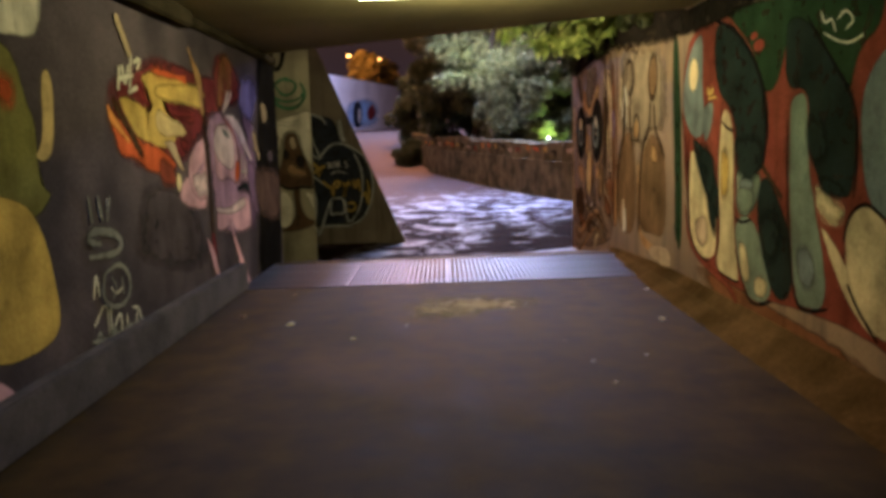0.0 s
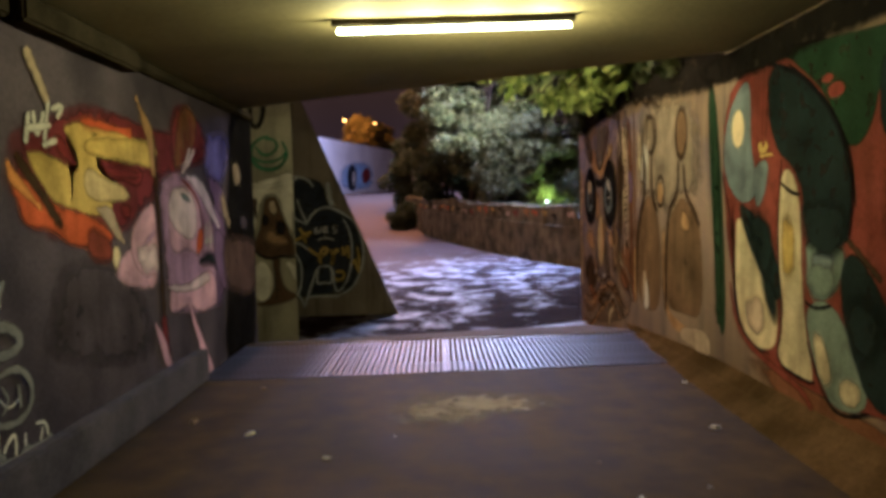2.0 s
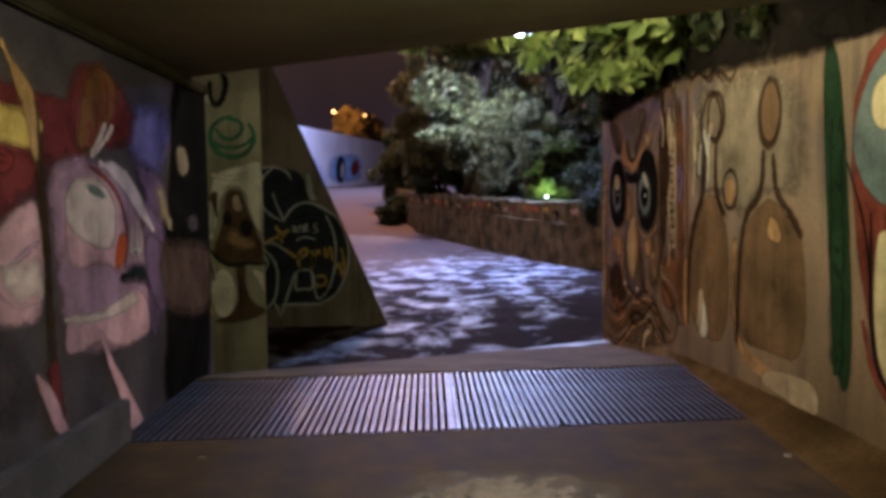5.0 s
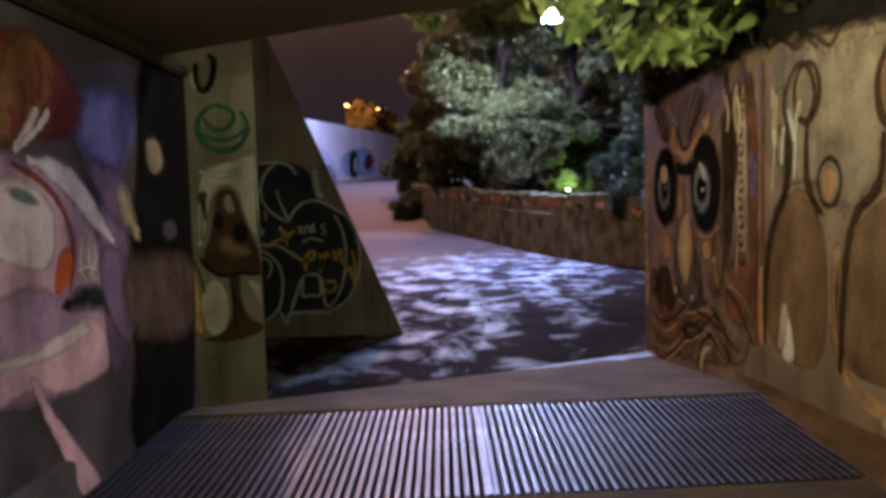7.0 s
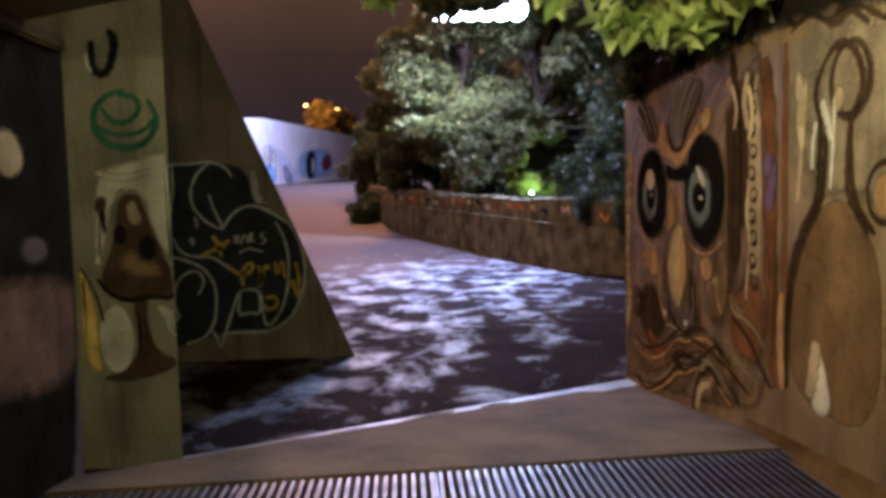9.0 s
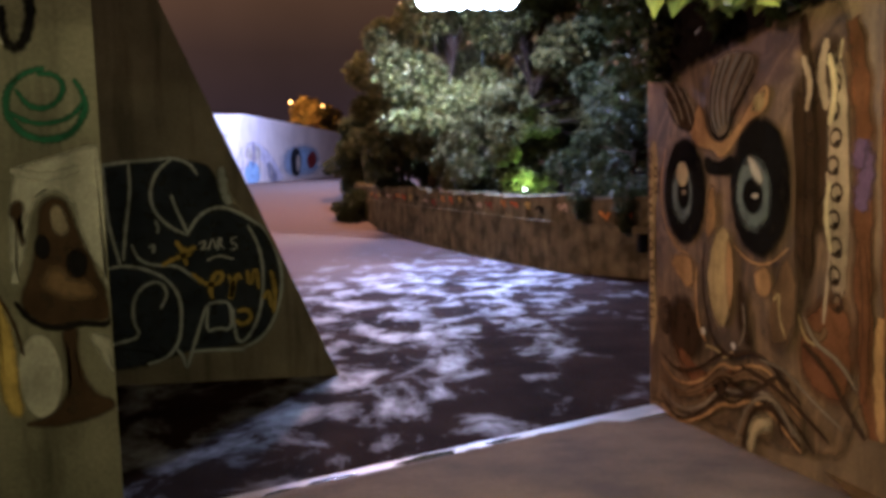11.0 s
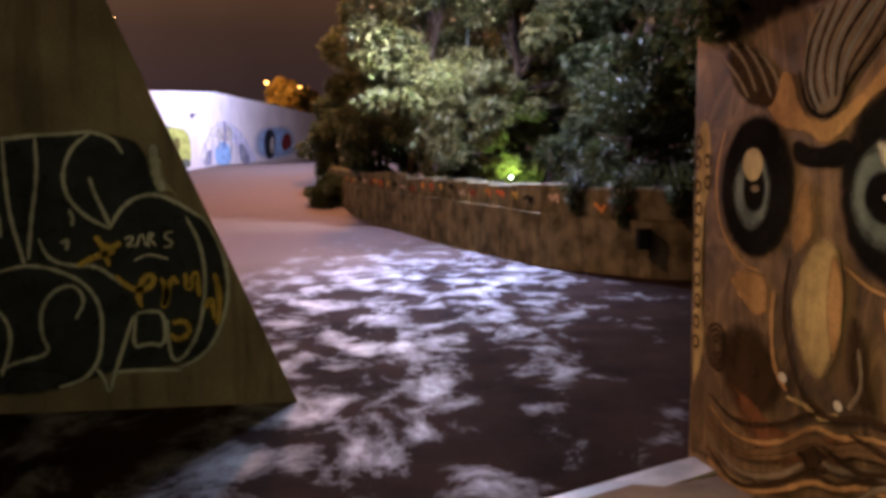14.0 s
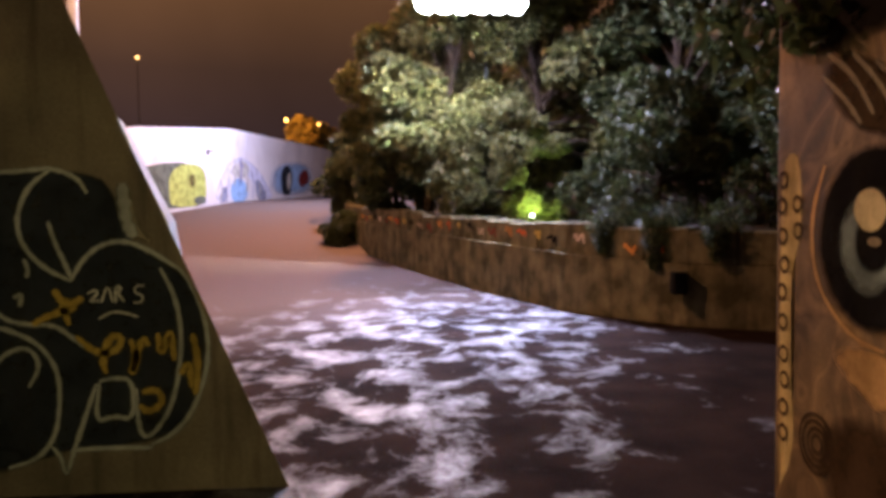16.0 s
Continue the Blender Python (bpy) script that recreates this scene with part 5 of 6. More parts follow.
shape(west_mural, WEST, "maroon", 0, [(6.47, 2.53), (6.86, 2.62), (7.11, 2.54), (7.39, 2.40), (7.35, 2.15), (6.88, 2.09), (6.41, 2.04)], soft=0.3)
shape(west_mural, WEST, "rust", 0, [(6.70, 2.54), (6.82, 2.61), (6.97, 2.62), (7.09, 2.54), (7.14, 2.39), (7.04, 2.25), (6.87, 2.14), (6.71, 2.06), (6.51, 2.05), (6.59, 2.38)], soft=0.12)
stroke(west_mural, WEST, "dark_red", 0, 0.035, [(6.93, 2.51), (6.97, 2.42), (6.93, 2.30)])
stroke(west_mural, WEST, "dark_red", 0, 0.035, [(7.04, 2.43), (7.06, 2.33), (6.99, 2.25)])
stroke(west_mural, WEST, "dark_red", 0, 0.035, [(6.80, 2.37), (6.83, 2.28), (6.76, 2.15)])
stroke(west_mural, WEST, "dark_red", 0, 0.035, [(6.69, 2.24), (6.74, 2.20), (6.70, 2.12)])
stroke(west_mural, WEST, "dark_red", 0, 0.035, [(6.86, 2.31), (6.90, 2.24), (6.82, 2.15)])
stroke(west_mural, WEST, "pale_pink", 0, 0.05, [(6.71, 2.06), (6.82, 2.15), (6.91, 2.26)])
stroke(west_mural, WEST, "pale_pink", 0, 0.04, [(6.75, 2.08), (6.94, 2.19), (7.01, 2.26)])
shape(west_mural, WEST, "pale_mauve", 0, [(6.75, 2.04), (7.07, 2.07), (7.33, 1.94), (7.58, 1.68), (7.63, 1.59), (7.40, 1.68), (7.11, 1.88), (6.87, 1.99)], soft=0.04)
shape(west_mural, WEST, "pink", 0, [(6.39, 1.91), (6.62, 1.98), (6.87, 1.98), (7.09, 1.87), (7.16, 1.65), (7.14, 1.46), (7.03, 1.37), (6.80, 1.46), (6.34, 1.43)], soft=0.08)
shape(west_mural, WEST, "pale_pink", 0, [(6.39, 1.91), (6.62, 1.97), (6.80, 1.96), (6.97, 1.87), (7.02, 1.74), (6.98, 1.57), (6.86, 1.53), (6.67, 1.56), (6.37, 1.68)], soft=0.05)
shape(west_mural, WEST, "bluegrey", 0, [(6.61, 1.93), (6.77, 1.92), (6.92, 1.84), (6.85, 1.82), (6.64, 1.86)], soft=0.7)
stroke(west_mural, WEST, "red", 0, 0.035, [(6.68, 2.01), (6.87, 1.96), (7.04, 1.86), (7.15, 1.71), (7.16, 1.57), (7.09, 1.42)])
shape(west_mural, WEST, "orange_red", 0, [(7.01, 1.64), (7.16, 1.65), (7.14, 1.49), (7.00, 1.40), (6.93, 1.44)], soft=0.3)
shape(west_mural, WEST, "navy", 0, [(7.12, 1.45), (7.38, 1.46), (7.55, 1.35), (7.57, 1.20), (7.30, 1.30), (7.02, 1.31), (6.98, 1.38)], soft=0.12)
stroke(west_mural, WEST, "pale", 0, 0.022, [(7.24, 1.67), (7.20, 1.54), (7.26, 1.45)])
stroke(west_mural, WEST, "pale", 0, 0.022, [(7.33, 1.69), (7.29, 1.56), (7.34, 1.45)])
stroke(west_mural, WEST, "pale", 0, 0.018, [(7.18, 1.51), (7.27, 1.53), (7.38, 1.50)])
stroke(west_mural, WEST, "pale", 0, 0.018, [(7.35, 1.64), (7.38, 1.55), (7.32, 1.50)])
shape(west_mural, WEST, "pink", 0, [(6.32, 1.25), (6.52, 1.22), (6.92, 1.25), (7.24, 1.31), (7.42, 1.23), (7.49, 1.00), (7.38, 0.94), (6.98, 0.94), (6.71, 1.05), (6.29, 1.00)], soft=0.05)
shape(west_mural, WEST, "pale_pink", 0, [(6.32, 1.27), (6.77, 1.21), (6.89, 1.25), (7.24, 1.29), (7.32, 1.18), (7.11, 1.16), (6.81, 1.13), (6.31, 1.19)], soft=0.04)
stroke(west_mural, WEST, "umber", 0, 0.07, [(6.15, 2.29), (6.17, 1.99), (6.19, 1.60), (6.20, 1.20), (6.21, 1.00)])
stroke(west_mural, WEST, "maroon", 0, 0.11, [(6.20, 1.04), (6.22, 0.87), (6.25, 0.69)])
shape(west_mural, WEST, "orange_tan", 0, [(5.86, 2.53), (5.91, 2.51), (6.10, 2.39), (6.17, 2.30), (6.17, 1.99), (6.09, 2.00), (6.06, 2.18), (5.95, 2.37)], soft=0.03)
shape(west_mural, WEST, "pink", 0, [(6.00, 1.07), (6.18, 0.95), (6.33, 0.67), (6.54, 0.43), (6.43, 0.44), (6.22, 0.64), (6.08, 0.86)], soft=0.03)
shape(west_mural, WEST, "pink", 0, [(6.67, 1.13), (6.78, 1.11), (6.85, 0.94), (7.15, 0.63), (7.33, 0.39), (7.32, 0.27), (7.07, 0.41), (6.95, 0.65), (6.78, 0.91)], soft=0.03)
# Shadow at the mouth end of the wall, painted as a near-black patch.
shape(west_mural, WEST, "ink_and_shade", 0, [(8.06, 2.89), (9.19, 3.18), (8.74, -0.14), (7.87, 0.17), (7.62, 0.59), (7.77, 0.94), (7.77, 1.61), (7.94, 2.02)], soft=0.12)
shape(west_mural, WEST, "grey_tan", 0, [(8.07, 2.22), (8.30, 2.25), (8.41, 2.08), (8.26, 1.98), (8.09, 2.02)], soft=0.3)
shape(west_mural, WEST, "grey_violet", 0, [(8.26, 1.72), (8.56, 1.73), (8.58, 1.56), (8.28, 1.58)], soft=0.4)
shape(west_mural, WEST, "violet", 0, [(7.38, 1.64), (7.67, 1.62), (7.82, 1.48), (7.84, 1.18), (7.73, 1.00), (7.55, 1.11), (7.38, 1.41)], soft=0.25)
shape(west_mural, WEST, "brown_violet", 0, [(7.68, 1.58), (7.97, 1.58), (8.81, 1.52), (8.92, 1.25), (8.85, 0.83), (7.74, 1.01), (7.61, 1.28)], soft=0.2)
shape(west_mural, WEST, "pale_tan", 0, [(7.65, 1.94), (7.81, 1.95), (7.90, 1.76), (7.99, 1.58), (7.81, 1.63), (7.66, 1.76)], soft=0.15)
stroke(west_mural, WEST, "dim_chalk", 0, 0.03, [(4.06, 1.50), (4.08, 1.35)])
stroke(west_mural, WEST, "dim_chalk", 0, 0.03, [(4.17, 1.50), (4.21, 1.35)])
stroke(west_mural, WEST, "dim_chalk", 0, 0.03, [(4.32, 1.48), (4.26, 1.34)])
stroke(west_mural, WEST, "dim_chalk", 0, 0.055, [(4.17, 1.22), (4.00, 1.26), (4.08, 1.31), (4.32, 1.28), (4.45, 1.20), (4.36, 1.14), (4.01, 1.17)])
stroke(west_mural, WEST, "dim_chalk", 0, 0.04, [(4.18, 1.05), (4.38, 1.09), (4.52, 0.98), (4.47, 0.84), (4.26, 0.83), (4.12, 0.92), (4.18, 1.05)])
stroke(west_mural, WEST, "dim_chalk", 0, 0.022, [(4.26, 1.02), (4.32, 0.94), (4.25, 0.89)])
stroke(west_mural, WEST, "dim_chalk", 0, 0.022, [(4.39, 1.00), (4.40, 0.89)])
stroke(west_mural, WEST, "dim_chalk", 0, 0.035, [(3.98, 0.59), (4.05, 0.78), (4.12, 0.61), (4.25, 0.76), (4.26, 0.57)])
stroke(west_mural, WEST, "dim_chalk", 0, 0.035, [(4.26, 0.57), (4.45, 0.74), (4.49, 0.55), (4.66, 0.74), (4.62, 0.53)])
stroke(west_mural, WEST, "dim_chalk", 0, 0.035, [(3.96, 0.71), (4.23, 0.67), (4.61, 0.68)])
stroke(west_mural, WEST, "dim_chalk", 0, 0.045, [(4.77, 0.48), (4.46, 0.52), (4.22, 0.48), (4.10, 0.38), (4.17, 0.28)])
stroke(west_mural, WEST, "dim_chalk", 0, 0.04, [(4.22, 0.46), (4.47, 0.42), (4.33, 0.24)])
stroke(west_mural, WEST, "dim_chalk", 0, 0.03, [(3.88, 0.31), (4.05, 0.30)])
stroke(west_mural, WEST, "pale", 0, 0.035, [(4.60, 2.25), (4.56, 2.10)])
stroke(west_mural, WEST, "pale", 0, 0.035, [(4.64, 2.26), (4.66, 2.12), (4.74, 2.27)])
stroke(west_mural, WEST, "pale", 0, 0.035, [(4.79, 2.34), (4.73, 2.12)])
stroke(west_mural, WEST, "pale", 0, 0.035, [(4.57, 2.17), (4.80, 2.21)])
stroke(west_mural, WEST, "pale", 0, 0.035, [(4.71, 2.10), (4.85, 2.14)])
stroke(west_mural, WEST, "pale", 0, 0.035, [(4.81, 2.29), (4.94, 2.33), (4.86, 2.25)])
stroke(west_mural, WEST, "pale_tan", 0, 0.07, [(4.60, 2.55), (4.69, 2.44), (4.78, 2.32)])

pillar_graffiti = mural(PILLAR, (-2.0, 9.9, 0.0), "dark mushroom shapes and green rings sprayed on pale paint")
shape(pillar_graffiti, PILLAR, "dingy", 0, [(-2.24, 2.10), (-2.01, 2.15), (-1.78, 2.23), (-1.68, 2.19), (-1.69, 1.36), (-1.76, 1.44), (-1.87, 1.70), (-1.91, 1.92), (-2.01, 1.95), (-2.11, 1.86), (-2.17, 1.52), (-2.27, 1.37)], soft=0.05)
stroke(pillar_graffiti, PILLAR, "dingy", 0, 0.05, [(-2.21, 2.08), (-2.03, 2.03), (-1.84, 2.08)])
disc(pillar_graffiti, PILLAR, "dingy", 0, -2.13, 0.92, 0.125, 0.252, soft=0.1)
shape(pillar_graffiti, PILLAR, "dingy", 0, [(-1.88, 1.19), (-1.69, 1.13), (-1.70, 0.87), (-1.79, 0.97)], soft=0.04)
shape(pillar_graffiti, PILLAR, "umber", 0, [(-2.09, 1.88), (-1.99, 1.96), (-1.90, 1.90), (-1.85, 1.70), (-1.76, 1.50), (-1.69, 1.28), (-1.74, 1.20), (-1.88, 1.22), (-2.02, 1.18), (-2.16, 1.23), (-2.24, 1.35), (-2.15, 1.52), (-2.10, 1.71)], soft=0.03)
shape(pillar_graffiti, PILLAR, "brown", 0, [(-2.15, 1.45), (-2.02, 1.58), (-1.93, 1.52), (-1.81, 1.46), (-1.75, 1.34), (-2.00, 1.32)], soft=0.12)
shape(pillar_graffiti, PILLAR, "grey_tan", 0, [(-2.03, 1.85), (-1.98, 1.91), (-1.93, 1.84), (-1.90, 1.71), (-2.00, 1.69)], soft=0.35)
disc(pillar_graffiti, PILLAR, "ink_and_shade", 0, -1.89, 1.55, 0.067, 0.095, soft=0.3)
disc(pillar_graffiti, PILLAR, "ink_and_shade", 0, -2.07, 1.65, 0.048, 0.077, soft=0.3)
shape(pillar_graffiti, PILLAR, "umber", 0, [(-2.23, 1.91), (-2.16, 1.93), (-2.13, 1.86), (-2.18, 1.78), (-2.14, 1.67), (-2.19, 1.64), (-2.21, 1.78), (-2.25, 1.83)], soft=0.02)
shape(pillar_graffiti, PILLAR, "umber", 0, [(-2.02, 1.19), (-1.88, 1.21), (-1.91, 1.03), (-1.85, 0.84), (-1.70, 0.76), (-1.74, 0.69), (-1.96, 0.62), (-2.20, 0.61), (-2.25, 0.66), (-2.08, 0.70), (-1.99, 0.84), (-1.99, 1.04)], soft=0.03)
stroke(pillar_graffiti, PILLAR, "near_black", 0, 0.035, [(-2.24, 1.35), (-2.16, 1.23), (-2.02, 1.18), (-1.88, 1.22), (-1.74, 1.19), (-1.68, 1.28)])
shape(pillar_graffiti, PILLAR, "mustard", 0, [(-2.37, 1.48), (-2.26, 1.28), (-2.23, 0.85), (-2.22, 0.66), (-2.36, 0.71), (-2.38, 1.15)], soft=0.05)
stroke(pillar_graffiti, PILLAR, "umber", 0, 0.02, [(-2.35, 1.43), (-2.25, 1.24), (-2.21, 1.04)])
stroke(pillar_graffiti, PILLAR, "dark_green", 0, 0.045, [(-1.84, 2.57), (-1.80, 2.51), (-1.78, 2.43), (-1.80, 2.36), (-1.85, 2.29), (-1.92, 2.25), (-2.01, 2.24), (-2.09, 2.26), (-2.15, 2.30), (-2.20, 2.37), (-2.21, 2.44), (-2.19, 2.52), (-2.14, 2.58), (-2.07, 2.62), (-1.99, 2.63)])
stroke(pillar_graffiti, PILLAR, "dark_green", 0, 0.035, [(-2.15, 2.52), (-2.08, 2.41), (-1.95, 2.42), (-1.88, 2.53), (-1.94, 2.60), (-2.03, 2.60)])
stroke(pillar_graffiti, PILLAR, "dark_green", 0, 0.03, [(-2.20, 2.40), (-2.06, 2.32), (-1.87, 2.35), (-1.79, 2.45)])
stroke(pillar_graffiti, PILLAR, "ink_and_shade", 0, 0.06, [(-2.19, 2.97), (-2.20, 2.80), (-2.14, 2.73), (-2.07, 2.79), (-2.03, 2.98), (-2.08, 3.04)])
stroke(pillar_graffiti, PILLAR, "dingy", 0, 0.03, [(-2.23, 2.89), (-2.23, 2.81), (-2.20, 2.76)])

wing_graffiti = mural(WING, (-2.0, 13.35, 0.0), "dark navy graffiti lettering with white outlines and yellow scrawls")
shape(wing_graffiti, WING, "navy", 0, [(-3.41, 2.25), (-2.74, 2.29), (-2.28, 2.31), (-1.89, 2.25), (-1.80, 1.83), (-1.58, 1.67), (-1.35, 1.52), (-1.25, 1.13), (-1.29, 0.73), (-1.45, 0.44), (-1.75, 0.33), (-2.22, 0.32), (-2.46, 0.24), (-3.03, 0.16), (-3.58, 0.19)], soft=0.03)
shape(wing_graffiti, WING, "navy", 0, [(-3.56, 0.44), (-3.01, 0.41), (-2.37, 0.33), (-2.66, 0.14), (-3.58, 0.14)], soft=0.3)
shape(wing_graffiti, WING, "conc", 0, [(-1.87, 2.22), (-1.76, 2.20), (-1.72, 1.92), (-1.59, 1.76), (-1.75, 1.80), (-1.85, 1.88)], soft=0.03)
stroke(wing_graffiti, WING, "chalk", 0, 0.037, [(-3.41, 2.23), (-3.14, 2.24), (-2.96, 2.25), (-2.76, 2.28), (-2.47, 2.29), (-2.28, 2.31), (-2.12, 2.24), (-2.06, 2.13)])
stroke(wing_graffiti, WING, "chalk", 0, 0.037, [(-2.98, 2.25), (-2.98, 1.90), (-2.96, 1.62), (-2.89, 1.32), (-2.87, 1.22)])
stroke(wing_graffiti, WING, "chalk", 0, 0.037, [(-2.73, 2.27), (-2.73, 1.95), (-2.80, 1.61), (-2.84, 1.28)])
stroke(wing_graffiti, WING, "chalk", 0, 0.037, [(-2.30, 2.30), (-2.46, 2.18), (-2.55, 1.95), (-2.50, 1.75), (-2.35, 1.60), (-2.19, 1.52)])
stroke(wing_graffiti, WING, "chalk", 0, 0.037, [(-2.33, 1.94), (-2.29, 1.79), (-2.22, 1.63), (-2.18, 1.52)])
stroke(wing_graffiti, WING, "chalk", 0, 0.037, [(-2.19, 1.52), (-2.11, 1.67), (-1.97, 1.78), (-1.80, 1.80), (-1.62, 1.71), (-1.46, 1.60)])
stroke(wing_graffiti, WING, "chalk", 0, 0.037, [(-2.75, 1.45), (-2.70, 1.29), (-2.54, 1.22), (-2.31, 1.22), (-2.17, 1.10), (-2.03, 1.00)])
stroke(wing_graffiti, WING, "chalk", 0, 0.037, [(-1.46, 1.61), (-1.36, 1.48), (-1.27, 1.22), (-1.26, 0.92), (-1.37, 0.58), (-1.52, 0.41), (-1.68, 0.34)])
stroke(wing_graffiti, WING, "chalk", 0, 0.037, [(-1.58, 1.60), (-1.47, 1.38), (-1.44, 1.04), (-1.51, 0.64), (-1.65, 0.42), (-1.74, 0.39), (-1.77, 0.55), (-1.77, 0.75)])
stroke(wing_graffiti, WING, "chalk", 0, 0.037, [(-2.02, 0.81), (-1.90, 0.83), (-1.79, 0.81), (-1.79, 0.52), (-1.93, 0.56), (-2.06, 0.51), (-2.02, 0.80)])
stroke(wing_graffiti, WING, "chalk", 0, 0.037, [(-2.04, 0.79), (-2.12, 0.57), (-2.22, 0.29), (-2.27, 0.12), (-2.30, 0.28), (-2.36, 0.35)])
stroke(wing_graffiti, WING, "chalk", 0, 0.037, [(-2.23, 0.32), (-1.94, 0.33), (-1.67, 0.32)])
stroke(wing_graffiti, WING, "chalk", 0, 0.037, [(-3.09, 1.18), (-2.81, 1.25), (-2.45, 1.12), (-2.30, 0.91), (-2.29, 0.67), (-2.33, 0.42), (-2.46, 0.26), (-2.66, 0.21)])
stroke(wing_graffiti, WING, "chalk", 0, 0.037, [(-2.50, 0.78), (-2.41, 0.93), (-2.49, 1.07), (-2.65, 1.03), (-2.77, 0.88), (-2.78, 0.65), (-2.70, 0.49), (-3.01, 0.43), (-3.12, 0.36)])
stroke(wing_graffiti, WING, "chalk", 0, 0.037, [(-3.35, 1.91), (-3.18, 1.82), (-3.05, 1.71), (-3.04, 1.46)])
stroke(wing_graffiti, WING, "chalk", 0, 0.037, [(-3.42, 1.01), (-3.11, 0.91), (-2.99, 0.66), (-3.11, 0.32)])
stroke(wing_graffiti, WING, "chalk", 0, 0.037, [(-2.50, 1.68), (-2.47, 1.60), (-2.49, 1.55)])
stroke(wing_graffiti, WING, "chalk", 0, 0.037, [(-2.58, 1.41), (-2.52, 1.44), (-2.54, 1.35)])
stroke(wing_graffiti, WING, "chalk", 0, 0.09, [(-1.82, 2.20), (-1.81, 1.97), (-1.75, 1.82)])
stroke(wing_graffiti, WING, "ochre_spray", 0, 0.055, [(-2.46, 1.22), (-2.30, 1.30), (-2.15, 1.33), (-2.27, 1.41), (-2.21, 1.21)])
stroke(wing_graffiti, WING, "ochre_spray", 0, 0.055, [(-2.31, 1.46), (-2.23, 1.34), (-2.11, 1.40)])
stroke(wing_graffiti, WING, "ochre_spray", 0, 0.055, [(-2.17, 1.13), (-2.03, 1.00), (-1.89, 1.02), (-1.85, 1.11), (-1.93, 1.14), (-2.00, 0.96), (-1.97, 0.86)])
stroke(wing_graffiti, WING, "ochre_spray", 0, 0.055, [(-1.80, 1.10), (-1.75, 0.95), (-1.81, 0.82), (-1.72, 1.12), (-1.67, 1.05)])
stroke(wing_graffiti, WING, "ochre_spray", 0, 0.055, [(-1.61, 1.14), (-1.59, 0.96), (-1.52, 1.19), (-1.50, 0.94)])
stroke(wing_graffiti, WING, "ochre_spray", 0, 0.055, [(-1.73, 0.72), (-1.62, 0.74), (-1.58, 0.64), (-1.69, 0.57), (-1.75, 0.63)])
stroke(wing_graffiti, WING, "ochre_spray", 0, 0.055, [(-1.46, 0.84), (-1.40, 0.94), (-1.38, 0.74)])
stroke(wing_graffiti, WING, "ochre_spray", 0, 0.055, [(-1.37, 1.13), (-1.33, 0.93), (-1.36, 0.69)])
stroke(wing_graffiti, WING, "white", 4, 0.018, [(-2.08, 1.43), (-2.02, 1.46), (-2.01, 1.42), (-2.08, 1.37), (-2.00, 1.38)])
stroke(wing_graffiti, WING, "white", 4, 0.018, [(-1.99, 1.36), (-1.94, 1.50), (-1.91, 1.37)])
stroke(wing_graffiti, WING, "white", 4, 0.018, [(-1.89, 1.36), (-1.89, 1.48), (-1.84, 1.47), (-1.88, 1.43), (-1.83, 1.37)])
stroke(wing_graffiti, WING, "white", 4, 0.018, [(-1.69, 1.48), (-1.75, 1.48), (-1.76, 1.43), (-1.70, 1.41), (-1.71, 1.36), (-1.77, 1.36)])
stroke(wing_graffiti, WING, "white", 4, 0.018, [(-2.01, 1.25), (-1.90, 1.31), (-1.74, 1.26)])

far_graffiti = mural(FARW, (-9.0, 50.0, 2.5), "bright green, white and blue graffiti figures on white")
shape(far_graffiti, FARW, "grey_green", 0, [(41.32, 4.20), (48.56, 4.74), (48.50, 2.42), (45.88, 2.28), (41.20, 2.11)])
shape(far_graffiti, FARW, "pale_blue", 0, [(49.48, 2.49), (49.90, 3.58), (51.33, 4.76), (53.33, 5.39), (56.47, 4.91), (58.77, 3.72), (59.99, 2.79)], soft=0.1)
shape(far_graffiti, FARW, "sky_blue", 0, [(58.5, 2.82), (58.8, 5.0), (62.98, 5.8), (70.49, 6.2), (72.40, 3.45)], soft=0.6)
shape(far_graffiti, FARW, "lime", 1, [(44.54, 3.79), (45.41, 4.33), (46.61, 4.55), (48.01, 4.49), (48.59, 3.99), (48.50, 2.42), (44.62, 2.27), (44.54, 2.98)])
shape(far_graffiti, FARW, "sky_blue", 1, [(51.75, 2.57), (51.58, 3.64), (53.06, 4.20), (54.74, 3.59), (54.16, 2.67)])
shape(far_graffiti, FARW, "white", 1, [(51.46, 4.45), (53.32, 5.29), (55.14, 4.83), (54.25, 4.09), (52.28, 4.10)])
shape(far_graffiti, FARW, "grey_blue", 1, [(49.85, 2.55), (50.49, 3.45), (51.26, 3.54), (51.21, 2.63)])
shape(far_graffiti, FARW, "grey_blue", 1, [(56.10, 2.73), (55.87, 4.34), (57.79, 3.69), (58.46, 2.84)])
shape(far_graffiti, FARW, "navy", 1, [(61.65, 3.21), (61.49, 5.01), (63.69, 5.63), (64.70, 4.76), (63.99, 3.27)])
shape(far_graffiti, FARW, "dark_red", 1, [(65.98, 4.83), (68.60, 5.63), (69.80, 4.55), (66.74, 3.77)])
for k, (fu, fv, fh) in enumerate(((50.2, 2.7, 1.2), (51.2, 3.1, 1.7), (52.2, 3.6, 1.6), (53.2, 3.8, 1.5), (54.3, 3.3, 1.5), (55.3, 2.9, 1.6), (56.6, 2.9, 1.1))):
    stroke(far_graffiti, FARW, ("white", "pale_blue", "white", "blue_violet")[k % 4], 1, 0.22, [(fu, fv), (fu + 0.3, fv + 0.5 * fh), (fu + 0.1, fv + fh)])
disc(far_graffiti, FARW, "ink_and_shade", 1, 48.80, 5.26, 0.207, 0.151)
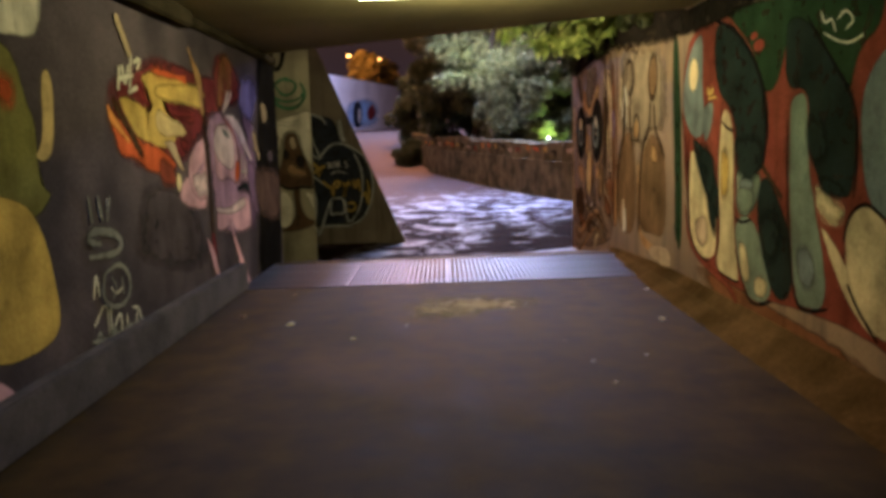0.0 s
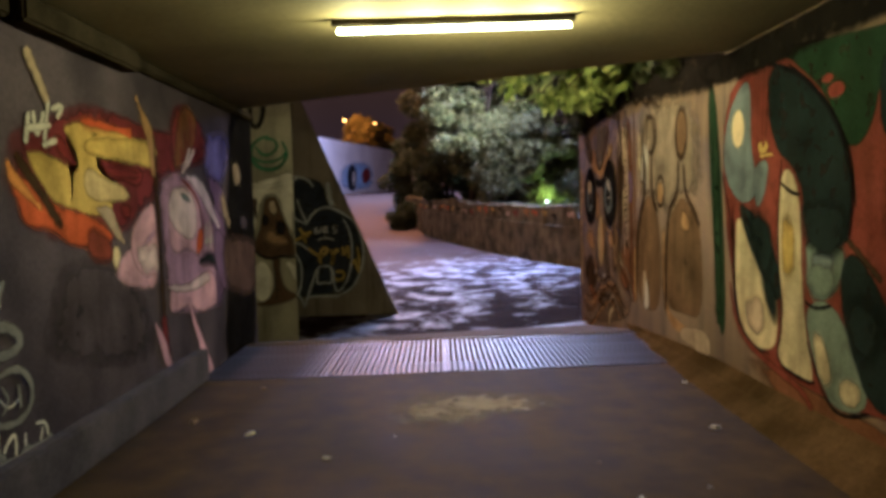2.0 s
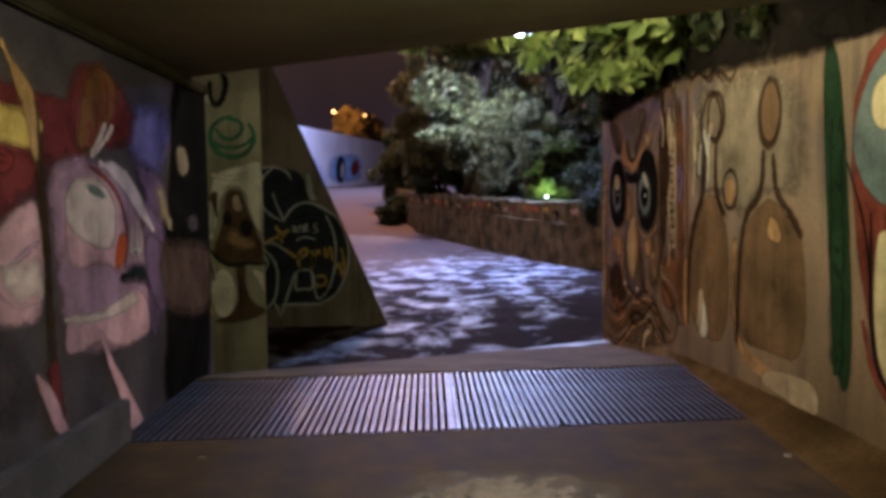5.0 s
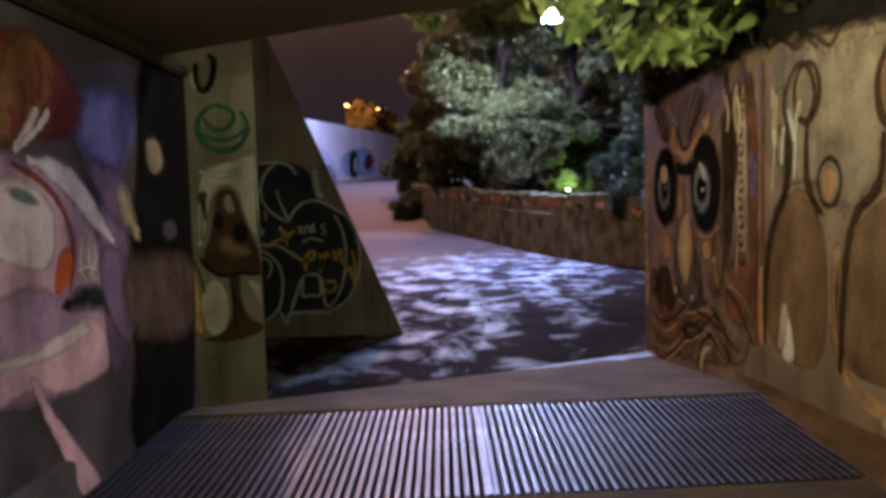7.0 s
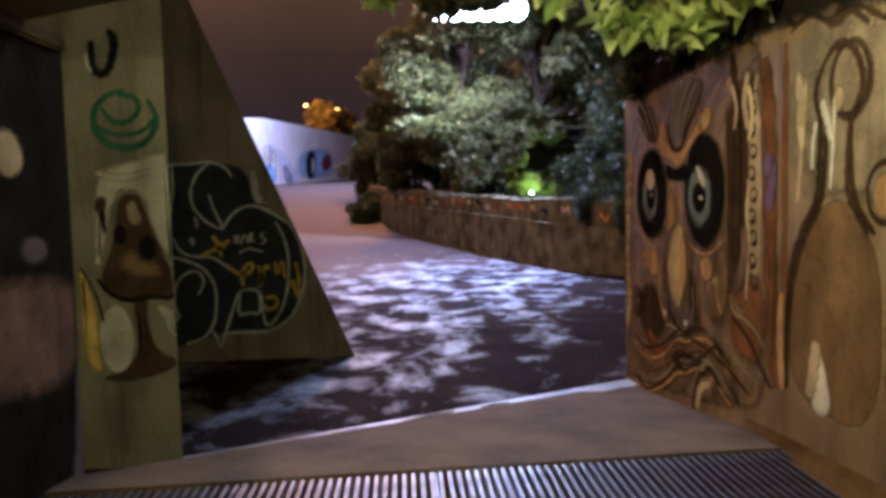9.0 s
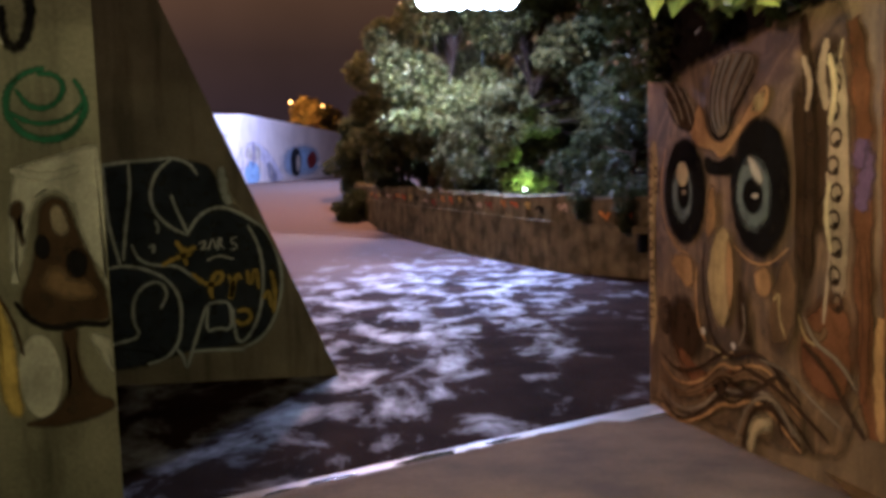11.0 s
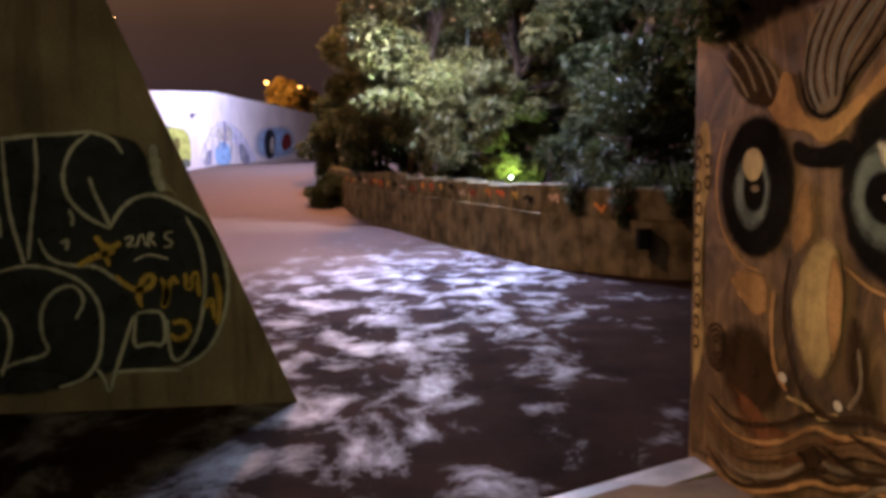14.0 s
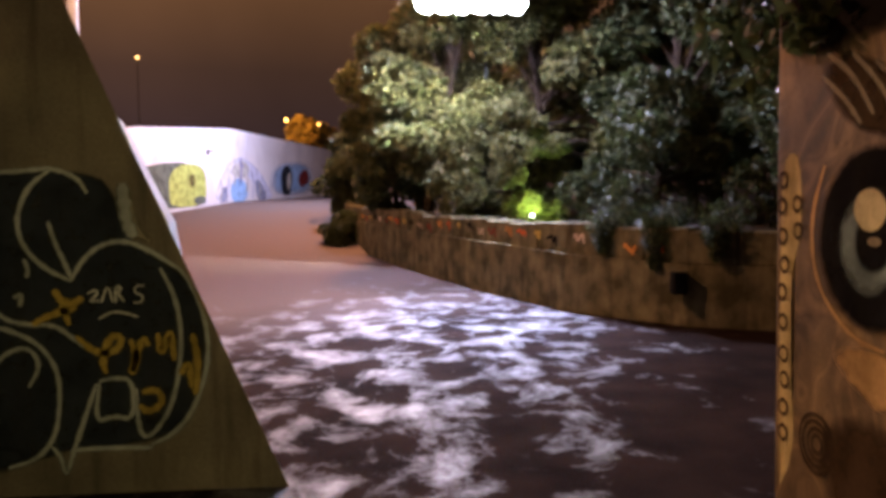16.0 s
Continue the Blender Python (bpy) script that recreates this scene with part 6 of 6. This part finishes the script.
stroke(far_graffiti, FARW, "ink_and_shade", 1, 0.06, [(48.80, 5.36), (49.43, 5.35)])
shape(far_graffiti, FARW, "olive", 2, [(46.58, 4.03), (47.33, 3.98), (47.16, 3.28), (46.55, 3.37)])
shape(far_graffiti, FARW, "grey_green", 2, [(47.02, 2.87), (48.46, 2.96), (48.43, 2.48), (47.12, 2.46)])
shape(far_graffiti, FARW, "white", 2, [(62.98, 3.94), (63.35, 5.03), (64.24, 4.74), (63.70, 3.47)])



def LOWW(u, v, d):
    """u: metres along the retaining wall from its near end; v: height under its top."""
    run = 0.0
    for a, b in zip(along, along[1:]):
        step = (b - a).length
        if run + step >= u or b is along[-1]:
            q = a.lerp(b, (u - run) / step)
            w = (b - a).normalized()
            q = q + Vector((w.y, -w.x, 0)) * (0.046 - d)
            return Vector((q.x, q.y, top_of(q) - v))
        run += step


low_graffiti = mural(LOWW, (2.3, 25.2, 1.2), "faded red, orange and pale scrawls on stone")
rng = np.random.default_rng(77)
for k in range(26):
    u0, v0 = 5.2 + 0.62 * k + 0.2 * rng.random(), 0.12 + 0.16 * rng.random()
    tall, wide = 0.14 + 0.14 * rng.random(), 0.2 + 0.25 * rng.random()
    line = [(u0 + wide * f + 0.05 * rng.normal(), v0 + tall * g) for f, g in ((0, 1), (0.15, 0), (0.45, 0.9), (0.6, 0.1), (0.95, 0.5))]
    stroke(low_graffiti, LOWW, ("orange_red", "orange", "red", "pale_tan", "near_black", "mustard")[k % 6], 0, 0.08, line)

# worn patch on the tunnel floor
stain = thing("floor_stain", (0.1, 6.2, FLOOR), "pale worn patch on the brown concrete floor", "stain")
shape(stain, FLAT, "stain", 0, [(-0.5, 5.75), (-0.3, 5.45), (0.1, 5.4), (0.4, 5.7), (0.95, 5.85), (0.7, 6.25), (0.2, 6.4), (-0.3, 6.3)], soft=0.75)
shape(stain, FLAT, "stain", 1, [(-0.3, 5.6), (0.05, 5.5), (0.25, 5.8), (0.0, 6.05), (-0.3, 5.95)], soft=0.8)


# litter
def scrap(x, y, z, size, seed, material, label):
    rng = np.random.default_rng(seed)
    bm = bmesh.new()
    ring = []
    for i in range(7):
        a = 2 * math.pi * i / 7
        r = size * (0.6 + 0.5 * rng.random())
        ring.append((r * math.cos(a), 0.6 * r * math.sin(a)))
    lo = [bm.verts.new((u, v, 0)) for u, v in ring]
    hi = [bm.verts.new((u * 0.8, v * 0.8, size * (0.15 + 0.25 * rng.random()))) for u, v in ring]
    top = bm.verts.new((0, 0, size * 0.3))
    for i in range(7):
        bm.faces.new((lo[i], lo[(i + 1) % 7], hi[(i + 1) % 7], hi[i]))
        bm.faces.new((hi[i], hi[(i + 1) % 7], top))
    bm.faces.new(lo[::-1])
    ob = part("litter_scrap", bm, material)
    ob.location, ob.rotation_euler = (x, y, z), (0, 0, seed * 1.3)
    return tagged(ob, label, "litter", "litter on the floor")


M_paper = mat("dirty_paper", (0.45, 0.42, 0.38), (0.6, 0.57, 0.52), 20, 0.8, 0.2)
M_dry = mat("dry_leaf", (0.14, 0.09, 0.045), (0.22, 0.15, 0.08), 20, 0.8, 0.2)
LITTER = [(-1.17, 5.42, 0.045), (1.56, 5.3, 0.04), (0.77, 4.77, 0.018), (0.86, 4.3, 0.018), (-0.65, 4.95, 0.03), (-1.6, 5.7, 0.05), (1.75, 6.4, 0.025), (0.9, 3.9, 0.022), (-1.35, 6.55, 0.035), (1.2, 4.4, 0.015), (-0.3, 5.3, 0.015), (1.85, 7.0, 0.02)]
for k, (lx, ly, size) in enumerate(LITTER):
    pale = k % 3 != 2
    scrap(lx, ly, FLOOR, size, k + 1, M_paper if pale else M_dry, "small crumpled pale paper scrap on the floor" if pale else "small curled dry leaf on the floor")

# mortar fillet along the east wall
bm = bmesh.new()
prof = [(XR, FLOOR - 0.02), (XR - 0.26, FLOOR - 0.02), (XR - 0.19, FLOOR + 0.025), (XR - 0.07, FLOOR + 0.08), (XR, FLOOR + 0.17)]
ends = [[bm.verts.new((XR - (XR - x) * k, y, FLOOR + (z - FLOOR) * k)) for x, z in prof] for y, k in ((-7, 1), (2, 1), (5, 1), (6.4, 0.95), (7.4, 0.7), (8.6, 0.3), (9.1, 0.02))]
for a, b in zip(ends, ends[1:]):
    for i in range(5):
        bm.faces.new((a[i], a[(i + 1) % 5], b[(i + 1) % 5], b[i]))
bm.faces.new(ends[0])
bm.faces.new(ends[-1][::-1])
tagged(part("trim", fix(bm), M_fillet), "brown mortar fillet along the wall foot", "trim", kind="structure")

# kerb strip at the foot of the apron, wet in places
bm = bmesh.new()
ka, kb = Vector((-1.72, 9.86, 0.0)), Vector((1.995, 11.55, 0.0))
kd = (kb - ka).normalized()
kn = Vector((kd.y, -kd.x, 0))
prism(bm, [tuple(v.xy) for v in (ka, kb, kb + kn * 0.30, ka + kn * 0.30)], -0.1, lambda x, y: 0.075 + 0.085 * (Vector((x, y, 0)) - ka).dot(kn))
bmesh.ops.bevel(bm, geom=bm.edges[:], offset=0.012, segments=2, affect="EDGES")
tagged(part("kerb", fix(bm), M_wet), "damp worn concrete kerb with shiny wet spots", "kerb", kind="structure")

# lamp mast; oversized two-row floodlight bank added in place of the lamp's bloom
mast = thing("floodlight_mast", (2.3, 27.5, 1.02), "tall steel mast with a floodlight bank enlarged to imitate bloom", "lamp")
bm = bmesh.new()
rod(bm, (0.9, 3.6, 0.2), (0.9, 3.6, 6.9), 0.07, 0.05, 12)
rod(bm, (0.9, 3.6, 6.9), (0, -0.1, 6.78), 0.04, 0.03, 8)
part("mast", bm, M_darkpaint, mast, smooth=True)
bm = bmesh.new()
rod(bm, (-1.3, -0.1, 6.75), (1.3, -0.1, 6.75), 0.035, sides=8)
part("crossbar", bm, M_metal, mast)
M_flood = glow("floodlight_bloom", (0.93, 0.95, 1.0), 60)
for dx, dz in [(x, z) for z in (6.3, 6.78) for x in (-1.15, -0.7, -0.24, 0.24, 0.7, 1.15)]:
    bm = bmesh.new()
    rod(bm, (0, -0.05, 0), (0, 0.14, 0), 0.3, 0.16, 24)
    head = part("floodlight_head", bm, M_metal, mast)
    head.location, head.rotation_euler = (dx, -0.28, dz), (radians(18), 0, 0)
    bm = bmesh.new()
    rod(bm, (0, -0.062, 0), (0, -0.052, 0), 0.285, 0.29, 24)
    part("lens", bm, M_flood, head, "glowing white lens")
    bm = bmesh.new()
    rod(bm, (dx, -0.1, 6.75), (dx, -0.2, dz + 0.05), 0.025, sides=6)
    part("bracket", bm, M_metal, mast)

# white mast beyond the wing wall, and a lit parapet
pole = thing("white_mast", (-4.72, 20.0, 0.0), "slim white painted lamp post with a sodium lantern", "lamp")
bm = bmesh.new()
rod(bm, (0, 0, -0.2), (0, 0, 9.0), 0.09, 0.07, 12)
part("shaft", bm, M_white, pole, smooth=True)
bm = bmesh.new()
rod(bm, (0, 0, 9.0), (0.3, -0.05, 9.2), 0.04, 0.03, 8)
part("arm", bm, M_white, pole)
part("lantern", box(0.28, -0.15, 9.17, 0.7, 0.05, 9.27, 0.02), M_metal, pole)
bm = bmesh.new()
prof = [(-1.8, 0.0), (-2.12, 1.9), (-2.6, 2.9), (-2.72, 3.02), (-3.1, 3.05), (-6.0, 3.05), (-6.0, 0.0)]
rows = [[bm.verts.new((x, y, z)) for x, z in prof] for y in (15.5, 15.75)]
bm.faces.new(rows[0])
bm.faces.new(rows[1][::-1])
for i in range(7):
    bm.faces.new((rows[0][i], rows[0][(i + 1) % 7], rows[1][(i + 1) % 7], rows[1][i]))
tagged(part("parapet_wall", fix(bm), M_white), "sloping pale plastered parapet wall", "wall")

# black outlet box on the retaining wall
outlet = thing("outlet_box", (4.85, 19.95, 0.55), "small black box fixed on the stone wall", "box")
part("body", box(-0.12, -0.10, 0.0, 0.12, 0.1, 0.34, 0.02), M_black, outlet)
part("lid", box(-0.135, -0.115, 0.34, 0.135, 0.1, 0.37, 0.01), M_black, outlet)

# greenery that trails over the near part of the retaining wall
for k, (vx, vy, drop) in enumerate(((6.6, 19.25, 0.5), (5.5, 19.85, 0.35), (4.75, 20.6, 0.55), (4.1, 21.5, 0.3), (7.6, 18.75, 0.45))):
    rng = np.random.default_rng(200 + k)
    trail = thing("trailing_plant", (vx, vy, 1.6), "dark green plant trailing over the stone wall", "plant", "plants on the stone wall")
    bm = bmesh.new()
    rod(bm, (0.3, 0.2, -0.1), (0, -0.05, 0.12), 0.02, 0.012, 6)
    rod(bm, (0, -0.05, 0.12), (-0.1, -0.12, -drop), 0.012, 0.005, 6)
    part("stem", bm, M_bark, trail)
    crown("leaves", rng, [np.array((0.2, 0.1, 0.25)), np.array((-0.05, -0.05, 0.1)), np.array((-0.12, -0.12, -0.4 * drop)), np.array((-0.12, -0.14, -drop))], [np.array((0.5, 0.4, 0.35)), np.array((0.4, 0.3, 0.25)), np.array((0.25, 0.2, 0.2)), np.array((0.14, 0.12, 0.15))], 900, 0.1, M_leaf_shaded, trail, 0.5, 0.2)

# garden floodlight
garden = thing("garden_floodlight", (3.7, 26.55, 1.66), "small yellow-green garden floodlight", "lamp")
part("head", box(-0.09, -0.06, 0.1, 0.09, 0.04, 0.26, 0.012), M_black, garden)
part("bracket", box(-0.02, -0.02, -0.1, 0.02, 0.02, 0.1), M_black, garden)
part("lens", box(-0.05, -0.068, 0.15, 0.05, -0.062, 0.22), glow("garden_glow", (0.9, 1.0, 0.6), 5), garden, "glowing greenish lens")

# bulkhead lamp on the slab edge over the tunnel mouth
bulk = thing("bulkhead_lamp", (0.6, 7.1, 3.2), "round yellow bulkhead lamp on the slab edge", "lamp")
bm = bmesh.new()
rod(bm, (0, -0.2, 0), (0, 0.04, 0), 0.12, sides=20)
part("base", bm, M_metal, bulk)
bm = bmesh.new()
rod(bm, (0, 0.04, 0), (0, 0.09, 0), 0.105, 0.06, 20)
part("globe", bm, glow("bulkhead_glow", (1.0, 0.8, 0.4), 10), bulk, "glowing globe")


# far street lamps and a tree they light
def street_lamp(x, y, z, power, color):
    base = rise(x, y)
    t = thing("street_lamp", (x, y, base), "distant lit sodium street lamp", "lamp", "street lamps")
    bm = bmesh.new()
    rod(bm, (0, 0, -0.5), (0, 0, z - base), 0.14, 0.08, 8)
    part("post", bm, M_darkpaint, t)
    bm = bmesh.new()
    bmesh.ops.create_icosphere(bm, subdivisions=2, radius=0.36)
    bmesh.ops.scale(bm, vec=(1, 1, 0.6), verts=bm.verts[:])
    g = part("lantern", bm, glow("sodium_glow", color, power), t, "glowing orange lantern")
    g.location = (0, 0, z - base + 0.2)
    return t


street_lamp(-18.5, 154, 19.6, 9, (1.0, 0.38, 0.06))
street_lamp(-12.5, 156, 19.0, 4, (1.0, 0.38, 0.06))
street_lamp(-43.5, 110, 16.2, 14, (1.0, 0.55, 0.16))
street_lamp(-50, 167, 34.0, 4, (1.0, 0.42, 0.12))
lamp("street_glow", "POINT", pose(-18, 150, 21), 9000, (1.0, 0.30, 0.04), 0.6)
tree("street_tree", 41, -15.5, 157, 5.0, 15.5, 5.0, 5000, 0.9, M_leaf, "distant tree lit orange by a street lamp", 0.35, 22)
tree("street_tree", 42, -11.5, 160, 5.0, 14.0, 5.0, 5000, 0.9, M_leaf, "distant tree lit orange by a street lamp", 0.35, 22)


# broad-leaved branches over the east wall
def overhang(seed, x, y, z, spread, count, size, material, label, limbs, leafy=(0.55, 0.8, 1.0)):
    rng = np.random.default_rng(seed)
    t = thing("overhanging_branch", (x, y, z), label, "branch", "branches over the wall")
    centers, radii = [], []
    for i, (dx, dy, dz) in enumerate(limbs):
        bm = bmesh.new()
        end = Vector((dx, dy, dz))
        mid = end * 0.55 + Vector((0, 0, 0.25))
        rod(bm, (0, 0, 0), mid, 0.035, 0.022, 6)
        rod(bm, mid, end, 0.022, 0.008, 6)
        part("limb", bm, M_bark, t)
        for f in leafy:
            centers.append(np.array(end * f) + rng.normal(size=3) * 0.08)
            radii.append(np.array([1, 1, 0.7]) * spread * (0.8 + 0.4 * rng.random()))
    crown("leaves", rng, centers, radii, count, size, material, t, 0.5, 0.2)
    return t


yellow = "broad-leaved branch hanging over the wall, lit yellow"
overhang(51, 2.3, 8.9, 3.36, 0.2, 560, 0.19, M_leaf_big, yellow, [(-1.75, 0.1, -0.12), (-1.45, -0.2, -0.25), (-1.15, 0.2, -0.38), (-0.95, -0.1, -0.42), (-0.75, 0.3, -0.36), (-0.5, 0.0, -0.3), (-1.3, 0.4, -0.1), (-0.6, -0.4, -0.2)], (0.6, 0.85, 1.0))
# Added twig: covers the oversized floodlight bank from inside the tunnel.
overhang(55, 2.3, 10.6, 3.4, 0.26, 640, 0.15, M_leaf, "leafy twig added above the path to hide the floodlights", [(-1.84, 0.0, 0.04), (-1.6, 0.05, 0.1), (-2.08, -0.05, 0.04)], (1.0,))
overhang(54, 2.3, 10.7, 3.36, 0.17, 46, 0.2, M_leaf_big, yellow, [(-2.75, 0.0, 0.14), (-2.6, 0.25, 0.22)], (0.97,))
overhang(52, 2.3, 9.0, 3.36, 0.3, 560, 0.22, M_leaf_big, yellow, [(-0.5, 0.5, -0.1), (-0.7, -0.4, 0.1), (-0.2, -0.9, 0.05), (-1.0, 0.2, 0.2), (-1.5, 0.6, 0.25), (-0.35, 0.9, -0.15)])
overhang(53, 2.3, 11.6, 3.36, 0.45, 1900, 0.12, M_leaf_shaded, "dark leafy branch drooping over the wall end", [(-0.3, 0.2, 0.0), (-0.1, 0.6, -0.4), (0.5, 0.5, 0.1), (0.6, 0.9, -0.6), (-0.6, 0.1, 0.3), (0.2, 0.4, -0.2)])
for k, (hx, hy, hh) in enumerate(((2.9, 8.0, 2.2), (3.1, 9.6, 2.6), (3.2, 11.2, 2.4), (4.6, 12.2, 4.6), (5.6, 14.0, 4.2))):
    tree("hedge_shrub", 60 + k, hx, hy, 3.3 if hy < 12 else 0.0, hh, 0.95, 5000, 0.15, M_leaf_shaded, "dark dense shrub on the bank behind the wall", 0.02, 22)


# ledge and patched joint under the ceiling on the west side
ledge = thing("ceiling_ledge", (XL, 3.0, 2.6), "rough concrete ledge under the ceiling edge", "ledge")
for k, (y0, y1, w, h) in enumerate(((-9.9, 1.4, 0.07, 0.12), (1.404, 2.7, 0.13, 0.13), (2.704, 5.8, 0.06, 0.08))):
    part("block", box(0.002, y0, 0.156 - h, w, y1, 0.156, 0.015), M_ledge, ledge)

# ivy strands on the east wall top
for k, (iy, drop) in enumerate(((6.7, 0.35), (7.3, 0.5), (8.1, 0.4), (9.4, 0.55), (10.2, 0.45), (11.2, 0.6))):
    rng = np.random.default_rng(80 + k)
    vine = thing("ivy_strand", (XR - 0.03, iy, 3.36), "dark ivy strand trailing over the wall top", "plant", "ivy on the wall")
    bm = bmesh.new()
    rod(bm, (0.02, 0, 0.02), (-0.02, 0.05, -drop), 0.008, 0.004, 5)
    part("stem", bm, M_bark, vine)
    crown("leaves", rng, [np.array((-0.03, 0.05 * f, -drop * f)) for f in (0, 0.3, 0.6, 0.9)], [np.array((0.07, 0.26, 0.14))] * 4, 160, 0.11, M_leaf_shaded, vine, 0.7, 0.2)


# sodium street lamp behind the evergreen trees
lamp_post = thing("street_lamp", (0.7, 36.5, 1.2), "tall street lamp with an orange sodium lantern", "lamp", "street lamps")
bm = bmesh.new()
rod(bm, (0, 0, -0.4), (0, 0, 10.0), 0.1, 0.06, 10)
part("post", bm, M_darkpaint, lamp_post)
bm = bmesh.new()
rod(bm, (0, 0, 10.0), (-2.1, -0.15, 10.2), 0.04, 0.03, 8)
part("arm", bm, M_darkpaint, lamp_post)
part("lantern", box(-2.6, -0.3, 10.14, -2.0, 0.0, 10.28, 0.03), M_metal, lamp_post)


# wet spots along the kerb
def puddle(f, side, ru, rv, seed):
    rng = np.random.default_rng(seed)
    c = ka.lerp(kb, f) + kn * side
    z = 0.075 + 0.085 * side if side <= 0.3 else 0.06 + 0.135 * (side - 0.3)
    bm = bmesh.new()
    top, low = [], []
    for i in range(16):
        a = 2 * math.pi * i / 16
        r = 0.75 + 0.4 * rng.random()
        q = kd * (ru * r * math.cos(a)) + kn * (rv * r * math.sin(a))
        rise_here = 0.085 * q.dot(kn) if side <= 0.3 else 0.135 * q.dot(kn)
        top.append(bm.verts.new((q.x, q.y, 0.004 + rise_here)))
        low.append(bm.verts.new((q.x * 1.05, q.y * 1.05, -0.004 + rise_here)))
    bm.faces.new(top)
    bm.faces.new(low[::-1])
    for i in range(16):
        bm.faces.new((low[i], low[(i + 1) % 16], top[(i + 1) % 16], top[i]))
    ob = part("puddle", fix(bm), M_water)
    ob.location = (c.x, c.y, z)
    return tagged(ob, "thin film of standing water on the kerb", "puddle", "wet spots on the kerb")


for k, (f, side, ru, rv) in enumerate(((0.30, 0.12, 0.16, 0.05), (0.38, 0.2, 0.12, 0.05), (0.47, 0.1, 0.22, 0.06), (0.55, 0.18, 0.1, 0.04), (0.62, 0.1, 0.14, 0.04), (0.7, 0.16, 0.08, 0.03), (0.22, 0.15, 0.14, 0.05))):
    puddle(f, side, ru, rv, 100 + k)
